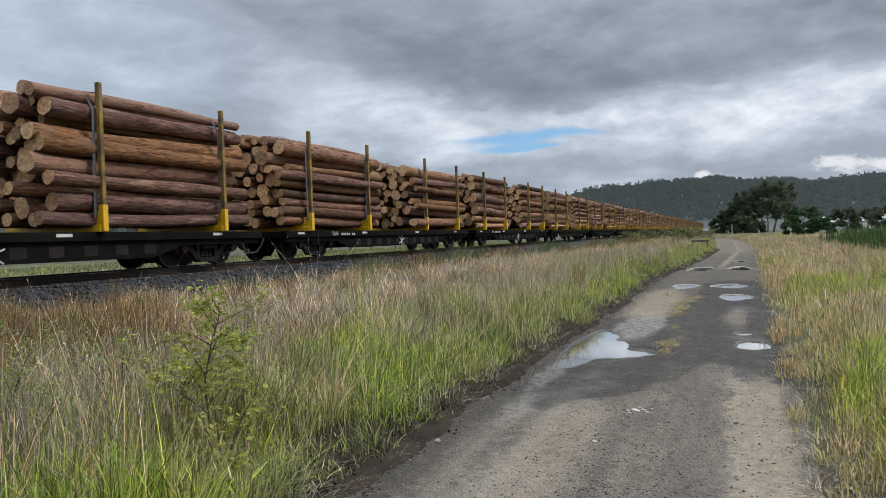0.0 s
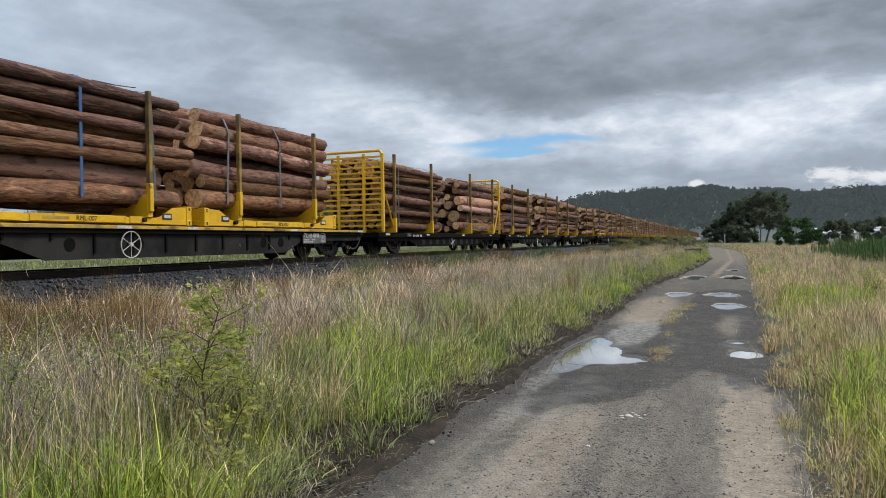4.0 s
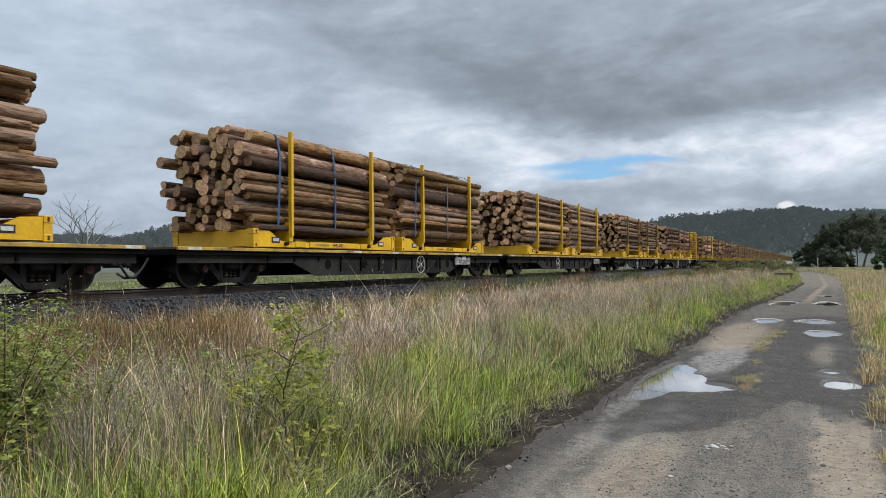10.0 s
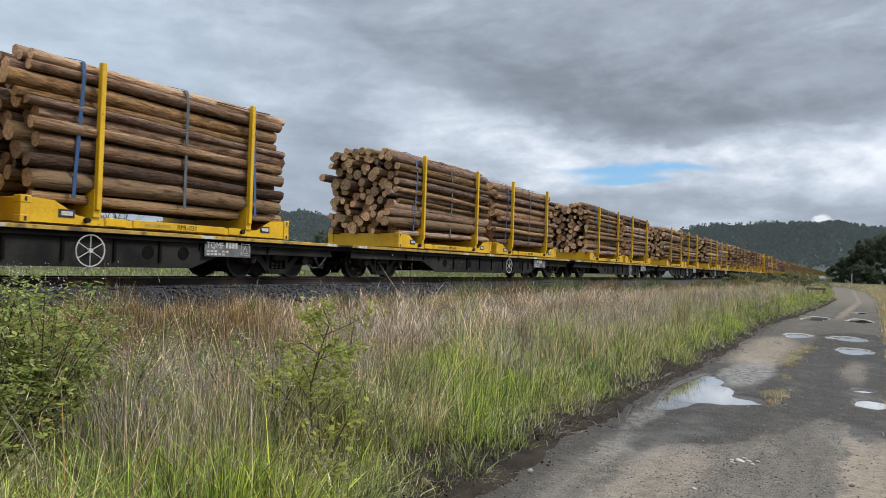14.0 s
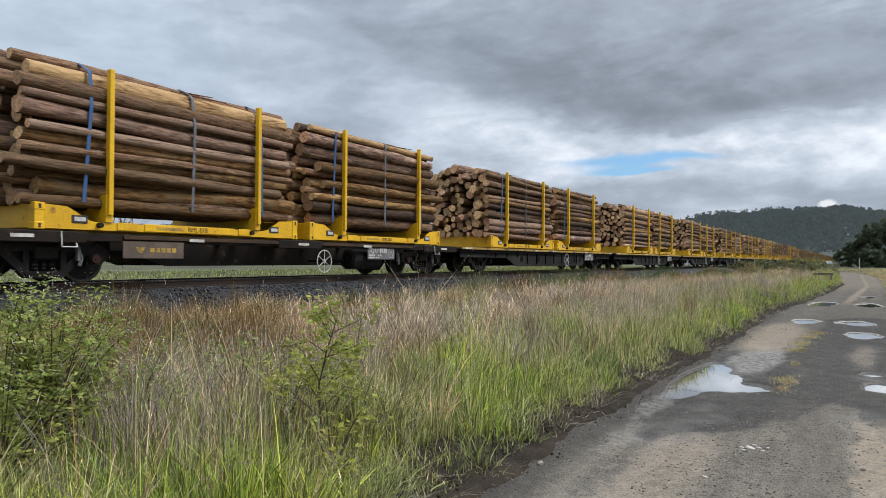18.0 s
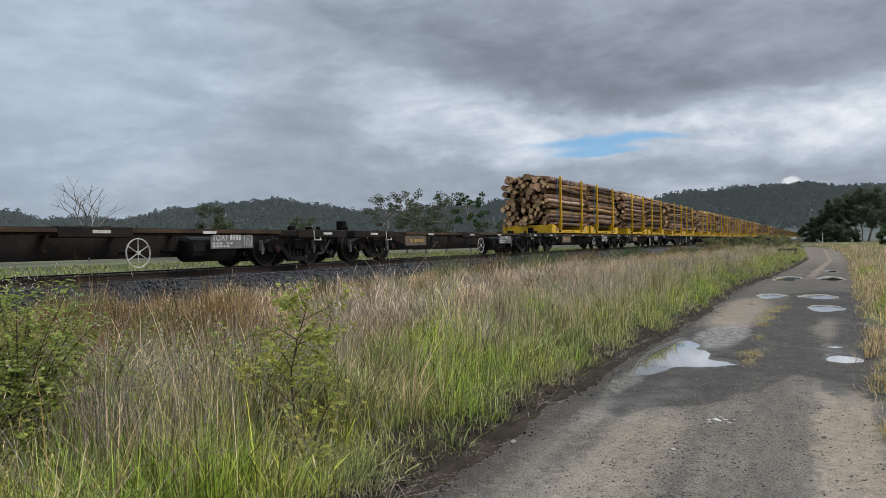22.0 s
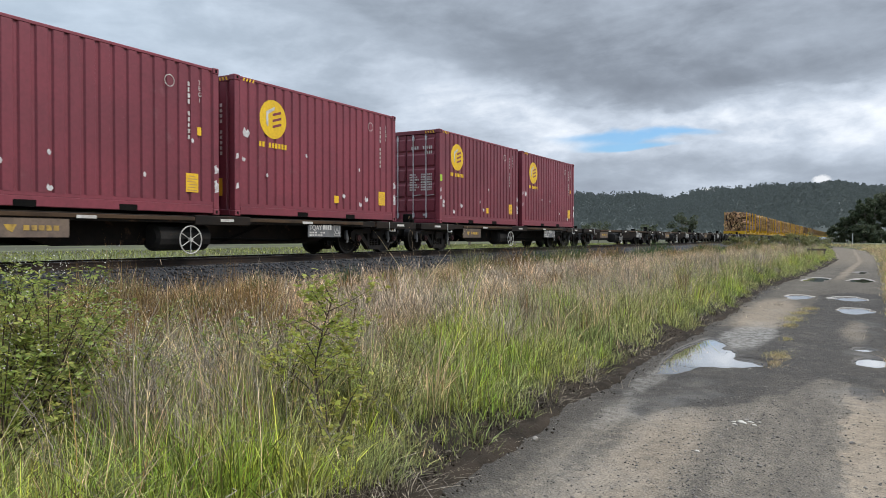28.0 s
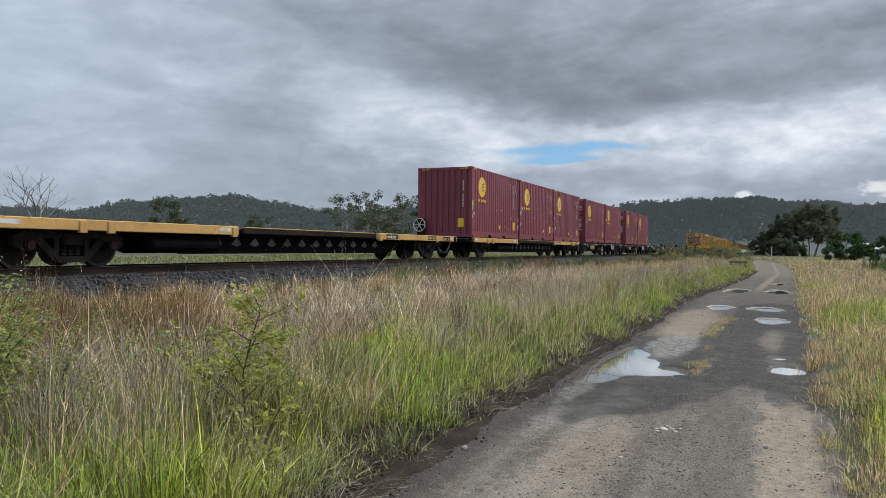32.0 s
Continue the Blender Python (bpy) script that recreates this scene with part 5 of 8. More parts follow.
# ---- log cradles ----
def log_cradle(code, post_mat):
    """A yellow 20-foot log cradle; origin at rail top, rear end at y = 0."""
    c = thing("log_cradle", "yellow steel log cradle locked onto the wagon deck", "log cradle", "log cradles")
    L, z0 = 6.058, DECK
    for y in (0.0, L - 0.17):
        part("end_beam", Build().box(-1.05, 1.05, y + 0.03, y + 0.14, z0 + 0.02, z0 + 0.40, 0.01), M_YELLOW, c)
        for s in (-1, 1):
            x0, x1 = sorted((s * 1.05, s * 1.235))
            part("corner_casting", Build().box(x0, x1, y, y + 0.17, z0, z0 + 0.12, 0.01).box(x0, x1, y, y + 0.17, z0 + 0.30, z0 + 0.42, 0.01).box(x0 + 0.01, x1 - 0.01, y + 0.01, y + 0.16, z0 + 0.12, z0 + 0.30), M_YELLOW, c)
            # dark plates on solid castings, painting the shade inside the holes
            part("casting_hole", Build().box(s * 1.236 - 0.003, s * 1.236 + 0.003, y + 0.065, y + 0.105, z0 + 0.025, z0 + 0.095).box(s * 1.236 - 0.003, s * 1.236 + 0.003, y + 0.065, y + 0.105, z0 + 0.325, z0 + 0.395), M_INK, c)
    for s in (-1, 1):
        x0, x1 = sorted((s * 1.17, s * 1.215))
        ends = [(0.17, z0 + 0.02), (L - 0.17, z0 + 0.02), (L - 0.17, z0 + 0.40), (L - 0.55, z0 + 0.38), (L - 0.95, z0 + 0.17), (L - 1.1, z0 + 0.15), (1.1, z0 + 0.15), (0.95, z0 + 0.17), (0.55, z0 + 0.38), (0.17, z0 + 0.40)]
        part("side_plate", Build().prism(ends, 0, x0, x1), M_YELLOW, c)
        for y0, y1 in ((1.45, 1.85), (2.0, 4.15), (4.25, 4.6)):
            part("side_panel", Build().box(min(s * 1.215, s * 1.235), max(s * 1.215, s * 1.235), y0, y1, z0 + 0.03, z0 + 0.165, 0.006), M_YELLOW, c)
    side_text("lettering", code, 0.13, M_INK, c, 1.238, 2.95, z0 + 0.055)
    part("faded_mark", Build().box(1.236, 1.239, 2.25, 2.80, z0 + 0.07, z0 + 0.12), M_YELLOW_DIRTY, c)
    for y in (0.62, L - 0.90):
        lk = part("lock_plate", Build().box(1.215, 1.226, y, y + 0.28, z0 + 0.12, z0 + 0.25, 0.003), M_INK, c)
        part("lock_lever", Build().box(1.226, 1.234, y + 0.04, y + 0.24, z0 + 0.15, z0 + 0.22, 0.003), M_LABELW, lk)
    for y in (1.28, 4.78):
        bd = Build().prism([(-1.25, z0 + 0.16), (1.25, z0 + 0.16), (1.25, z0 + 0.62), (1.16, z0 + 0.62), (0.72, z0 + 0.36), (-0.72, z0 + 0.36), (-1.16, z0 + 0.62), (-1.25, z0 + 0.62)], 1, y - 0.07, y + 0.07)
        part("log_bolster", bd, M_YELLOW, c, "yellow cross bolster")
        for s in (-1, 1):
            stanchion(c, s * 1.25, y, z0 + 0.28, 3.60, post_mat, False)
            if post_mat is M_POST_RUST:
                part("stanchion_foot", Build().box(s * 1.25 - 0.06, s * 1.25 + 0.06, y - 0.055, y + 0.055, z0 + 0.27, z0 + 0.85, 0.01), M_YELLOW, c, "yellow stanchion socket")
            part("ratchet", Build().tube((s * 1.2, y - 0.18, z0 + 0.1), (s * 1.3, y - 0.18, z0 + 0.1), 0.045, 8), M_BOGIE, c)
    return c


# ---- logs ----
def pack(seed, r_lo, r_hi, top):
    """Round logs dropped one by one into the lowest free place between the posts."""
    g = np.random.default_rng(seed)
    half = 1.19
    C = np.zeros((0, 3))
    miss = 0
    while miss < 14 and len(C) < 190:
        r = r_lo + (r_hi - r_lo) * g.uniform(0, 1) ** 1.3
        near = C[-60:]
        cand = [np.stack([g.uniform(-half + r, half - r, 3), np.full(3, r)], -1)]
        if len(near):
            R = near[:, 2] + r
            for wx in (-half + r, half - r):
                d2 = R ** 2 - (near[:, 0] - wx) ** 2
                ok = d2 > 0
                cand.append(np.stack([np.full(ok.sum(), wx), near[ok, 1] + np.sqrt(d2[ok])], -1))
            d2 = R ** 2 - (near[:, 1] - r) ** 2
            ok = d2 > 0
            for s in (-1, 1):
                cand.append(np.stack([near[ok, 0] + s * np.sqrt(d2[ok]), np.full(ok.sum(), r)], -1))
            i, j = np.triu_indices(len(near), 1)
            p, q = near[i], near[j]
            d = q[:, :2] - p[:, :2]
            D = np.hypot(d[:, 0], d[:, 1])
            ok = D < p[:, 2] + q[:, 2] + 2 * r
            p, q, d, D = p[ok], q[ok], d[ok], D[ok]
            a = ((p[:, 2] + r) ** 2 - (q[:, 2] + r) ** 2 + D ** 2) / (2 * D)
            h2 = (p[:, 2] + r) ** 2 - a ** 2
            ok = h2 > 0
            p, d, D, a, h = p[ok], d[ok], D[ok], a[ok], np.sqrt(h2[ok])
            m = p[:, :2] + d * (a / D)[:, None]
            nrm = np.stack([-d[:, 1], d[:, 0]], -1) / D[:, None]
            cand += [m + nrm * h[:, None], m - nrm * h[:, None]]
        K = np.concatenate(cand)
        K = K[(np.abs(K[:, 0]) <= half - r + 1e-6) & (K[:, 1] >= r - 1e-6)]
        K = K[np.argsort(K[:, 1])]
        if len(C):
            gap = np.hypot(K[:, 0, None] - C[None, :, 0], K[:, 1, None] - C[None, :, 1]) - C[None, :, 2] - r
            K = K[gap.min(1) > -1e-4]
        if not len(K):
            miss += 1
            continue
        k = K[0]
        if k[1] + r > top + 0.22 * (1 - (k[0] / half) ** 2) + g.uniform(-0.06, 0.06):
            miss += 1
            continue
        C = np.concatenate([C, [[k[0], k[1], r]]])
    return C


def log_mesh(seed, sides, rings, length=5.75):
    """One stripped pine log of radius 1 along y, slightly bent, tapered and knotty."""
    g = np.random.default_rng(seed)
    bend, ph, kink, p2 = g.uniform(0.0, 0.40), g.uniform(0, 6.28), g.uniform(0.0, 0.22), g.uniform(0, 6.28)
    knots = [(g.uniform(0.05, 0.95), g.uniform(0, 6.28), g.uniform(0.08, 0.20)) for _ in range(7)]
    vs, fs, mi = [], [], []
    tap = g.uniform(0.82, 0.96)
    for k in range(rings + 1):
        t = k / rings
        y = t * length
        cx, cz = bend * math.sin(math.pi * t) * math.cos(ph) + kink * math.sin(5 * t + p2), bend * math.sin(math.pi * t) * math.sin(ph) + kink * math.sin(6.3 * t + ph)
        rr = 1 - (1 - tap) * t + 0.05 * math.sin(11 * t + ph)
        for i in range(sides):
            a = 2 * math.pi * i / sides
            k2 = rr * (1 + 0.07 * math.sin(2 * a + ph) + 0.04 * math.sin(5 * a + 7 * t) + g.uniform(-0.06, 0.06))
            k2 += sum(kb * math.exp(-((t - kt) * rings) ** 2) * max(0, math.cos(a - ka)) ** 4 for kt, ka, kb in knots)
            vs.append((cx + k2 * math.cos(a), y + (g.uniform(-0.01, 0.01) if k in (0, rings) else 0), cz + k2 * math.sin(a)))
    for k in range(rings):
        for i in range(sides):
            j = (i + 1) % sides
            fs.append((k * sides + i, k * sides + j, (k + 1) * sides + j, (k + 1) * sides + i))
            mi.append(0)
    fs += [tuple(range(sides)), tuple(range(rings * sides + sides - 1, rings * sides - 1, -1))]
    mi += [1, 1]
    return vs, fs, mi


def log_meshes(skin, count):
    out = []
    for s in range(count):
        bd = Build()
        bd.v, bd.f, bd.mi = log_mesh(s, 12, 6)
        out.append(bd.mesh("log", skin, M_ENDGRAIN))
        k = len(out[-1].polygons)
        out[-1].polygons.foreach_set("use_smooth", [True] * (k - 2) + [False] * 2)
    return out


LOGS, LOGS_RED = log_meshes(M_BARK, 18), log_meshes(M_BARK_RED, 14)
PACKS_SMALL = [pack(11 + k, 0.078, 0.172, 2.28) for k in range(6)]
PACKS_BIG = [pack(31 + k, 0.11, 0.215, 2.40) for k in range(4)]
PACKS_HUGE = [pack(51 + k, (0.165, 0.15, 0.12)[k], 0.265, 2.32) for k in range(3)]


def strap(parent, y, C, base, material, lean=0.0):
    """Webbing over the load, drawn down both sides of it."""
    pts = []
    for th in np.radians(np.concatenate([[188.0], np.arange(178, 1, -8.0), [-8.0]])):
        d = np.array([math.cos(th), math.sin(th)])
        k = int(np.argmax(C[:, :2] @ d + C[:, 2]))
        pts.append((C[k, 0] + d[0] * (C[k, 2] + 0.006), C[k, 1] + d[1] * (C[k, 2] + 0.006)))
    low = C[:, 1].min()
    pts = [(pts[0][0] - 0.01, low)] + pts + [(pts[-1][0] + 0.01, low)]
    w = 0.032
    vs, fs = [], []
    for i, (x, z) in enumerate(pts):
        sl = lean * (1 - z / 2.3)
        for q in (-w, w):
            vs.append((x, y + q + sl, base + z))
    m = len(pts)
    fs = [(2 * i, 2 * i + 2, 2 * i + 3, 2 * i + 1) for i in range(m - 1)]
    bd = Build()
    k = len(vs)
    n3 = [(p[0] * 1.004 + (0.004 if p[0] > 0 else -0.004), p[1], p[2] + 0.004) for p in vs]
    bd.add(vs + n3, fs + [tuple(k + i for i in f) for f in fs] + [(2 * i, 2 * i + 2, k + 2 * i + 2, k + 2 * i) for i in range(m - 1)] + [(2 * i + 1, 2 * i + 3, k + 2 * i + 3, k + 2 * i + 1) for i in range(m - 1)])
    return part("tie_strap", bd, material, parent, "tight webbing tie-down strap")


def log_load(C, base, seed, straps, far=False, length=5.75, flip=False, uneven=1.0):
    """A load of logs; its origin under the load's rear end."""
    g = np.random.default_rng(seed)
    big = C[:, 2].max() > 0.18
    ld = thing("log_load", ("stack of thick brown pine logs strapped between steel posts" if big else "stack of slender brown pine logs strapped between steel posts"), "logs", "log loads on the train")
    if far:
        bd = Build()
        for x, z, r in C:
            vs, fs, mi = log_mesh(int(g.integers(0, 99)), 7, 2, length)
            o = g.uniform(-0.18, 0.18)
            k = len(bd.v)
            bd.v += [(x + p[0] * r, p[1] + o, base + z + p[2] * r) for p in vs]
            bd.f += [tuple(k + i for i in f) for f in fs]
            bd.mi += mi
        me = bd.mesh("stacked_logs", M_BARK_FAR, M_ENDGRAIN_FAR)
        tagged(part("stacked_logs", me, (M_BARK_FAR, M_ENDGRAIN_FAR), ld), kind="stuff")
        return ld
    for x, z, r in C:
        o = uneven * (g.normal(0, 0.11) + (g.uniform(-0.38, 0.30) if g.uniform() < 0.22 else 0))
        kinds = LOGS_RED if big else LOGS
        ob = new("log", kinds[int(g.integers(0, len(kinds)))])
        ob.parent = ld
        turn = g.uniform(0, 360)
        lk = length / 5.75 * g.uniform(0.955, 1.02)
        rr = r * g.uniform(0.90, 0.97)
        back = g.uniform() < 0.5
        m = Matrix.Translation((-x if flip else x, o + (length if back else 0), base + z)) @ Euler((0, 0, math.pi if back else 0)).to_matrix().to_4x4() @ Euler((g.normal(0, 0.013 if big else 0.008), radians(turn), g.normal(0, 0.013 if big else 0.008))).to_matrix().to_4x4()
        ob.matrix_basis = m @ Matrix.Diagonal((rr, lk, rr, 1))
    CC = C.copy()
    if flip:
        CC[:, 0] *= -1
    top = sorted(C.tolist(), key=lambda c: -c[1] - 0.25 * (-c[0] if flip else c[0]))[:9]
    for x, z, r in top[:: 2]:
        y, ln, a = g.uniform(0.3, 4.0), g.uniform(0.5, 1.5), g.uniform(0.2, 1.3)
        x = -x if flip else x
        px, pz = x + r * math.cos(a), base + z + r * math.sin(a)
        w, q = g.uniform(0.012, 0.03), g.uniform(0.0, 0.06)
        part("loose_bark", Build().prism([(y, pz - 0.01), (y + ln * 0.5, pz + 0.004), (y + ln, pz + q), (y + ln, pz + q + 0.008), (y + ln * 0.5, pz + 0.014), (y, pz)], 0, px - w, px + w), M_BARK_FAR, ld)
    for y, ma, ln in straps:
        strap(ld, y, CC, base, ma, ln)
    return ld


# ---- containers ----
CL, CW, CH = 6.058, 2.46, 2.896


def corrugated(y0, y1, z0, z1, x, depth, pitch, sgn):
    """A corrugated sheet in a plane of constant x; sgn +1 faces +x."""
    n = int((y1 - y0) / pitch)
    prof = []
    for i in range(n):
        a = y0 + (y1 - y0) * i / n
        w = (y1 - y0) / n
        prof += [(a, 0), (a + 0.62 * w, 0), (a + 0.71 * w, -depth), (a + 0.90 * w, -depth)]
    prof.append((y1, 0))
    vs = [(x + sgn * d, y, z) for z in (z0, z1) for y, d in prof]
    k = len(prof)
    return vs, [(i, i + 1, k + i + 1, k + i) for i in range(k - 1)]


def container(doors, look_id):
    """A 20-foot high-cube box; origin at its bottom rear centre, doors at the rear or not."""
    hx = CW / 2
    c = thing("shipping_container", "maroon corrugated steel shipping container with yellow disc", "shipping container", "containers on the train")
    for y in (0.0, CL - 0.16):
        for s in (-1, 1):
            x0, x1 = sorted((s * hx, s * (hx - 0.16)))
            part("corner_post", Build().box(x0 + 0.006, x1 - 0.006, y + 0.006, y + 0.154, 0.118, CH - 0.118, 0.01), M_MAROON, c)
            for z in (0, CH - 0.118):
                cc = part("corner_casting", Build().box(x0, x1, y, y + 0.16, z, z + 0.118, 0.012), M_MAROON, c)
                # no real opening: a black plate gives the hole its shade
                part("casting_hole", Build().box(s * hx - 0.002, s * hx + 0.002, y + 0.055, y + 0.105, z + 0.03, z + 0.09), M_BLACK, cc)
        for z in (0.02, CH - 0.13):
            part("end_rail", Build().box(-hx + 0.16, hx - 0.16, y + 0.01, y + 0.15, z, z + 0.12, 0.008), M_MAROON, c)
    for s in (-1, 1):
        x0, x1 = sorted((s * (hx - 0.012), s * (hx - 0.09)))
        part("bottom_rail", Build().box(x0, x1, 0.16, CL - 0.16, 0.03, 0.20, 0.012).box(x0 + 0.02, x1 - 0.004, 0.16, CL - 0.16, 0.20, 0.26), M_MAROON, c)
        part("top_rail", Build().box(x0, x1, 0.16, CL - 0.16, CH - 0.075, CH - 0.015, 0.010), M_MAROON, c)
        vs, fs = corrugated(0.16, CL - 0.16, 0.255, CH - 0.075, s * (hx - 0.013), 0.032, 0.262, s)
        part("side_wall", Build().add(vs, fs), M_MAROON, c)
        for y in (1.95, 3.78):
            # the pocket's shaded inside is painted as a flat black plate
            part("fork_pocket", Build().box(s * (hx - 0.010) - 0.003, s * (hx - 0.010) + 0.003, y, y + 0.36, 0.028, 0.135), M_BLACK, c)
    part("roof", Build().box(-hx + 0.05, hx - 0.05, 0.1, CL - 0.1, CH - 0.06, CH - 0.025), M_MAROON, c)
    part("floor_frame", Build().box(-hx + 0.1, hx - 0.1, 0.1, CL - 0.1, 0.05, 0.14), M_BLACK, c)
    for end, y, s in (("rear", 0.05, -1), ("front", CL - 0.05, 1)):
        if end == "rear" and doors:
            for k, (xa, xb) in enumerate(((-hx + 0.17, -0.01), (0.01, hx - 0.17))):
                d = part("door", Build().box(xa, xb, y - 0.005, y + 0.05, 0.15, CH - 0.14, 0.01), M_MAROON, c)
                for z in (0.35, 0.82, 1.29, 1.76, 2.23):
                    part("panel_rib", Build().prism([(y - 0.005, z), (y - 0.035, z + 0.05), (y - 0.035, z + 0.36), (y - 0.005, z + 0.41)], 0, xa + 0.04, xb - 0.04), M_MAROON, d)
                for f in (0.30, 0.74):
                    x = xa + (xb - xa) * (f if k == 0 else 1 - f)
                    part("lock_rod", Build().tube((x, y - 0.065, 0.16), (x, y - 0.065, CH - 0.15), 0.017, 8).box(x - 0.03, x + 0.03, y - 0.08, y - 0.03, CH - 0.32, CH - 0.2, 0.006).box(x - 0.03, x + 0.03, y - 0.08, y - 0.03, 0.2, 0.32, 0.006), M_ZINC, d)
                    part("lock_handle", Build().tube((x, y - 0.08, 0.86), (x + (0.30 if k else -0.30), y - 0.08, 0.88), 0.013, 6), M_ZINC, d)
            mk = Build()
            for i in range(7):
                for j in range(14):
                    if j not in (6, 10) and not (j < 6 and j > 3 + (i * 5) % 3):
                        mk.box(0.14 + j * 0.058, 0.182 + j * 0.058, y - 0.040, y - 0.037, 1.02 + i * 0.078, 1.072 + i * 0.078)
            for j in range(11):
                if j not in (4, 5):
                    mk.box(0.20 + j * 0.070, 0.245 + j * 0.070, y - 0.040, y - 0.037, 2.30, 2.40)
                if 6 < j < 11:
                    mk.box(0.20 + j * 0.070, 0.245 + j * 0.070, y - 0.040, y - 0.037, 2.15, 2.24)
            tagged(part("door_marks", mk, M_WHITE, c), kind="stuff")
            part("warning_label", Build().box(-0.75, -0.55, y - 0.041, y - 0.038, 1.12, 1.42), M_LABELY, c)
            for xa, za, zb in ((-1.0, 0.75, 0.95), (-0.98, 1.62, 1.74), (0.62, 0.24, 0.30)):
                part("paper_label", Build().box(xa, xa + 0.12, y - 0.041, y - 0.038, za, zb), M_LABELW, c)
        else:
            vs, fs = corrugated(-hx + 0.16, hx - 0.16, 0.14, CH - 0.13, y + s * 0.03, 0.04, 0.25, s)
            vs = [(p[1], p[0], p[2]) for p in vs]
            part("end_wall", Build().add(vs, fs), M_MAROON, c)
            if end == "rear":
                mk = Build()
                for j in range(11):
                    if j not in (4, 10):
                        mk.box(0.80, 0.86, y - 0.036, y - 0.032, 2.25 - j * 0.11, 2.32 - j * 0.11)
                part("end_marks", mk, M_WHITE, c)
                part("warning_label", Build().box(0.60, 0.86, y - 0.037, y - 0.033, 0.42, 0.78), M_LABELY, c)
    # hazard stripes on the top corners
    hz = Build()
    for i in range(4):
        hz.prism([(0.24 + i * 0.09, CH - 0.10), (0.28 + i * 0.09, CH - 0.10), (0.31 + i * 0.09, CH - 0.035), (0.27 + i * 0.09, CH - 0.035)], 0, hx - 0.011, hx - 0.008)
        for s in (-1, 1):
            hz.prism([(s * (hx - 0.2 - i * 0.09), CH - 0.11), (s * (hx - 0.24 - i * 0.09), CH - 0.11), (s * (hx - 0.27 - i * 0.09), CH - 0.04), (s * (hx - 0.23 - i * 0.09), CH - 0.04)], 1, 0.005, 0.009)
    part("hazard_stripes", hz, M_LABELY, c)
    # yellow disc with a plain mark, a line of plain bars below it
    xs = hx - 0.012
    n = 28
    dy = 1.15
    disc = Build().add([(xs + q, dy + 0.42 * math.cos(2 * math.pi * i / n), 2.12 + 0.42 * math.sin(2 * math.pi * i / n)) for q in (0, 0.003) for i in range(n)], [tuple(range(n - 1, -1, -1)), tuple(range(n, 2 * n))] + [(i, (i + 1) % n, n + (i + 1) % n, n + i) for i in range(n)])
    dc = part("disc", disc, M_LOGO, c, "yellow painted disc")
    mk = Build()
    for i in range(3):
        z = 1.93 + i * 0.13
        mk.prism([(dy - 0.02, z), (dy + 0.25, z + 0.08), (dy + 0.25, z + 0.135), (dy - 0.02, z + 0.055)], 0, xs + 0.004, xs + 0.007)
    part("disc_mark", mk, M_MAROON, dc)
    part("disc_arc", Build().prism([(dy - 0.22, 2.00), (dy - 0.16, 1.94), (dy - 0.16, 2.22), (dy + 0.04, 2.33), (dy + 0.04, 2.40), (dy - 0.22, 2.27)], 0, xs + 0.004, xs + 0.007), M_WHITE, dc)
    for i in range(9):
        if i != 2:
            y = dy - 0.44 + i * 0.100
            part("name_bar", Build().prism([(y, 1.50), (y + 0.068, 1.50), (y + 0.068, 1.61), (y, 1.61)], 0, xs + 0.001, xs + 0.004), M_LOGO, c)
    # small markings: column of bars, labels and scraped patches
    g = np.random.default_rng(look_id + 40)
    mk = Build()
    for j in range(11):
        if j not in (4, 10):
            z = 2.43 - j * 0.112
            mk.box(xs + 0.001, xs + 0.004, 5.275, 5.275 + (0.045, 0.038, 0.05)[j % 3], z, z + 0.08)
    for j, ch in enumerate("2EG1"):
        side_text("lettering", ch, 0.115, M_WHITE, c, xs + 0.001, 5.53, 2.50 - j * 0.115)
    mk.ring((xs + 0.003, 4.85, 2.45), 0, 0.10, 0.115, 0.004, 16)
    part("side_marks", mk, M_WHITE, c)
    wl = part("warning_label", Build().box(xs + 0.001, xs + 0.004, 5.22, 5.52, 0.42, 0.78), M_LABELY, c, "yellow warning label")
    pr = Build()
    for i in range(6):
        pr.box(xs + 0.0045, xs + 0.006, 5.25 + 0.02 * (i % 3), 5.49 - 0.05 * (i % 2), 0.45 + i * 0.053, 0.468 + i * 0.053)
    part("label_print", pr, M_TAN, wl)
    if look_id % 2:
        part("small_label", Build().box(xs + 0.001, xs + 0.004, 5.50, 5.60, 1.52, 1.68), M_LABELY, c)
    for k in range(3):
        y, z = CL - 0.13, (0.42, 0.56, 0.86)[k] + g.uniform(-0.05, 0.05)
        part("torn_label", Build().prism([(y, z), (y + 0.10, z + 0.02), (y + 0.11, z + 0.10), (y + 0.05, z + 0.14), (y + 0.06, z + 0.18), (y - 0.01, z + 0.15), (y + 0.015, z + 0.07)], 0, hx - 0.005, hx - 0.001), M_LABELW, c, "torn silver label")
    for k in range(2):
        y, z = 0.03, (1.05, 0.62)[k] + g.uniform(-0.1, 0.2)
        part("torn_label", Build().prism([(y, z), (y + 0.09, z + 0.03), (y + 0.07, z + 0.14), (y + 0.02, z + 0.11)], 0, hx - 0.005, hx - 0.001), M_LABELW, c, "torn silver label")
    for k in range(int(g.integers(2, 5))):
        y, z = g.uniform(0.25, 5.6), g.uniform(0.35, 1.5)
        part("worn_patch", Build().prism([(y, z), (y + 0.04, z - 0.02), (y + 0.06, z + 0.03), (y + 0.03, z + 0.08), (y - 0.005, z + 0.05)], 0, xs + 0.001, xs + 0.003), M_LABELW, c, "pale scraped patch")
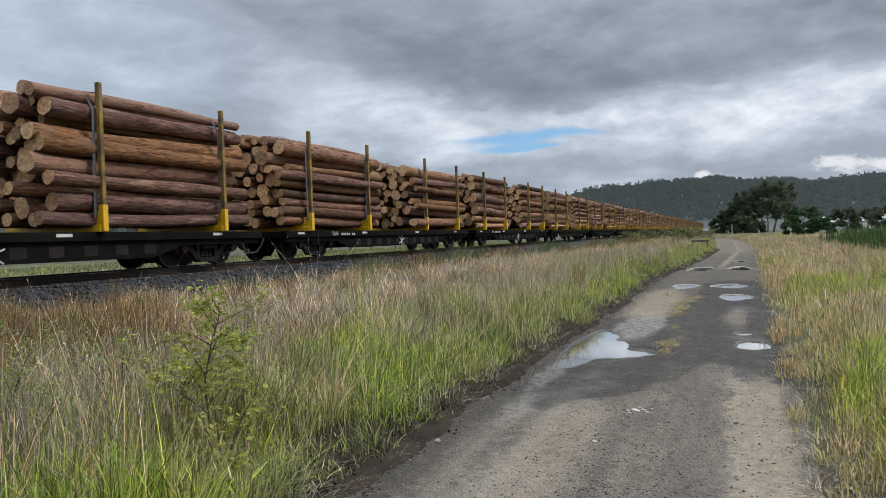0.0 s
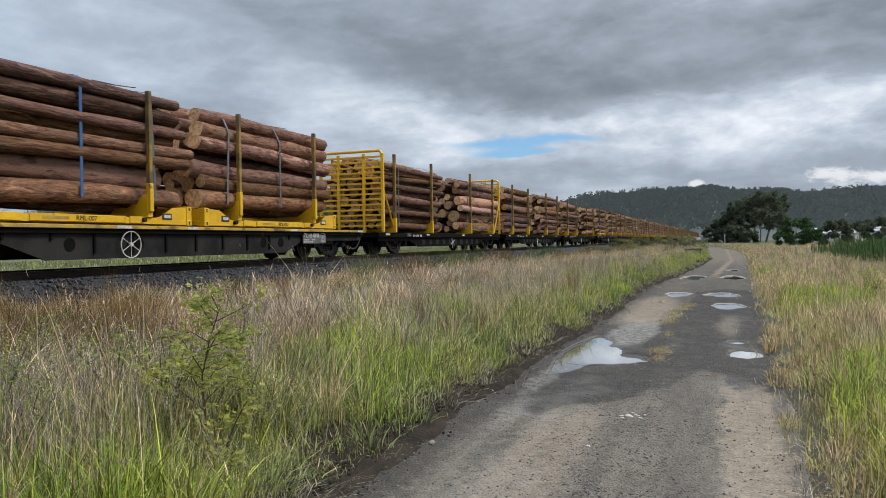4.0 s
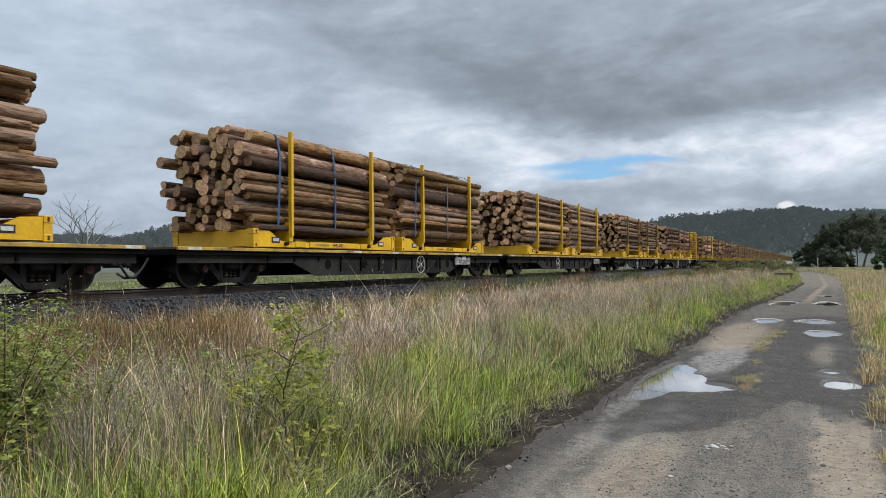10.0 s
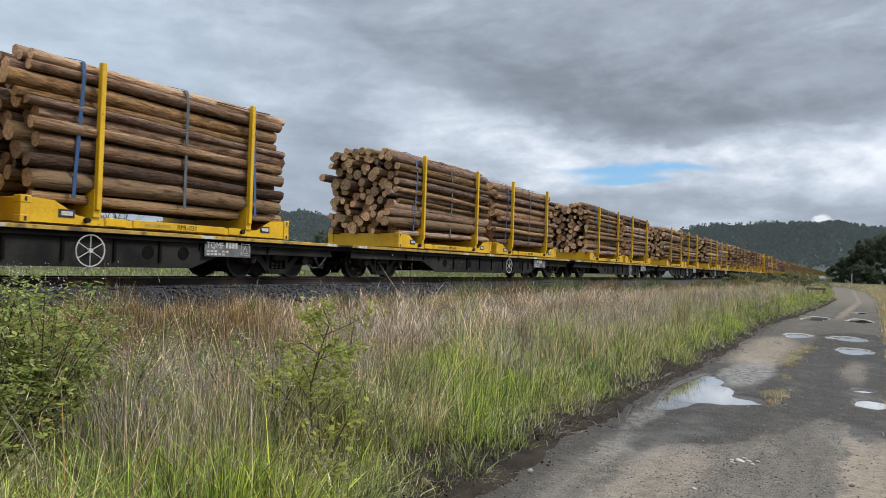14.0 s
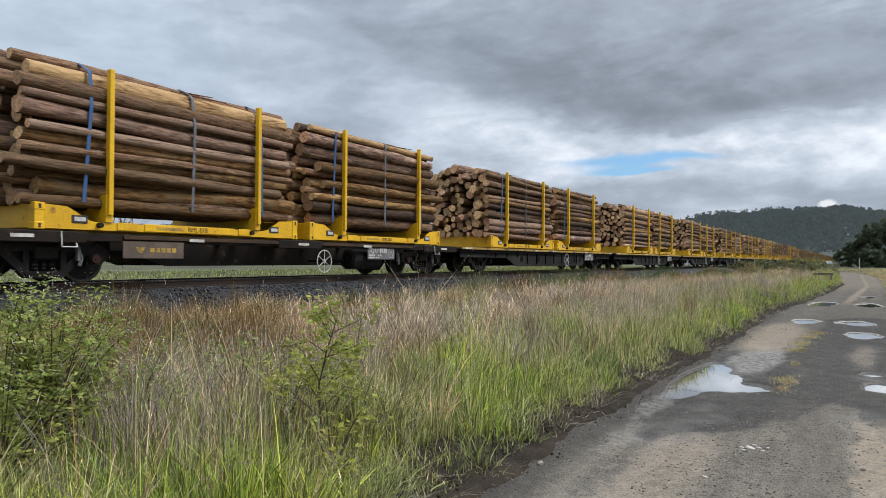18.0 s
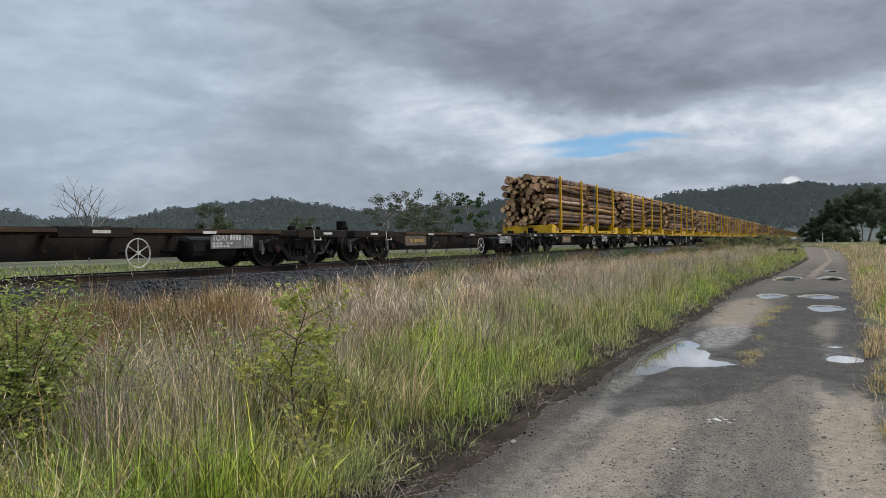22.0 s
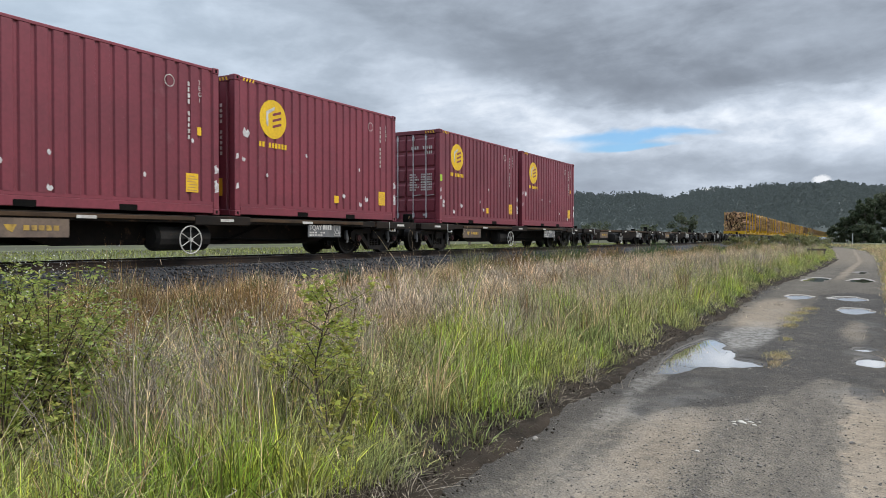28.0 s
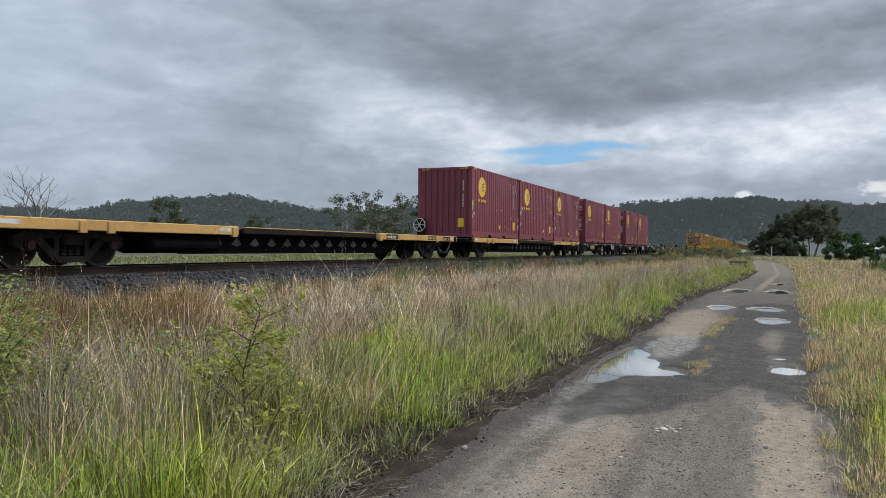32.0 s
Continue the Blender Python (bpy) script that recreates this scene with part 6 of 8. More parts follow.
    for k in range(int(g.integers(2, 6))):
        y, z, q = (0.20 + 0.5 * g.uniform() ** 2, g.uniform(0.45, 1.7), g.uniform(0.7, 1.6)) if k % 2 else (g.uniform(0.3, 5.5), g.uniform(0.30, 0.6), g.uniform(0.6, 1.3))
        part("torn_label", Build().prism([(y, z), (y + 0.07 * q, z - 0.02 * q), (y + 0.12 * q, z + 0.04 * q), (y + 0.08 * q, z + 0.10 * q), (y + 0.05 * q, z + 0.07 * q), (y + 0.01 * q, z + 0.12 * q), (y - 0.02 * q, z + 0.05 * q)], 0, xs + 0.001, xs + 0.003), M_LABELW, c, "torn silver label")
    if look_id % 3 == 0:
        part("lime_label", Build().box(hx - 0.004, hx + 0.001, 0.02, 0.15, 1.30, 1.50), M_LABELG, c)
    if look_id % 2 == 0:
        part("orange_label", Build().box(xs + 0.001, xs + 0.004, 3.3, 3.48, 0.40, 0.58), M_LABELY, c)
    return c


# ---- the train ----
# container flats: rear corner of the load along the train, brake wheel place
base_cw = {5.35: container_wagon(5.35, "dark rusty container flat wagon with white handwheel"), 7.03: container_wagon(7.03, "dark rusty container flat wagon with white handwheel")}
used = set()
for u, wheel_at in ((-15.05, 5.35), (0.0, 5.35), (15.05, 5.35), (30.1, 5.35), (45.75, 7.03), (60.85, 7.03), (75.95, 7.03), (91.05, 7.03)):
    src = base_cw[wheel_at]
    ob = src if wheel_at not in used else copy_thing(src, pose(0, 0, 0))
    used.add(wheel_at)
    ride(ob, u)
for k, (u, doors) in enumerate(((0.0, True), (6.468, False), (-8.541, False), (-15.012, True), (-22.85, False), (-29.04, False), (-35.32, False))):
    cont = container(doors, k)
    for o in cont.children:
        o.matrix_basis = Matrix.Translation((0, 0, DECK)) @ o.matrix_basis
    ride(cont, u)

# log loads on cradles: rear post of each wagon's rear cradle along the train
BL, GY_ = M_STRAP_BLUE, M_STRAP_GREY
cradle_y, cradle_r = log_cradle("RML-031", M_YELLOW), log_cradle("RML-007", M_POST_RUST)
cradle_c = log_cradle("RML-018", M_YELLOW)
cradles = {"y": [cradle_y, cradle_c], "r": [cradle_r]}
first_use = set()
lf = {}
for kk, (wh, pl) in {"mid": (7.7, 10.15), "rear": (4.3, 10.7)}.items():
    lf[kk] = log_flat_wagon(wh, pl)
QUADS = ((77.25, "y", None), (92.35, "y", None), (108.46, "y", "mid"), (125.75, "y", "mid"), (142.85, "y", "mid"), (160.12, "y", "mid"), (177.38, "y", "mid"), (194.6, "y", "rear"), (212.38, "r", "rear"), (229.70, "r", "rear"))
seed = 100
for q, (u, kind, flatkind) in enumerate(QUADS):
    start = u - 1.28
    if flatkind:
        ob = lf[flatkind] if flatkind not in first_use else copy_thing(lf[flatkind], pose(0, 0, 0))
        first_use.add(flatkind)
        ride(ob, start)
    for j in range(2):
        src = cradles[kind][(q + j) % len(cradles[kind])]
        ob = src if id(src) not in first_use else copy_thing(src, pose(0, 0, 0))
        first_use.add(id(src))
        ride(ob, start + 6.48 * j)
        C = PACKS_SMALL[(q * 2 + j) % 6] if q < 9 else (PACKS_HUGE[2], PACKS_HUGE[0])[j]
        bright = BL if q < 8 else GY_
        back = 0.27 * (1 - j)
        straps = [(0.86 + back, bright, -0.12), (3.0 + back, GY_ if (q + j) % 3 else BL, 0.0), (4.76 + back, bright, 0.12)]
        if q > 7:
            straps = straps[: 2 + (q + j) % 2]
        ld = log_load(C, DECK + 0.37, seed, straps, False, (6.05, 5.8)[j], (q + j) % 4 > 1)
        seed += 1
        ride(ld, start + 6.48 * j + (-0.14, 0.13)[j])

# black bolster wagons ahead of them, out to the far end
bw_gate, bw, bw_far = bolster_wagon(True), bolster_wagon(False), bolster_wagon(False, False)
ride(bw_gate, 243.5)
bw_used = 0
far_loads = [log_load(PACKS_BIG[k], 0.93, 900 + k, (), True) for k in range(3)]
far_used = set()
for k in range(24):
    u = 259.4 + 15.85 * k
    if k < 3:
        src = bw
        ob = src if bw_used == 0 else copy_thing(src, pose(0, 0, 0))
        bw_used = 1
    else:
        ob = bw_far if k == 3 else copy_thing(bw_far, pose(0, 0, 0))
    ride(ob, u)
    for j, off in enumerate((0.62, 9.1)):
        if k < 3:
            C = PACKS_BIG[(2 * k + j) % 4]
            ride(log_load(C, 0.93, 300 + 2 * k + j, [(1.0, GY_, 0.0), (4.6, GY_, 0.0)][: 1 + (k + j) % 2], False, 5.8, j == 1), u + off)
        else:
            src = far_loads[(2 * k + j) % 3]
            ob = src if id(src) not in far_used else copy_thing(src, pose(0, 0, 0))
            far_used.add(id(src))
            ride(ob, u + off)
for j, off in enumerate((1.02, 8.95)):
    ride(log_load((PACKS_BIG[2], PACKS_HUGE[1])[j], 0.93, 320 + j, [(1.15, GY_, 0.0), (4.5, GY_, 0.0)][: 2 - j], False, 5.6 if j == 0 else 5.8, j == 0, 0.3 if j == 0 else 1.0), 243.5 + off)

# torn fibres hanging from the broken logs of the gated wagon's front load
g_ = np.random.default_rng(17)
sliver = Build()
for k in range(150):
    y, z = (9.3 + 5.4 * g_.uniform(), 0.95 + 0.75 * g_.uniform() ** 1.6) if k % 3 else (10.4 + 3.6 * g_.uniform(), 3.22 + 0.16 * g_.uniform())
    ln, rise, out = g_.uniform(0.25, 1.15), g_.normal(0, 0.16), g_.uniform(0.0, 0.16)
    x, w_ = 1.16 + 0.03 * g_.uniform(), g_.uniform(0.006, 0.02)
    sliver.add([(x, y, z), (x, y, z + w_), (x + out, y + ln, z + rise + w_ * 0.4), (x + out, y + ln, z + rise), (x - 0.012, y, z + w_ / 2), (x + out - 0.006, y + ln, z + rise)], [(0, 1, 2, 3), (1, 4, 5, 2), (4, 0, 3, 5), (0, 4, 1), (3, 2, 5)])
torn = tagged(new("torn_wood", sliver.mesh("torn_wood", M_ENDGRAIN_FAR)), "pale torn wood fibres hanging from broken logs", "splinters", kind="stuff")
ride(torn, 243.5)

# long flats behind
lw = long_flat_wagon()
for k, u in enumerate((-36.35, -56.6, -76.85)):
    ride(lw if k == 0 else copy_thing(lw, pose(0, 0, 0)), u)


# ---- distance: hills, bush, trees, houses ----
RIDGE_L = ((-60, 0.0), (2, 0.0), (7, 0.9), (10, 2.0), (14, 2.45), (19.4, 2.6), (22.9, 2.65), (28, 2.4), (34.4, 2.25), (38.7, 2.75), (42.5, 2.85), (47.7, 2.35), (51.1, 1.7), (56.5, 2.0), (58.5, 2.3), (70, 2.8), (120, 2.6))
RIDGE_R = ((-60, 2.9), (-20, 2.85), (-10, 2.75), (-7.1, 2.7), (-5, 2.6), (-3.6, 2.85), (1, 3.15), (5, 3.1), (8.3, 2.85), (11.3, 2.5), (15, 1.6), (19, 0.6), (24, 0.1), (120, 0.0))


def ridge(table, a, dist):
    return 1.6 + dist * np.tan(np.radians(np.interp(a, [p for p, _ in table], [q for _, q in table]))) + 3.0 * lumps(a, a * 0, 1.1, 0.3)


def slope_z(table, a, r, dist):
    """Ground of a hill at azimuth a and range r; its crest at range dist."""
    k = np.clip((r / dist - 0.52) / 0.48, 0, 1)
    rise = (k * k * (3 - 2 * k)) ** 0.85
    fall = 1 - 0.75 * soft(r / dist, 1.0, 1.4)
    return -1.2 + (ridge(table, a, dist) + 1.2) * rise * fall + 5.0 * lumps(a * 20, r, 0.011, 1.0) * rise * (1 - soft(np.abs(r / dist - 1), 0.0, 0.1) * 0.2)


def hill(name, label, table, dist, a0, a1):
    A, R = np.meshgrid(np.linspace(a0, a1, 170), dist * np.concatenate([np.linspace(0.5, 1.0, 26), np.linspace(1.03, 1.4, 8)]))
    Z = slope_z(table, A, R, dist)
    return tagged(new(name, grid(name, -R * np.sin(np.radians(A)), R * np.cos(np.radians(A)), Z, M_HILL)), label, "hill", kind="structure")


hill("hill_west", "low bush-covered hill behind the railway", RIDGE_L, 950.0, -50, 110)
hill("hill_north", "long dark bush-covered ridge in the distance", RIDGE_R, 1300.0, -60, 30)


def leaves(P, size, g, flat=0.0, outward=0.0):
    """Small leaves at the points P: two triangles each, turned at random or to face outwards."""
    n = len(P)
    a = g.normal(0, 1, (n, 3))
    f = g.normal(0, 1, (n, 3)) if not flat else g.normal(0, 1 - flat, (n, 3)) + outward * flat
    a = np.cross(a, f) if flat else a
    a /= np.linalg.norm(a, axis=1)[:, None]
    b = np.cross(a, f)
    b /= np.linalg.norm(b, axis=1)[:, None]
    s = size * g.uniform(0.6, 1.3, n)
    a, b = a * s[:, None], b * (s * 0.45)[:, None]
    v = np.stack([P - a, P + b, P + a, P - b], 1).reshape(-1, 3)
    i = np.arange(n)[:, None] * 4
    return v, np.concatenate([i, i + 1, i + 2, i + 3], 1)


def bushland(name, label, table, dist, a0, a1, n, crest):
    """Trees on a slope: each a few rough clumps of leaves on a thin stem."""
    g = np.random.default_rng(int(dist))
    A = g.uniform(a0, a1, n)
    if crest:
        R = dist * g.uniform(0.97, 1.01, n)
    else:
        R = dist * (0.60 + 0.40 * g.uniform(0, 1, n) ** 0.8)
    X, Y = -R * np.sin(np.radians(A)), R * np.cos(np.radians(A))
    Z = slope_z(table, A, R, dist)
    H = (g.uniform(7, 15, n) if crest else g.uniform(5, 11, n)) * dist / 1000
    m = 26 if crest else 15
    k = np.repeat(np.arange(n), m)
    up = g.uniform(0.30, 0.98, n * m)
    sp = H[k] * 0.26 * (0.35 + np.sin(up * 3.1))
    d = g.normal(0, 0.55, (n * m, 2)) * sp[:, None]
    P = np.stack([X[k] + d[:, 0], Y[k] + d[:, 1], Z[k] + H[k] * up], -1)
    o = np.stack([d[:, 0] / H[k] - 1.2 * X[k] / R[k], d[:, 1] / H[k] - 1.2 * Y[k] / R[k], 0.3 * (up - 0.3)], -1)
    v, q = leaves(P, H[k] * (0.085 if crest else 0.145), g, 0.86, o)
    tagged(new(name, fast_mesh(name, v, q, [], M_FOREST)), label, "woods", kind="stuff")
    bd = Build()
    if crest:
        for i in range(n):
            bd.tube((X[i], Y[i], Z[i] - 1), (X[i] + g.uniform(-1, 1), Y[i], Z[i] + H[i] * 0.8), 0.35, 3, 0.15, cap=False)
        tagged(new("ridge_trunks", bd.mesh("ridge_trunks", M_TRUNK)), "thin grey trunks of trees along the ridge", "trunks", kind="stuff")


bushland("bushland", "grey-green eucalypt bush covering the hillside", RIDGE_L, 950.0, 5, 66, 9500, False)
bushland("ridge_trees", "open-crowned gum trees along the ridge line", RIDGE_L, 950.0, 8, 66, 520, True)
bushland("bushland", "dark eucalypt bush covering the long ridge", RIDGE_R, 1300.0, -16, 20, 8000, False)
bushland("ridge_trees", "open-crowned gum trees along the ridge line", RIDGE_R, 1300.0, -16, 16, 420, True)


def tree(name, label, x, y, h, spread, leaf_mat_, trunk_mat, seed, n_leaves, leaf, bare=0.35, lobes=9, category="tree", trunk_r=None, puff=(0.16, 0.34)):
    """A tapered trunk that forks into limbs, with clumps of leaves round the limb ends."""
    g = np.random.default_rng(seed)
    z0 = float(height(np.array(float(x)), np.array(float(y)))) - 0.1
    tr = thing(name, label, category)
    tr.matrix_basis = pose(x, y, z0)
    bd = Build()
    r0 = trunk_r or h * 0.022
    top = Vector((g.normal(0, 0.04) * h, g.normal(0, 0.04) * h, h * 0.62))
    mid = top * 0.5 + Vector((g.normal(0, 0.03) * h, g.normal(0, 0.03) * h, 0))
    bd.tube((0, 0, 0), mid, r0, 9, r0 * 0.75).tube(mid, top, r0 * 0.75, 9, r0 * 0.45)
    ends = []
    for k in range(lobes):
        t = bare + (1 - bare) * (k + 0.5) / lobes
        base = mid.lerp(top, np.clip((t * h - mid.z) / max(top.z - mid.z, 0.1), 0, 1)) if t * h > mid.z else mid * (t * h / mid.z)
        an = k * 2.4 + g.uniform(-0.5, 0.5)
        reach = spread * (0.55 + 0.45 * math.sin(math.pi * min(1, (t - bare) / (1.02 - bare) * 0.8 + 0.2))) * g.uniform(0.7, 1.1)
        tip = Vector((math.cos(an) * reach, math.sin(an) * reach, t * h + h * 0.10 * g.uniform(0.3, 1.2)))
        tip.z = min(tip.z, h * 0.97)
        elbow = base.lerp(tip, 0.5) + Vector((0, 0, h * 0.03))
        bd.tube(base, elbow, r0 * 0.38, 6, r0 * 0.25).tube(elbow, tip, r0 * 0.25, 6, r0 * 0.08)
        ends += [tip, elbow.lerp(tip, 0.5)]
        for j in range(2):
            tw = elbow.lerp(tip, 0.4 + 0.3 * j) + Vector(g.normal(0, 0.13 * spread, 3))
            bd.tube(elbow.lerp(tip, 0.3 + 0.3 * j), tw, r0 * 0.12, 4, r0 * 0.04)
            ends.append(tw)
    part("trunk", bd, trunk_mat, tr)
    ends.append(Vector((top.x, top.y, h * 0.93)))
    E_ = np.array([tuple(e) for e in ends])
    k = g.integers(0, len(E_), n_leaves)
    clump = spread * g.uniform(*puff, len(E_))
    d = g.normal(0, 1, (n_leaves, 3))
    d /= np.linalg.norm(d, axis=1)[:, None]
    P = E_[k] + d * (clump[k] * g.uniform(0.2, 1, n_leaves) ** 0.5)[:, None] * [1, 1, 0.72]
    v, q = leaves(P, leaf, g)
    part("crown", fast_mesh("crown", v, q, [], leaf_mat_), leaf_mat_, tr)
    return tr


def at(a, dist):
    return -dist * math.sin(radians(a)), dist * math.cos(radians(a))


gum = "open-crowned gum tree with pale trunk in the paddock"
for a, d, h, sp, n, sd, lm in ((31.6, 112, 9.4, 3.4, 1500, 1, M_GUMLEAF), (30.0, 118, 10.6, 3.2, 1200, 2, M_GUMLEAF), (28.6, 108, 7.6, 4.4, 3600, 3, M_GUMLEAF), (27.0, 114, 9.9, 2.9, 1100, 4, M_GUMLEAF), (25.0, 106, 9.0, 2.6, 1900, 5, M_BUSHLEAF), (29.4, 100, 5.6, 3.4, 3000, 6, M_GUMLEAF), (23.4, 118, 5.2, 2.4, 1500, 7, M_GUMLEAF), (20.8, 150, 6.6, 2.4, 1600, 8, M_GUMLEAF)):
    tree("gum_tree", gum, *at(a, d), h, sp, lm, M_TRUNK, sd, int(n * 1.7), 0.135, 0.38, 10, puff=(0.11, 0.25))
for a, d, h, sp, n, sd in ((45.0, 160, 10.4, 4.4, 3200, 11), (44.0, 175, 8.0, 3.6, 2000, 12), (38.2, 190, 9.4, 4.4, 2800, 13), (36.2, 170, 5.4, 3.4, 1700, 14), (49.8, 190, 7.0, 3.6, 1700, 15), (47.8, 150, 5.0, 3.0, 1500, 16), (41.2, 200, 6.8, 3.4, 1700, 17), (34.2, 165, 4.8, 3.6, 1700, 18), (10.8, 190, 6.6, 3.6, 2800, 19), (13.4, 210, 5.0, 3.4, 1500, 20), (56.2, 170, 6.4, 3.6, 1800, 21), (58.8, 160, 5.2, 4.0, 1800, 22), (17.0, 200, 5.2, 3.8, 1500, 23), (60.8, 180, 6.0, 4.0, 1600, 24), (54.2, 190, 5.6, 3.4, 1500, 25), (42.6, 140, 4.2, 2.8, 1300, 26)):
    tree("paddock_tree", "dark rounded eucalypt standing in the paddock", *at(a, d), h, sp, M_GUMLEAF, M_TRUNK, sd, int(n * 1.3), 0.22, 0.22, 10, puff=(0.14, 0.28))
for a, d, h, sp, n, sd, lm in ((0.6, 262, 5.0, 2.6, 2400, 31, M_DARKLEAF), (0.0, 256, 7.4, 2.8, 3000, 62, M_DARKLEAF), (-0.5, 250, 9.6, 3.0, 3600, 63, M_DARKLEAF), (-1.0, 246, 11.8, 3.2, 4200, 32, M_DARKLEAF), (-1.5, 252, 13.4, 3.2, 4200, 37, M_DARKLEAF), (-0.9, 238, 5.0, 3.0, 2400, 36, M_DARKLEAF), (-2.0, 234, 3.4, 2.6, 1600, 61, M_DARKLEAF)):
    tree("roadside_tree", "dense dark tree in a clump beside the road", *at(a, d), h, sp, lm, M_TRUNK, sd, int(n * 1.3), 0.36, 0.02, 18, puff=(0.20, 0.36))
for a, d, h, sp, n, sd in ((-2.25, 258, 15.0, 4.2, 4600, 33), (-3.05, 252, 16.0, 4.6, 5200, 34), (-3.85, 262, 15.6, 4.0, 4400, 35), (-2.7, 244, 10.5, 3.4, 2600, 60), (-3.7, 240, 9.0, 3.0, 2000, 38)):
    tree("roadside_tree", "tall olive-green gum tree with bare lower trunk", *at(a, d), h, sp, M_GUMLEAF, M_TRUNK, sd, int(n * 1.3), 0.34, 0.36, 15, puff=(0.18, 0.34))
for a, d, h, sp, sd in ((-5.1, 128, 4.4, 2.6, 41), (-6.0, 124, 2.6, 2.0, 42), (-4.3, 132, 2.4, 2.0, 43), (-7.4, 190, 5.2, 3.6, 44), (-8.9, 200, 5.0, 3.6, 45), (-10.4, 185, 5.4, 4.0, 46), (-12.4, 190, 5.4, 4.2, 47)):
    tree("bush", "dense rounded green bush beside the paddock", *at(a, d), h, sp, M_BUSHLEAF if sd < 44 else M_DARKLEAF, M_TRUNK, sd, 3200, 0.20 if sd < 44 else 0.3, 0.10, 9, "bush")


def dead_tree(x, y, h):
    g = np.random.default_rng(5)
    tr = thing("dead_tree", "bleached leafless dead tree standing in the paddock", "tree")
    tr.matrix_basis = pose(x, y, 0.2)
    bd = Build()

    def grow(p, d, length, r, depth):
        q = p + d * length
        bd.tube(p, q, r, 6, r * 0.7)
        if depth == 0:
            return
        for k in range(2 + (g.uniform() < 0.35)):
            an = k * 2.6 + g.uniform(0, 2.5)
            side = Vector((math.cos(an), math.sin(an), 0))
            nd = (d * 0.9 + side * g.uniform(0.35, 0.85) + Vector((0, 0, 0.08))).normalized()
            grow(p.lerp(q, g.uniform(0.70, 1.0)), nd, length * g.uniform(0.66, 0.86), r * 0.62, depth - 1)

    bd.tube((0, 0, 0), (0, 0, h * 0.36), h * 0.019, 8, h * 0.014)
    for k in range(4):
        an = 0.6 + k * 1.6
        grow(Vector((0, 0, h * (0.22 + 0.035 * k))), Vector((math.cos(an) * 0.55, math.sin(an) * 0.55, 1.0)).normalized(), h * 0.26, h * 0.0095, 3)
    part("bare_crown", bd, M_DEADWOOD, tr)
    return tr


dead_tree(*at(53.1, 118), 12.8)


def house(x, y, w, d, h, turn, label):
    hs = thing("house", label, "house")
    hs.matrix_basis = pose(x, y, 0, 0, 0, turn)
    part("wall", Build().box(-w / 2, w / 2, -d / 2, d / 2, 0, h, 0.02), M_WALL, hs)
    part("roof", Build().prism([(-d / 2 - 0.4, h), (d / 2 + 0.4, h), (0, h + 0.6 * h)], 0, -w / 2 - 0.4, w / 2 + 0.4), M_ROOF, hs)
    for k in (-0.3, 0.05, 0.32) if h > 2 else ():
        wd = part("window", Build().box(k * w - 0.6, k * w + 0.6, -d / 2 - 0.03, -d / 2 - 0.004, 1.0, 2.1), M_GLASSDARK, hs)
        part("frame", Build().box(k * w - 0.7, k * w + 0.7, -d / 2 - 0.035, -d / 2 - 0.005, 0.92, 1.0).box(k * w - 0.7, k * w + 0.7, -d / 2 - 0.035, -d / 2 - 0.005, 2.1, 2.18), M_WHITE, wd)
    return hs


house(*at(-6.5, 215), 6, 6, 2.4, 20, "low pale house with a grey metal roof")
house(*at(-7.7, 235), 10, 7, 2.5, -25, "long low house with a pale metal roof")
house(*at(-9.6, 290), 12, 7, 3.2, 10, "pale house with a white roof among trees")
house(*at(-11.4, 260), 10, 7, 2.8, 0, "pale house with a grey metal roof")
house(*at(1.25, 262), 3.4, 2.4, 1.2, 0, "small white shed beside the road")


# ---- grass ----
def blades(P, h, w, lean, g, toward=None, steps=((0, 1.0), (0.42, 0.85), (0.76, 0.5))):
    """Grass blades of a few segments each, bending over as they rise."""
    n = len(P)
    th = g.uniform(0, 6.28, n) if toward is None else toward + g.normal(0, 0.5, n)
    fx, fy = np.cos(th), np.sin(th)
    ph = g.uniform(0, 6.28, n)
    wx, wy = np.cos(ph), np.sin(ph)
    rows = []
    for t, k in steps:
        b = h * lean * t * t
        z = h * (t - 0.38 * np.minimum(lean, 1.2) * t * t)
        c = np.stack([P[:, 0] + fx * b, P[:, 1] + fy * b, P[:, 2] + z], -1)
        o = np.stack([wx * w * k, wy * w * k, 0 * w], -1)
        rows += [c - o, c + o]
    b = h * lean
    tip = np.stack([P[:, 0] + fx * b, P[:, 1] + fy * b, P[:, 2] + h * (1 - 0.38 * np.minimum(lean, 1.2))], -1)
    v = np.stack(rows + [tip], 1).reshape(-1, 3)
    m = 2 * len(steps)
    i = np.arange(n)[:, None] * (m + 1)
    quads = np.concatenate([i + [[2 * k, 2 * k + 1, 2 * k + 3, 2 * k + 2]] for k in range(len(steps) - 1)], 1).reshape(-1, 4)
    tris = i + [[m - 2, m - 1, m]]
    return v, quads, tris, tip


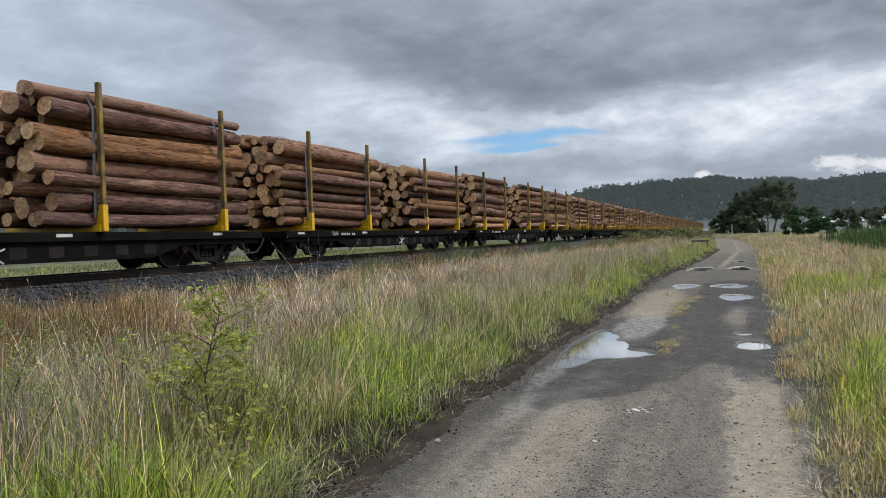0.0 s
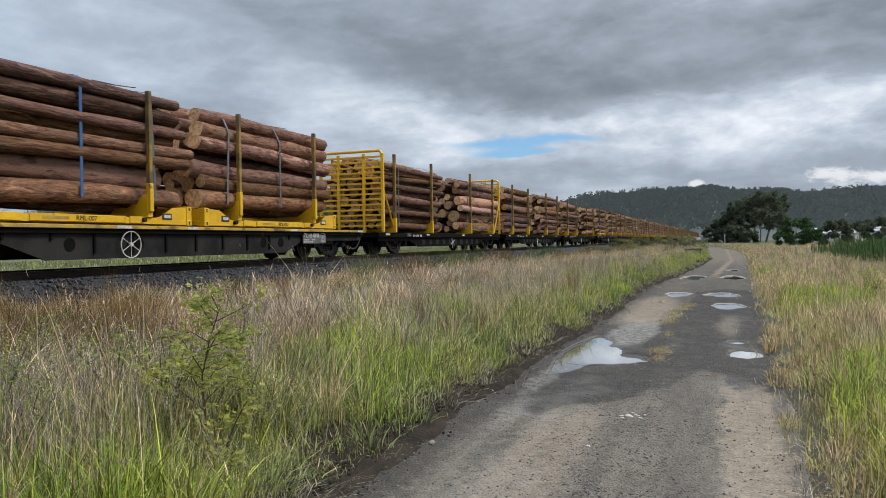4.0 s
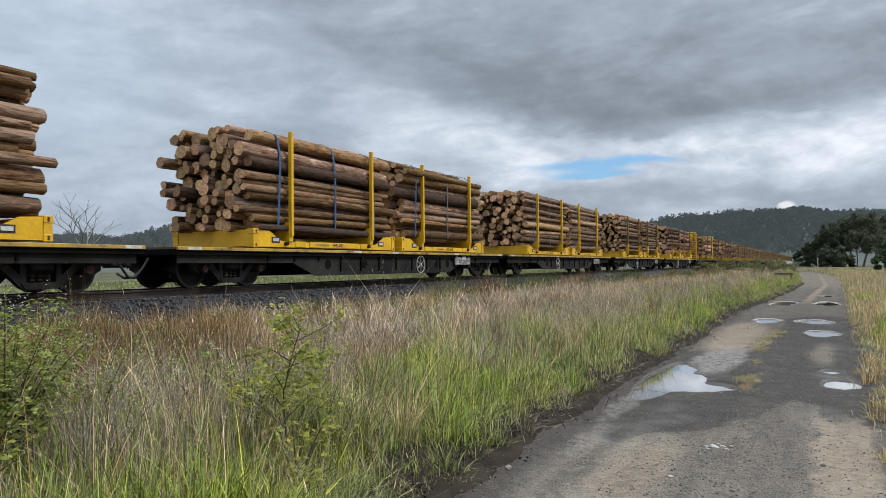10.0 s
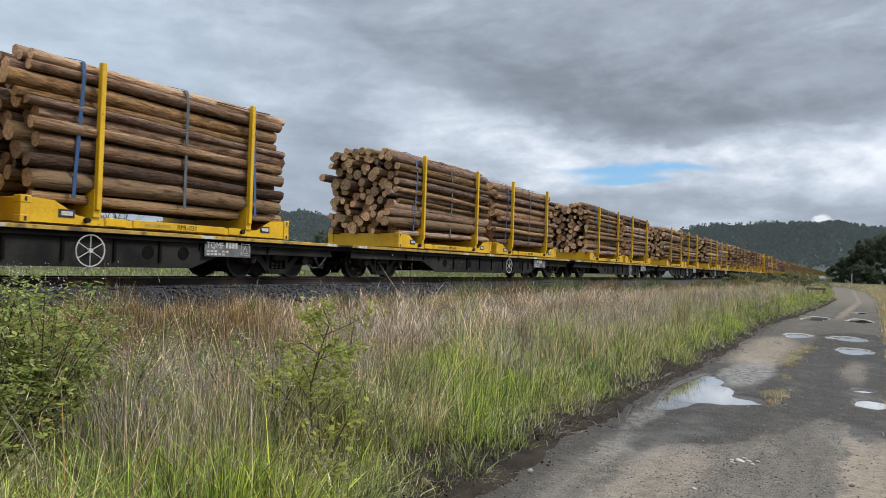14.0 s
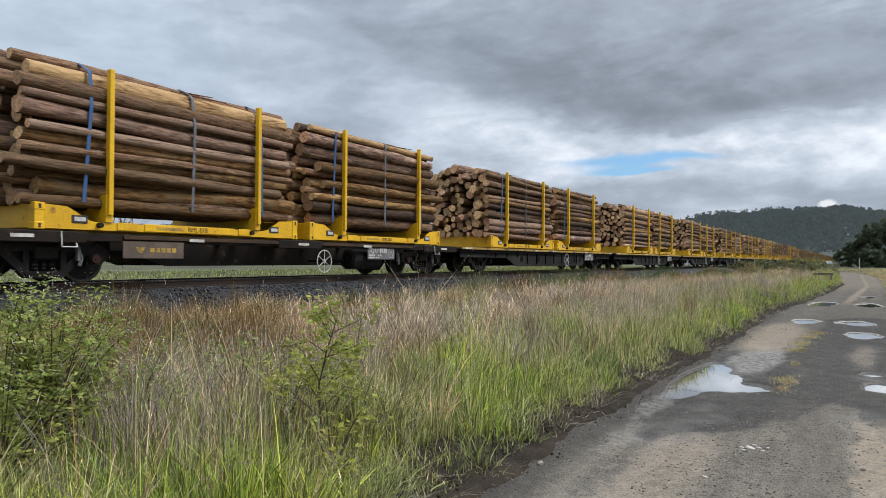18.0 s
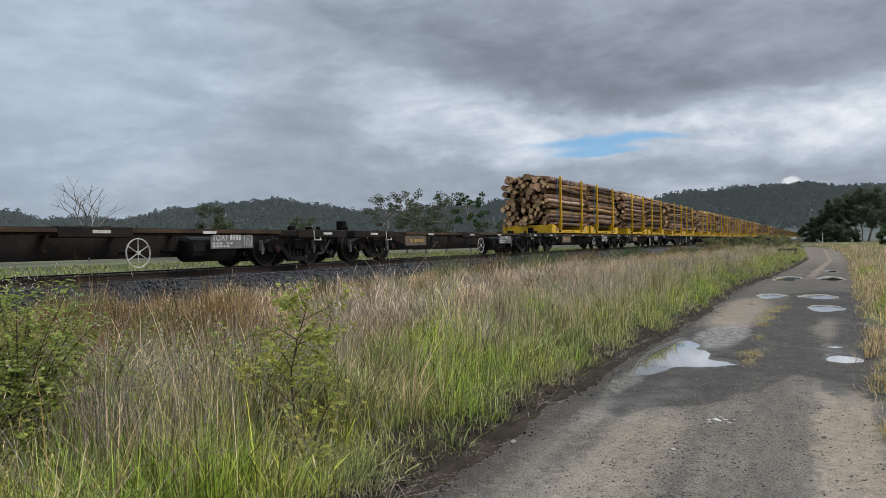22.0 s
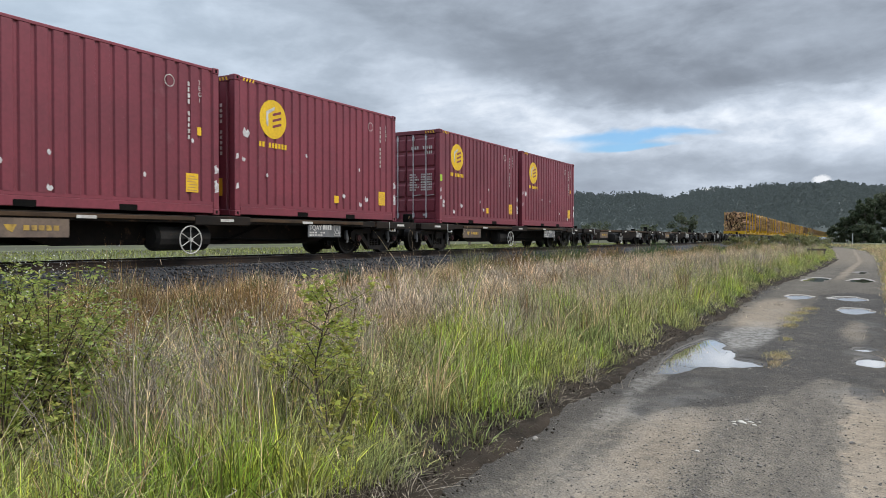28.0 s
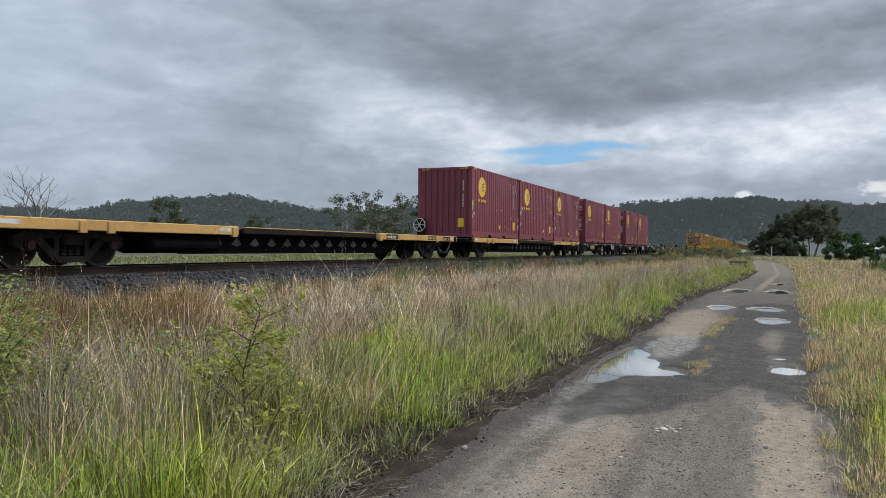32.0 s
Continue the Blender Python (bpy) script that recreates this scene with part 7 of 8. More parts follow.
def seed_heads(tip, size, g):
    """Feathery heads: one lens-shaped tuft each."""
    n = len(tip)
    th = g.uniform(0, 6.28, n)
    s = size * g.uniform(0.6, 1.3, n)
    d = np.stack([np.cos(th) * 0.45, np.sin(th) * 0.45, np.full(n, 0.9)], -1) * s[:, None]
    vs, qs = [], []
    for k in range(1):
        an = g.uniform(0, 6.28, n)
        o = np.stack([np.cos(an), np.sin(an), 0 * an], -1) * (s * 0.038)[:, None]
        base = tip - d * 0.25
        vs.append(np.stack([base, base + d * 0.4 + o, base + d, base + d * 0.4 - o], 1).reshape(-1, 3))
    v = np.concatenate(vs)
    i = np.arange(n)[:, None] * 4
    return v, np.concatenate([i, i + 1, i + 2, i + 3], 1)


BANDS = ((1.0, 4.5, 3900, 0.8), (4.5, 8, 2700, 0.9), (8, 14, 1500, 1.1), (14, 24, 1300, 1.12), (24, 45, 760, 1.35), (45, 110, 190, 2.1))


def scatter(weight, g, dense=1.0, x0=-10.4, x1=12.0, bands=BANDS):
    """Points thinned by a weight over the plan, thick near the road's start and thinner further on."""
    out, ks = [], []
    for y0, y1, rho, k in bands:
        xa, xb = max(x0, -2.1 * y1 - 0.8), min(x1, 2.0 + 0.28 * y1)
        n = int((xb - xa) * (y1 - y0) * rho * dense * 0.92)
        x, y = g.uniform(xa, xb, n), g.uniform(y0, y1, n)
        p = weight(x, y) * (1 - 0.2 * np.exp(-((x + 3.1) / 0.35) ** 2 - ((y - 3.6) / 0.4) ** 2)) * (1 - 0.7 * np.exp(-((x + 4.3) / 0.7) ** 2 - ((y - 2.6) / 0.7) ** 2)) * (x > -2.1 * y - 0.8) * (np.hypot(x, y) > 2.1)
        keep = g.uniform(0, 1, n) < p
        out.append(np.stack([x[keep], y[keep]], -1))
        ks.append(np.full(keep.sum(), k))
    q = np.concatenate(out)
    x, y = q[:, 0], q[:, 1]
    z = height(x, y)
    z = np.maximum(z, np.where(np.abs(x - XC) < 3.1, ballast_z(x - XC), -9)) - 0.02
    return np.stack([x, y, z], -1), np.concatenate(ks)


def left_of(x, y):
    return edge(ROAD_L, y) - 0.16 + 0.10 * lumps(x, y, 2.2, 0.5) + 0.04 * lumps(x, y, 6.1, 1.5) - x


def right_of(x, y):
    return x - edge(ROAD_R, y) + 0.16 * lumps(x, y, 1.9, 0.9)


def near(u, a, b, c, d):
    return soft(u, a, b) * (1 - soft(u, c, d))


def patch(x, y, f, seed, lo, hi):
    return soft(lumps(x, y, f, seed) + 0.4 * lumps(x, y, f * 3.1, seed + 1), lo, hi)


def spot(x, y, cx, cy, a, b):
    return np.exp(-((x - cx) / a) ** 2 - ((y - cy) / b) ** 2)


def fresh(x, y):
    """Where the grass is lush: one bright patch and along the foreground."""
    return np.clip(0.95 * (np.hypot(x, y) < 4.1) * (x > -3.4) + 1.1 * spot(x, y, -4.1, 6.8, 0.9, 1.0) + spot(x, y, -3.0, 2.5, 1.0, 0.8) + 0.75 * patch(x, y, 0.9, 3.0, 0.0, 0.6) * (1 - 0.75 * soft(y, 8, 13) * soft(edge(ROAD_L, y) - x, 0.8, 1.6)), 0, 1)


def tangle(x, y):
    """Where grey dead stalks and bramble crowd out the grass."""
    return np.clip(spot(x, y, -4.35, 3.6, 0.85, 0.75) + 0.8 * spot(x, y, -4.3, 2.5, 0.6, 0.6), 0, 1)


def meadow(x, y):
    """The green patch on the right-hand verge."""
    return np.clip(np.exp(-((x - 2.0 - 0.05 * (y - 17)) / 0.9) ** 4 - ((y - 17.8) / 2.6) ** 4) + 0.8 * np.exp(-((x - 1.9) / 0.5) ** 2 - ((y - 33) / 2.5) ** 2) + 0.12 * patch(x, y, 0.8, 2.0, 0.3, 0.8) + 0.9 * near(x - edge(ROAD_R, y), 0.35, 0.7, 4, 5) * (1 - soft(y, 8, 10.5)), 0, 1)


def w_edge(x, y):
    return 0.95 * near(left_of(x, y), -0.02, 0.06, 0.8, 1.5)


def w_green(x, y):
    u, r = left_of(x, y), right_of(x, y)
    return 0.62 * near(u, 0.0, 0.25, 1.7, 3.2) * (0.12 + 0.88 * fresh(x, y)) * (1 - 0.4 * tangle(x, y)) + 0.05 * near(u, 3, 4, 6, 7) + 0.5 * near(r, 0.2, 0.5, 60, 61) * meadow(x, y)


def w_olive(x, y):
    u, r = left_of(x, y), right_of(x, y)
    return (0.40 - 0.18 * soft(y, 10, 18)) * near(u, 0.1, 0.9, 3.6, 5.6) * (1 - 0.6 * fresh(x, y)) * (1 - 0.6 * tangle(x, y)) * np.clip(1 - brown(x, y), 0.05, 1) + (0.18 - 0.08 * soft(y, 10, 18)) * near(r, 0.2, 1.0, 60, 61)


def w_grey(x, y):
    u, r = left_of(x, y), right_of(x, y)
    return 0.40 * spot(x, y, -4.7, 25, 1.5, 11) + 0.30 * spot(x, y, -4.9, 10, 1.2, 4) + (0.34 + 0.24 * soft(y, 9, 18)) * near(u, 0.7, 1.6, 4.6, 6.2) * (0.2 + 0.8 * patch(x, y, 0.7, 5.0, -0.5, 0.4)) * (1 - 0.6 * fresh(x, y)) * np.clip(1 - 0.9 * brown(x, y), 0.05, 1) + 0.05 * near(r, 0.6, 1.6, 60, 61) * (1 - 0.8 * meadow(x, y))


def brown(x, y):
    """Where dark dry rushes take the place of the grass."""
    return np.clip(1.3 * spot(x, y, -6.3, 5.6, 1.25, 1.35) + 1.0 * spot(x, y, -5.7, 4.3, 0.7, 0.6) + 0.8 * spot(x, y, -7.4, 9.6, 0.4, 0.9) + 0.6 * spot(x, y, -8.0, 15.0, 0.5, 1.6), 0, 1)


def w_tan(x, y):
    u, r = left_of(x, y), right_of(x, y)
    return (0.62 + 0.4 * near(u, 4.4, 5.2, 7.2, 7.6) * near(y, 6.5, 8.5, 22, 30)) * near(u, 3.4, 4.8, 7.2, 7.7) * np.clip(1 - 1.3 * brown(x, y), 0, 1) * (1 - tangle(x, y)) * (1 - 0.85 * patch(x, y, 0.75, 7.0, 0.1, 0.5) * (1 - 0.7 * soft(y, 7, 10))) + 0.06 * near(u, 0.2, 0.8, 2.6, 4) + (0.15 + 0.14 * soft(y, 10, 16)) * near(r, 0.10, 0.5, 60, 61) * (1 - 0.85 * meadow(x, y))


def w_rust(x, y):
    u = left_of(x, y)
    return 1.0 * brown(x, y) * near(u, 1.2, 1.9, 7.0, 7.6) + 0.45 * near(u, 2.7, 3.7, 6.6, 7.3) * patch(x, y, 0.75, 7.0, 0.1, 0.5) * (1 - 0.85 * soft(y, 7.0, 10.0)) + 0.03 * near(u, 0.1, 0.5, 3, 4)


def w_yellow(x, y):
    u, r = left_of(x, y), right_of(x, y)
    return 0.40 * near(r, 0.0, 0.15, 0.7, 1.8) + (0.14 - 0.08 * soft(y, 9, 16)) * near(r, 0.5, 1.0, 60, 61) + 0.03 * near(u, 0.1, 0.5, 2.5, 4)


def w_stem(x, y):
    u, r = left_of(x, y), right_of(x, y)
    return (0.20 + 0.6 * patch(x, y, 0.8, 1.7, 0.0, 0.6)) * near(u, 0.3, 1.2, 6.0, 7.0) * (1 - 0.8 * tangle(x, y)) * (1 - 0.9 * brown(x, y)) + 0.05 * near(r, 1.0, 2.0, 60, 61)


def w_litter(x, y):
    u, r = left_of(x, y), right_of(x, y)
    return 0.50 * near(u, -0.22, -0.06, 0.15, 0.35) + 0.26 * near(r, -0.10, 0.03, 0.3, 0.7)


def grass(name, label, weight, material, h0, h1, width, lean, seed, dense=1.0, heads=None, head_share=0.5, low_edge=True):
    g = np.random.default_rng(seed)
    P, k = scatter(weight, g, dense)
    n = len(P)
    u, r = left_of(P[:, 0], P[:, 1]), right_of(P[:, 0], P[:, 1])
    h = g.uniform(h0, h1, n) * (0.82 + 0.30 * patch(P[:, 0], P[:, 1], 4.5, seed * 0.7, -0.5, 0.7)) * (0.70 + 0.40 * g.uniform(0, 1, n) ** 1.5)
    if low_edge:
        h = h * np.where(u > -0.2, 0.42 + 0.58 * soft(u, 0.0, 0.75), 0.42 + 0.45 * soft(r, 0.0, 1.2))
    h = h * (1 + 0.26 * lumps(P[:, 0], P[:, 1], 1.7, seed) + 0.24 * lumps(P[:, 0], P[:, 1], 3.7, seed * 0.37)) * (1 - 0.28 * soft(u, 4.6, 7.2))
    wide = 0.18 + 0.82 * patch(P[:, 0], P[:, 1], 2.6, seed * 1.3, -0.6, 0.4)
    keep = g.uniform(0, 1, n) < wide
    P, k, h = P[keep], k[keep], h[keep]
    n = len(P)
    # two thirds of the blades stand in tufts that spread outwards
    tuft = 34
    m = (2 * n // 3) // tuft * tuft
    order = g.permutation(n)
    a, b = order[:m], order[m:]
    c = np.repeat(a[::tuft], tuft)
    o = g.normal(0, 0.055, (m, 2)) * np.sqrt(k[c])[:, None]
    x, y = P[c, 0] + o[:, 0], P[c, 1] + o[:, 1]
    z = P[c, 2] + height(x, y) - height(P[c, 0], P[c, 1])
    tall, bow = np.repeat(g.uniform(0.7, 1.18, m // tuft), tuft), np.repeat(g.uniform(0.45, 1.4, m // tuft), tuft)
    P = np.concatenate([np.stack([x, y, z], -1), P[b]])
    h = np.concatenate([h[c] * tall * g.uniform(0.6, 1.1, m), h[b]])
    k = np.concatenate([k[c], k[b]])
    bend = lean * g.uniform(0.05, 1.35, n)
    bend[:m] *= bow
    toward = np.concatenate([np.arctan2(o[:, 1], o[:, 0]), g.uniform(0, 6.28, n - m)])
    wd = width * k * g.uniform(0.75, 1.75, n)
    tip = np.zeros((n, 3))
    vs, qs, ts, base = [], [], [], 0
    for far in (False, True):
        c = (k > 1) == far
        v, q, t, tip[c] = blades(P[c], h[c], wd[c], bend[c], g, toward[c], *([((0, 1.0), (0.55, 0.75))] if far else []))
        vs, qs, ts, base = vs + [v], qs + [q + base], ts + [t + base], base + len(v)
    tagged(new(name, fast_mesh(name, np.concatenate(vs), np.concatenate(qs), np.concatenate(ts), material)), label, "grass", kind="stuff")
    if heads:
        pick = g.uniform(0, 1, n) < head_share
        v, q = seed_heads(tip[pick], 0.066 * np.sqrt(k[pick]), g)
        tagged(new("seed_heads", fast_mesh("seed_heads", v, q, [], heads)), "feathery seed heads above the grass", "grass", kind="stuff")


grass("green_grass", "lush green grass along the road verge", w_green, M_G_GREEN, 0.42, 0.74, 0.0040, 0.55, 51, 1.15)
grass("verge_grass", "dense rank grass standing along the road edge", w_edge, M_G_OLIVE, 0.36, 0.66, 0.0030, 1.0, 50, 1.3, heads=M_G_TAN, head_share=0.06)
grass("olive_grass", "olive-green rank grass on the verge", w_olive, M_G_OLIVE, 0.42, 0.72, 0.0030, 0.55, 52, heads=M_G_GREY, head_share=0.10)
grass("seeding_grass", "grey seeding grass with bent stems", w_grey, M_G_GREY, 0.50, 0.84, 0.0019, 0.45, 53, heads=M_G_GREY, head_share=0.12)
grass("dry_grass", "pale dry grass beside the railway ballast", w_tan, M_G_TAN, 0.42, 0.74, 0.0032, 0.6, 54, heads=M_G_TAN, head_share=0.07)
grass("rusty_grass", "rust-brown dry rushes below the railway", w_rust, M_G_RUST, 0.58, 0.86, 0.0024, 0.22, 55, 1.15)
grass("yellow_grass", "yellowing grass along the road edge", w_yellow, M_G_YELLOW, 0.30, 0.58, 0.0040, 0.6, 56, heads=M_G_TAN, head_share=0.10)
grass("grass_litter", "flattened dead grass at the road edge", w_litter, M_G_GREY, 0.07, 0.20, 0.0022, 2.0, 57, 1.3, low_edge=False)
grass("tall_stems", "tall pale flowering stems bent above the grass", w_stem, M_G_TAN, 0.66, 0.98, 0.0022, 0.75, 58, 0.24, heads=M_G_TAN, head_share=0.95)


def far_paddock():
    g = np.random.default_rng(61)
    n = 26000
    x, y = g.uniform(-20, 16, n), g.uniform(-14, 8, n)
    keep = ((left_of(x, y) > 0) & (np.abs(x - XC) > 3.2) | (right_of(x, y) > 0.1)) & ((x < -2.1 * y - 0.8) | (y < 2) | (x > 2 + 0.28 * y))
    x, y = x[keep], y[keep]
    n = len(x)
    P = np.stack([x, y, height(x, y) - 0.02], -1)
    v, q, t, _ = blades(P, g.uniform(0.3, 0.6, n), np.full(n, 0.012), g.uniform(0.2, 1.0, n), g, None, ((0, 1.0), (0.55, 0.75)))
    tagged(new("verge_grass", fast_mesh("verge_grass", v, q, t, M_G_OLIVE)), "rank grass beside the road and railway", "grass", kind="stuff")
    n = 30000
    y = 4 + 150 * g.uniform(0, 1, n) ** 1.3
    x = XC - 3.0 - 45 * g.uniform(0, 1, n) ** 1.2
    P = np.stack([x, y, height(x, y) - 0.02], -1)
    v, q, t, _ = blades(P, g.uniform(0.16, 0.42, n), 0.009 + 0.0006 * y, g.uniform(0.2, 0.9, n), g, None, ((0, 1.0), (0.55, 0.75)))
    tagged(new("paddock_grass", fast_mesh("paddock_grass", v, q, t, M_G_PADDOCK)), "short green paddock grass beyond the railway", "grass", kind="stuff")
    n = 8000
    y = 60 + 120 * g.uniform(0, 1, n)
    x = edge(ROAD_R, y) + 0.6 + 40 * g.uniform(0, 1, n)
    P = np.stack([x, y, height(x, y) - 0.02], -1)
    v, q, t, _ = blades(P, g.uniform(0.2, 0.45, n), np.full(n, 0.04), g.uniform(0.2, 0.9, n), g, None, ((0, 1.0), (0.55, 0.75)))
    tagged(new("paddock_grass", fast_mesh("paddock_grass", v, q, t, M_G_YELLOW)), "tawny paddock grass beside the road", "grass", kind="stuff")
    n = 6500
    x, y = g.uniform(6.0, 20, n), g.uniform(36, 66, n)
    keep = x > 6.2 + 0.03 * (y - 36) + 0.8 * lumps(x * 0, y, 0.5, 1.0)
    x, y = x[keep], y[keep]
    n = len(x)
    P = np.stack([x, y, height(x, y) - 0.02], -1)
    v, q, t, _ = blades(P, g.uniform(0.8, 1.75, n) * (0.55 + 0.45 * soft(x, 6.0, 8.5)), np.full(n, 0.03), g.uniform(0.05, 0.4, n), g)
    tagged(new("reeds", fast_mesh("reeds", v, q, t, M_REED)), "tall dense green reeds in the wet paddock", "reeds", kind="stuff")


far_paddock()


# dark damp soil at the foot of the bank
vy = axis_lines(((-12, 3, 0.3), (3, 14, 0.05), (14, 30, 0.15), (30, 60, 0.6)))
VS, VY = np.meshgrid(np.linspace(-0.75, 0.09, 24), vy)
VX = edge(ROAD_L, VY) + VS + 0.05 * lumps(VY * 0, VY, 2.4, 0.2) + 0.02 * lumps(VY * 0, VY, 9.4, 1.2)
VZ = np.maximum(height(VX, VY), np.where(VS > -0.16, road_z(VX, VY), -0.05)) + 0.024 + 0.010 * lumps(VX, VY, 5.0, 0.9) + 0.010 * lumps(VX, VY, 14.0, 0.4) + 0.008 * lumps(VX, VY, 31.0, 2.4) - 0.07 * soft(VS, -0.02, 0.09)
tagged(new("bank_soil", grid("bank_soil", VX, VY, VZ, M_DIRT)), "dark damp crumbling soil at the road edge", "soil", kind="structure")
n = 5200
y = 2.5 + 24 * rng.uniform(0, 1, n) ** 1.5
x = edge(ROAD_L, y) + rng.normal(-0.18, 0.13, n)
P = np.stack([x, y, np.maximum(height(x, y), 0.0) + 0.03], -1)
tagged(new("soil_clods", stones("soil_clods", P, 0.005 + 0.015 * rng.uniform(0, 1, n) ** 3, M_DIRT)), "small dark clods of soil at the road edge", "soil", kind="stuff")


# ---- shrubs and weeds ----
def leaf_sprays(P, size, g, count=5, droop=0.25):
    """Compound leaves at the points P: oval folded leaflets fanned out from one stalk."""
    n = len(P)
    th = g.uniform(0, 6.28, n)
    d = np.stack([np.cos(th), np.sin(th), g.uniform(-0.5, 0.7, n)], -1)
    d /= np.linalg.norm(d, axis=1)[:, None]
    side = np.cross(d, g.normal(0, 0.35, (n, 3)) + [0, 0, 1.0])
    side /= np.linalg.norm(side, axis=1)[:, None]
    up = np.cross(side, d)
    vs = []
    for k in range(count):
        a = (k - (count - 1) / 2) * (1.9 / max(count - 1, 1)) + g.normal(0, 0.14, n)
        ln = size * g.uniform(0.7, 1.25, n) * (1.15 - 0.22 * abs(k - (count - 1) / 2))
        ax = d * np.cos(a)[:, None] + side * np.sin(a)[:, None] - up * droop * np.abs(a)[:, None]
        w = np.cross(ax, up)
        w /= np.linalg.norm(w, axis=1)[:, None]
        b = P + ax * (ln * 0.25)[:, None]
        mid = b + ax * (ln * 0.5)[:, None]
        vs.append(np.stack([b, mid + w * (ln * 0.30)[:, None], b + ax * ln[:, None], mid - up * (ln * 0.10)[:, None], mid - w * (ln * 0.30)[:, None]], 1))
    v = np.stack(vs, 1).reshape(-1, 3)
    i = np.arange(n * count)[:, None] * 5
    return v, np.concatenate([np.concatenate([i, i + 1, i + 2, i + 3], 1), np.concatenate([i, i + 3, i + 2, i + 4], 1)])


def shrub(name, label, x, y, h, spread, leaf_m, canes, n_leaf, leaf, flowers, seed, arch=0.8):
    """Arching canes with leaflets along them, and white blossom at the ends."""
    g = np.random.default_rng(seed)
    z0 = float(height(np.array(float(x)), np.array(float(y))))
    sh = thing(name, label, "shrub")
    sh.matrix_basis = pose(x, y, z0 - 0.03)
    bd = Build()
    pts = []
    tips = []
    for k in range(canes):
        an = k * 2.4 + g.uniform(-0.4, 0.4)
        reach, hh = spread * g.uniform(0.35, 1.0), h * g.uniform(0.30, 1.0)
        prev = None
        for j in range(8):
            t = j / 7
            p = Vector((math.cos(an) * reach * t ** 1.3, math.sin(an) * reach * t ** 1.3, hh * (t * (1 + 0.5 * arch) - 0.5 * arch * t * t)))
            if prev:
                bd.tube(prev, p, 0.0075 * (1.2 - t), 4, 0.0075 * (1.05 - t) + 0.001)
                if t > 0.2:
                    pts += [prev.lerp(p, q) for q in (0.0, 0.33, 0.66)]
            prev = p
        tips.append(prev)
    part("cane_tangle", bd, M_CANE, sh)
    E_ = np.array([tuple(p) for p in pts])
    k = g.integers(0, len(E_), n_leaf)
    P = E_[k] + g.normal(0, 0.04, (n_leaf, 3))
    v, q = leaf_sprays(P, leaf, g, 3)
    part("foliage", fast_mesh("foliage", v, q, [], leaf_m), leaf_m, sh)
    if flowers:
        T = np.array([tuple(p) for p in tips])
        P = T[g.integers(0, len(T), flowers)] + g.normal(0, 0.035, (flowers, 3)) + [0, 0, 0.01]
        v, q = leaves(P, 0.0070, g)
        part("blossom", fast_mesh("blossom", v, q, [], M_FLOWER), M_FLOWER, sh, "small white blossom")
    return sh


br = "straggling bramble with arching brown canes and white blossom"
for x, y, h, sp, canes, n, fl, sd in ((-4.42, 2.72, 1.26, 0.55, 34, 1500, 420, 1), (-4.75, 2.60, 1.34, 0.80, 34, 1500, 300, 2), (-3.95, 2.15, 1.05, 0.55, 22, 900, 160, 3), (-5.2, 3.35, 1.02, 0.55, 18, 620, 260, 4), (-4.55, 3.45, 0.84, 0.5, 18, 520, 240, 5), (-5.3, 4.3, 0.82, 0.5, 14, 360, 160, 6), (-4.4, 4.3, 0.78, 0.48, 14, 380, 160, 7), (-3.5, 4.5, 0.74, 0.45, 12, 240, 90, 8), (-4.0, 3.2, 0.66, 0.42, 8, 110, 60, 9)):
    shrub("bramble", br, x, y, h, sp, M_BRAMBLE, canes, int(n * 1.25), 0.035, fl, sd)


def dead_stems():
    """Grey leafless stalks, criss-crossed and half fallen, in the long grass."""
    g = np.random.default_rng(71)
    bd = Build()
    for k in range(430):
        x, y = -4.25 + 0.75 * g.normal(), 3.55 + 0.75 * g.normal()
        z = float(height(np.array(x), np.array(y)))
        an, ln, steep = g.uniform(0, 6.28), g.uniform(0.45, 1.0), g.uniform(0.75, 1.5)
        p = Vector((x, y, z))
        r = g.uniform(0.0016, 0.0040)
        for i in range(4):
            q = p + Vector((math.cos(an) * math.cos(steep), math.sin(an) * math.cos(steep), math.sin(steep))) * ln / 4
            bd.tube(p, q, r, 4, r * 0.8, cap=False)
            if g.uniform() < 0.5 and i > 0:
                d = Vector(g.normal(0, 0.5, 3)) + Vector((0, 0, 0.4))
                bd.tube(p, p + d.normalized() * ln * 0.25, r * 0.5, 3, r * 0.25, cap=False)
            p, r, an, steep = q, r * 0.85, an + g.normal(0, 0.35), steep - g.uniform(0.0, 0.45)
    tagged(new("dead_stalks", bd.mesh("dead_stalks", M_STALK)), "tangled grey dead stalks among the long grass", "stalks", kind="stuff")


dead_stems()


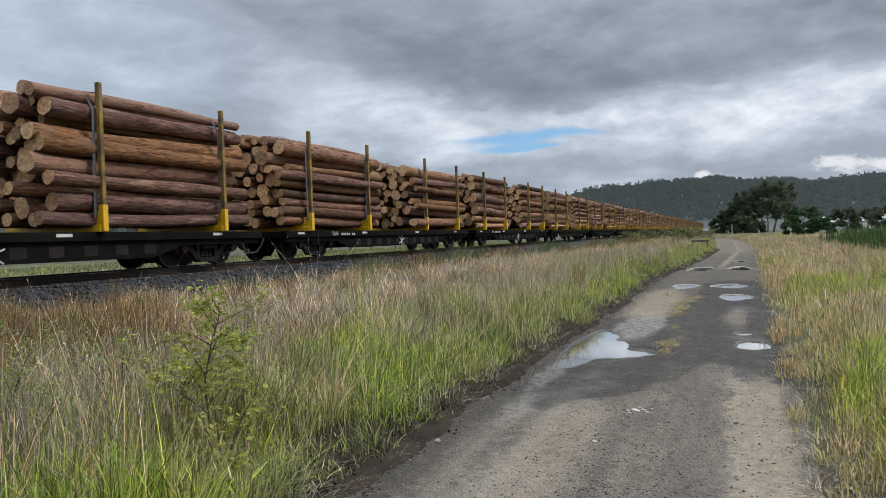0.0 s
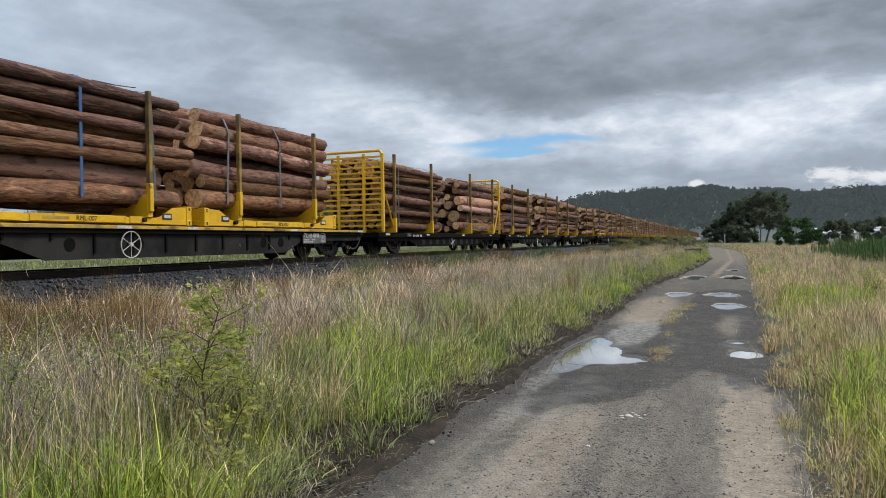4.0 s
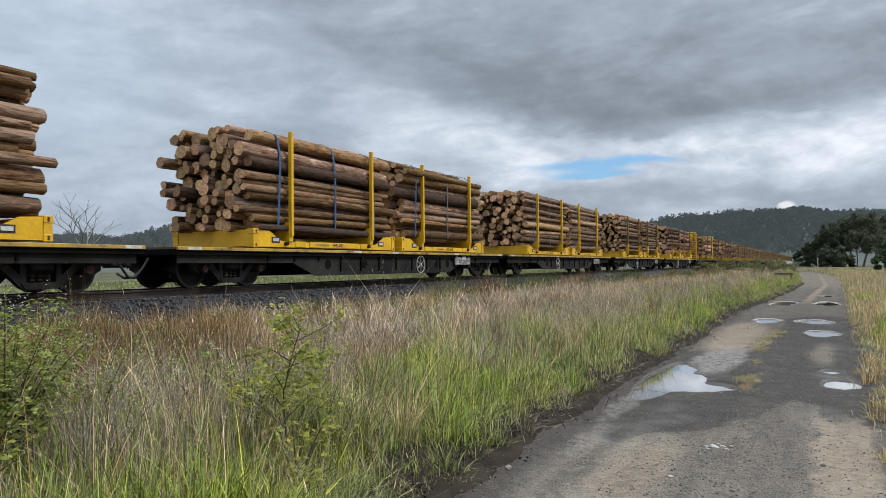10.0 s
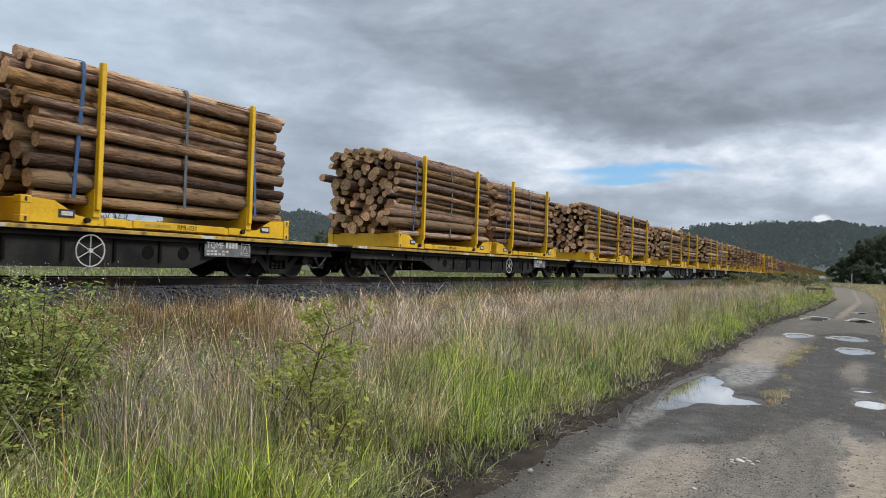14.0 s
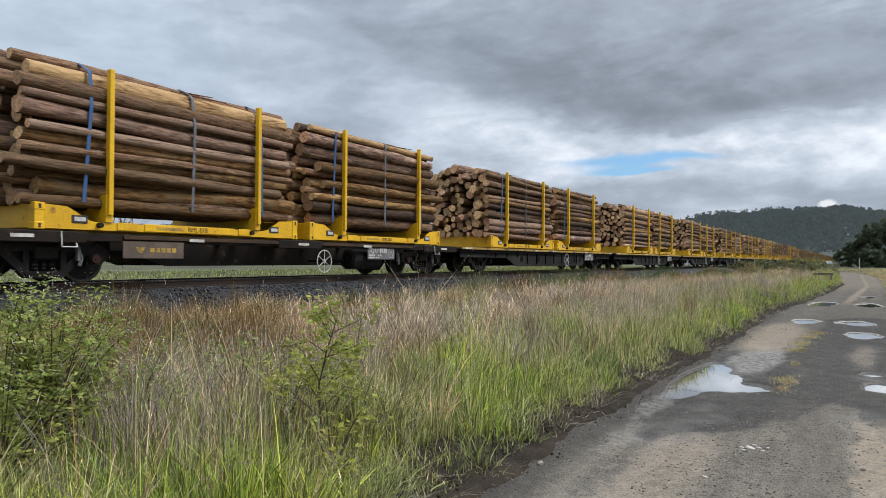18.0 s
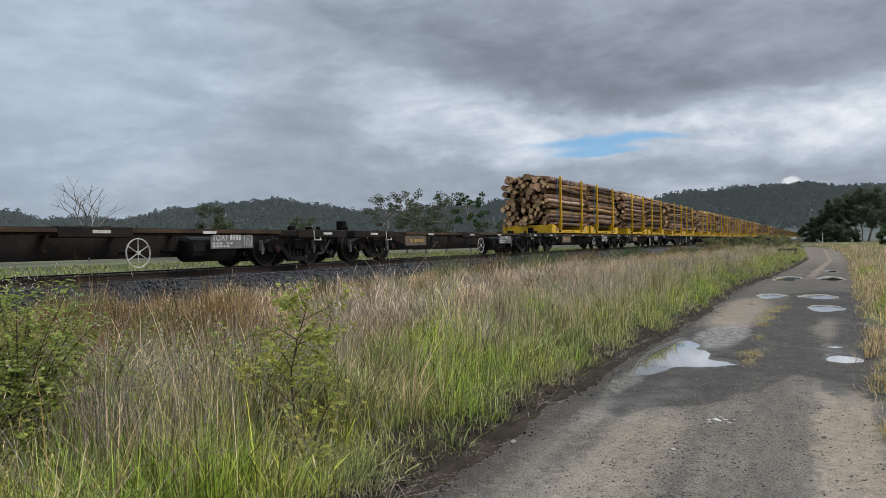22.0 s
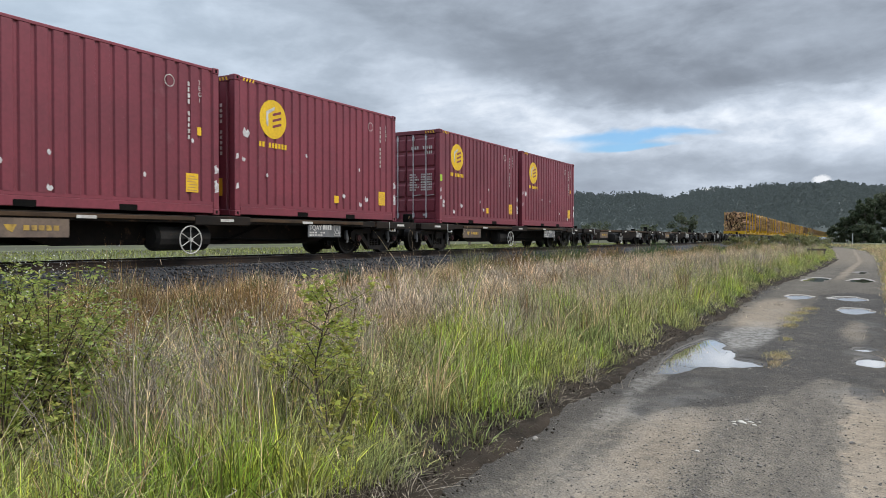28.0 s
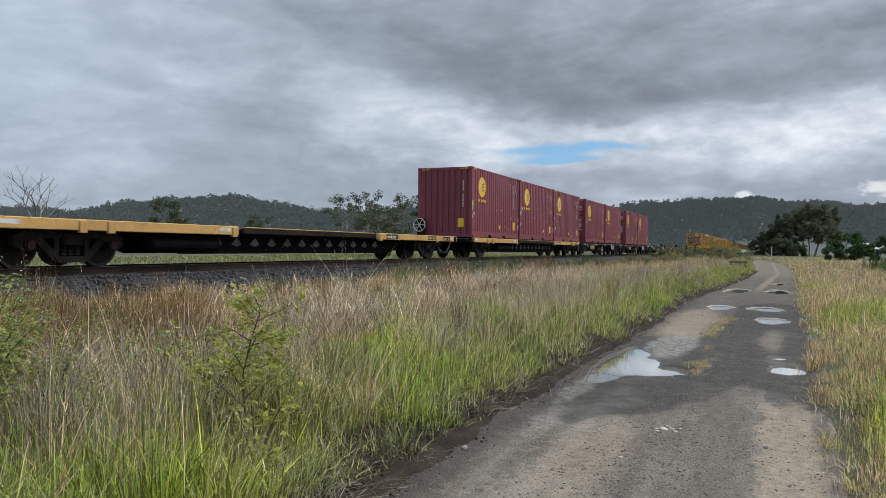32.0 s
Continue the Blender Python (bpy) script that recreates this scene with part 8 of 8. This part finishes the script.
def sapling(x, y):
    g = np.random.default_rng(19)
    z0 = float(height(np.array(x), np.array(y)))
    sp = thing("sapling", "slender brown-stemmed sapling with yellow-green compound leaves", "sapling")
    sp.matrix_basis = pose(x, y, z0 - 0.03)
    stem = [Vector(p) for p in ((0, 0, 0), (0.03, 0.02, 0.30), (0.0, 0.03, 0.56), (0.05, 0.04, 0.78), (0.12, 0.06, 1.0))]
    bd = Build()
    for p, q, r in zip(stem, stem[1:], (0.0075, 0.0062, 0.005, 0.004)):
        bd.tube(p, q, r, 6, r * 0.8)
    part("stem", bd, M_CANE, sp)
    P, tips = [], []
    for k in range(19):
        t = 0.22 + 0.78 * (k + g.uniform(-0.4, 0.4)) / 18
        i = min(int(t * 4), 3)
        b = stem[i].lerp(stem[i + 1], min(t * 4 - i, 1.0))
        an = k * 2.4 + g.uniform(-0.7, 0.7)
        ln = g.uniform(0.28, 0.62) * (1.20 - 0.70 * t)
        m_ = b + Vector((math.cos(an) * ln * 0.5, math.sin(an) * ln * 0.5, ln * g.uniform(0.15, 0.5)))
        e = m_ + Vector((math.cos(an + 0.3) * ln * 0.5, math.sin(an + 0.3) * ln * 0.5, ln * g.uniform(-0.2, 0.25)))
        part("twig", Build().tube(b, m_, 0.0036, 5, 0.0028).tube(m_, e, 0.0028, 5, 0.0012), M_CANE, sp)
        for j in range(3, 10):
            c = b.lerp(m_, j / 4.5) if j < 4.5 else m_.lerp(e, min((j - 4) / 4.5, 1.0))
            P += [c + Vector(g.normal(0, 0.036, 3)) for _ in range(int(g.integers(3, 7)) + (3 if j > 7 else 0))]
        tips.append(e)
    P += [stem[-1] + Vector(g.normal(0, 0.04, 3)) for _ in range(14)]
    v, q = leaf_sprays(np.array([tuple(p) for p in P]), 0.031, g, 5)
    part("foliage", fast_mesh("foliage", v, q, [], M_WEED), M_WEED, sp)
    T = np.array([tuple(p) for p in tips])[g.integers(0, len(tips), 60)] + g.normal(0, 0.03, (60, 3))
    v, q = leaves(T, 0.0070, g)
    part("blossom", fast_mesh("blossom", v, q, [], M_FLOWER), M_FLOWER, sp, "small white blossom")


sapling(-3.14, 3.74)
shrub("weed", "leafy green weed growing in the long grass", -3.62, 3.95, 0.78, 0.45, M_WEED, 12, 170, 0.044, 60, 21)
shrub("weed", "leafy green weed growing in the long grass", -2.85, 3.55, 0.62, 0.34, M_WEED, 10, 120, 0.044, 30, 22)


shrub("weed", "bare brown weed standing in the dry verge", 4.16, 30.5, 1.0, 0.7, M_G_RUST, 14, 70, 0.04, 0, 23)
shrub("weed", "yellow-green leafy weed standing in the dry verge", 3.35, 19.9, 0.95, 0.45, M_WEED, 14, 400, 0.045, 0, 24)


def broom(x, y, h, spread, seed, material=M_G_OLIVE, name="broom_bush", label="upright green broom bush beside the ballast", category="bush", width=0.008, plumes=0.0):
    g = np.random.default_rng(seed)
    n = 700
    r = spread * np.sqrt(g.uniform(0, 1, n))
    a = g.uniform(0, 6.28, n)
    P = np.stack([r * np.cos(a) * 0.6, r * np.sin(a) * 0.6, np.zeros(n)], -1)
    v, q, t, tip = blades(P, h * g.uniform(0.5, 1.0, n) * (1.1 - 0.5 * r / spread), np.full(n, width), 0.5 * g.uniform(0.2, 1.2, n), g, None, ((0, 1.0), (0.55, 0.75)))
    z0 = float(height(np.array(float(x)), np.array(float(y))))
    ob = thing(name, label, category)
    ob.matrix_basis = pose(x, y, z0 - 0.05)
    part("foliage", fast_mesh("stems", v, q, t, material), material, ob)
    if plumes:
        pick = tip[g.uniform(0, 1, n) < plumes]
        v, q = seed_heads(pick, 0.15, g)
        part("plumes", fast_mesh("plumes", v, q, [], M_PLUME), M_PLUME, ob, "pale feathery plumes")


for k, (x, y, h, sp) in enumerate(((-9.0, 21.8, 1.05, 0.9), (-8.9, 27.5, 0.75, 0.8), (-8.6, 33.0, 0.85, 1.0), (-8.4, 41, 0.9, 1.2), (-8.2, 48, 0.95, 1.3), (-7.6, 57, 1.0, 1.4), (-8.9, 6.3, 1.0, 0.6), (-8.7, 9.2, 0.9, 0.5), (-8.6, 13.2, 0.85, 0.5), (-6.8, 64, 1.1, 1.5), (-9.0, 4.9, 1.0, 0.6))):
    broom(x, y, h, sp, 70 + k, M_REED if k % 3 else M_G_OLIVE)
g_ = np.random.default_rng(45)
for k in range(26):
    y = 17 + 52 * (k / 26) + g_.uniform(-0.8, 0.8)
    broom(-8.7 + 1.5 * k / 26 + g_.uniform(-0.5, 0.7), y, g_.uniform(1.0, 1.5), g_.uniform(0.7, 1.5), 300 + k, (M_SCRUB, M_G_RUST, M_REED)[k % 3], "scrub_bush", ("low olive scrub bush at the foot of the ballast", "brown dry scrub bush at the foot of the ballast", "low olive scrub bush at the foot of the ballast")[k % 3])
g_ = np.random.default_rng(46)
for k in range(34):
    y = 6.4 + 17 * (k / 34) ** 1.2 + g_.uniform(-0.4, 0.4)
    broom(-3.9 - 2.2 * g_.uniform(0, 1) - 0.06 * y, y, g_.uniform(0.85, 1.1), g_.uniform(0.30, 0.55), 400 + k, (M_G_TAN, M_G_GREY)[k % 2], "plume_grass", ("pale plumed clump of dry grass", "grey plumed clump of seeding grass")[k % 2], "grass", 0.0042 + 0.0001 * y, 0.30)
for k, (x, y, h, sp) in enumerate(((-7.7, 6.1, 1.05, 0.75), (-7.0, 6.3, 0.95, 0.7), (-7.9, 7.0, 1.0, 0.7), (-6.6, 5.4, 0.95, 0.6), (-7.3, 5.2, 1.0, 0.7), (-8.3, 5.6, 1.05, 0.6), (-6.2, 6.2, 0.85, 0.5), (-8.5, 11.4, 0.95, 0.6), (-8.2, 12.2, 0.9, 0.55), (-8.6, 8.9, 0.8, 0.4), (-8.3, 16.4, 0.9, 0.6))):
    broom(x, y, h, sp, 500 + k, (M_G_RUST, M_REED, M_G_RUST)[k % 3], "rush_clump", ("dense brown clump of dry rushes below the railway", "dark olive clump of rushes below the railway", "dense brown clump of dry rushes below the railway")[k % 3], "rushes", 0.005)
g_ = np.random.default_rng(44)
for k in range(42):
    y = 3.4 + 24 * (k / 42) ** 1.5 + g_.uniform(-0.4, 0.4)
    broom(-5.5 - 2.9 * g_.uniform(0, 1), y, g_.uniform(0.72, 0.98), g_.uniform(0.32, 0.62), 200 + k, (M_G_RUST, M_G_RUST, M_G_OLIVE)[k % 3], "rush_clump", "dry brown clump of rushes in the grass" if k % 3 < 2 else "olive clump of rushes in the grass", "rushes")
for k, (a, d, h, sp) in enumerate(((3.2, 78, 1.7, 1.5), (4.3, 84, 1.4, 1.4), (2.5, 88, 1.5, 1.4), (5.6, 92, 1.4, 1.6), (7.0, 70, 1.2, 1.2), (1.9, 104, 1.6, 1.8), (6.4, 110, 1.8, 1.8))):
    tree("bush", "low olive-green bush on the bank beside the track", *at(a, d), h, sp, M_SCRUB, M_CANE, 80 + k, 1500, 0.10, 0.05, 8, "bush", 0.03)


def panicles():
    """Nodding plumes on tall stems: each a short spray of spikelets."""
    g = np.random.default_rng(91)
    n = 900
    y = 2.6 + 9.0 * g.uniform(0, 1, n) ** 1.3
    x = edge(ROAD_L, y) - 0.25 - 2.6 * g.uniform(0, 1, n) ** 1.2
    keep = (g.uniform(0, 1, n) < 0.15 + 0.85 * patch(x, y, 1.3, 2.6, 0.0, 0.6)) & (x > -2.1 * y - 0.8) & (np.hypot(x, y) > 2.6)
    x, y = x[keep], y[keep]
    n = len(x)
    P = np.stack([x, y, height(x, y) - 0.02], -1)
    v, q, t, tip = blades(P, g.uniform(0.62, 0.92, n), np.full(n, 0.0018), g.uniform(0.15, 0.6, n), g)
    m = 44
    th = g.uniform(0, 6.28, n)
    lean = np.stack([np.cos(th) * 0.55, np.sin(th) * 0.55, g.uniform(0.3, 0.9, n)], -1)
    u = g.uniform(0, 1, (n, m))
    along = tip[:, None] + lean[:, None] * (u * 0.13)[..., None] - [0, 0, 0.02]
    off = g.normal(0, 1, (n, m, 3)) * (0.010 * (1.15 - u))[..., None]
    hv, hq = leaves((along + off).reshape(-1, 3), 0.0042, g)
    tagged(new("plume_stems", fast_mesh("plume_stems", v, q, t, M_G_TAN)), "tall thin stems with nodding plumes", "grass", kind="stuff")
    tagged(new("plume_heads", fast_mesh("plume_heads", hv, hq, [], M_G_GREY)), "pale nodding grass plumes above the verge", "grass", kind="stuff")


panicles()

# larger tussocks that break up the verge
g_ = np.random.default_rng(47)
KINDS = ((M_G_OLIVE, "thick olive tussock of rank grass on the verge"), (M_G_GREY, "grey seeding tussock of grass on the verge"), (M_G_GREEN, "bright green tussock of grass on the verge"), (M_G_TAN, "pale straw-coloured tussock of grass below the railway"))
for k in range(84):
    y = 4.4 + 34 * (k / 84) ** 1.4 + g_.uniform(-0.5, 0.5)
    out = 0.45 + 5.9 * g_.uniform() ** 0.9
    kind = 3 if out > 4.4 else (1 if out > 2.6 or k % 3 == 0 else (2 if k % 5 == 1 else 0))
    x = float(edge(ROAD_L, np.array(y))) - out
    if math.hypot(x + 3.14, y - 3.74) > 1.0 and not (abs(x + 6.3) < 1.3 and abs(y - 5.6) < 1.4):
        broom(x, y, g_.uniform(0.62, 0.92) * (1 if out > 1 else 0.8), g_.uniform(0.28, 0.55), 600 + k, KINDS[kind][0], "grass_tussock", KINDS[kind][1], "grass", 0.0045 + 0.00016 * y)

# blossom scattered in the long grass
n = 1700
g_ = np.random.default_rng(33)
x, y = -2.6 - 3.6 * g_.uniform(0, 1, n), 1.6 + 5.5 * g_.uniform(0, 1, n)
keep = g_.uniform(0, 1, n) < 0.05 + 0.55 * soft(lumps(x, y, 1.5, 4.0), 0.1, 0.7)
P = np.stack([x, y, height(x, y) + g_.uniform(0.45, 0.72, n)], -1)[keep]
v, q = leaves(P, 0.0050, g_)
tagged(new("wild_blossom", fast_mesh("wild_blossom", v, q, [], M_FLOWER)), "tiny white blossom among the long grass", "blossom", kind="stuff")

# grass tufts growing in the crown of the road
g_ = np.random.default_rng(12)
for x, y, r, n in ((-0.82, 10.6, 0.13, 420), (-0.80, 9.9, 0.10, 160), (-0.92, 14.6, 0.12, 320), (-0.90, 15.8, 0.18, 560), (-0.84, 17.0, 0.16, 480), (-0.74, 18.2, 0.16, 420), (-0.85, 12.6, 0.08, 120)):
    px, py = x + g_.normal(0, r * 0.6, n), y + g_.normal(0, r * 1.6, n)
    v, q, t, _ = blades(np.stack([px - x, py - y, np.zeros(n)], -1), g_.uniform(0.02, 0.07, n), np.full(n, 0.003), g_.uniform(0.3, 1.4, n), g_)
    ob = thing("grass_tuft", "small yellow-green grass tuft growing in the road", "grass")
    ob.matrix_basis = pose(x, y, float(road_z(np.array(x), np.array(y))) - 0.006)
    part("foliage", fast_mesh("foliage", v, q, t, M_G_YELLOW), M_G_YELLOW, ob)

# low timber rail beside the road
gt = thing("timber_barrier", "low weathered timber rail between two short posts", "barrier")
gt.matrix_basis = pose(-1.95, 58, 0.12)
part("rail_beam", Build().box(-0.62, 0.62, -0.05, 0.05, 0.58, 0.72, 0.01), M_TIMBER, gt)
for s in (-0.5, 0.5):
    part("post", Build().box(s - 0.06, s + 0.06, 0.055, 0.16, -0.15, 0.74, 0.01), M_TIMBER, gt)
mp = thing("marker_post", "slim white marker post beside the road", "post")
mp.matrix_basis = pose(*at(-0.3, 190), 0)
part("shaft", Build().tube((0, 0, 0), (0, 0, 2.6), 0.09, 8), M_WHITE, mp)


# ---- everything that moves ----
def motions():
    times = [2.0 * i for i in range(17)]
    for ob, u in MOVERS:
        walk(ob, [(t, pose(XC, train(t) + u, ZR)) for t in times])
    lead = {}
    spin = [i / FPS for i in range(32 * FPS + 1)]
    for ws, s in SPINNERS:
        if s not in lead:
            walk(ws, [(t, Matrix.Translation((0, s * 0.84, 0)) @ Matrix.Rotation(-train(t) / WHEEL_R, 4, "X")) for t in spin])
            lead[s] = ws.animation_data
    for ob in list(scene.objects):
        if ob.name.split(".")[0] == "wheelset":
            s = 1 if ob.matrix_basis.translation.y > 0 else -1
            if ob.animation_data is None:
                ob.rotation_mode = "QUATERNION"
                ob.animation_data_create()
            if ob.animation_data is not lead[s]:
                ob.animation_data.action = lead[s].action
                ob.animation_data.action_slot = lead[s].action_slot


motions()
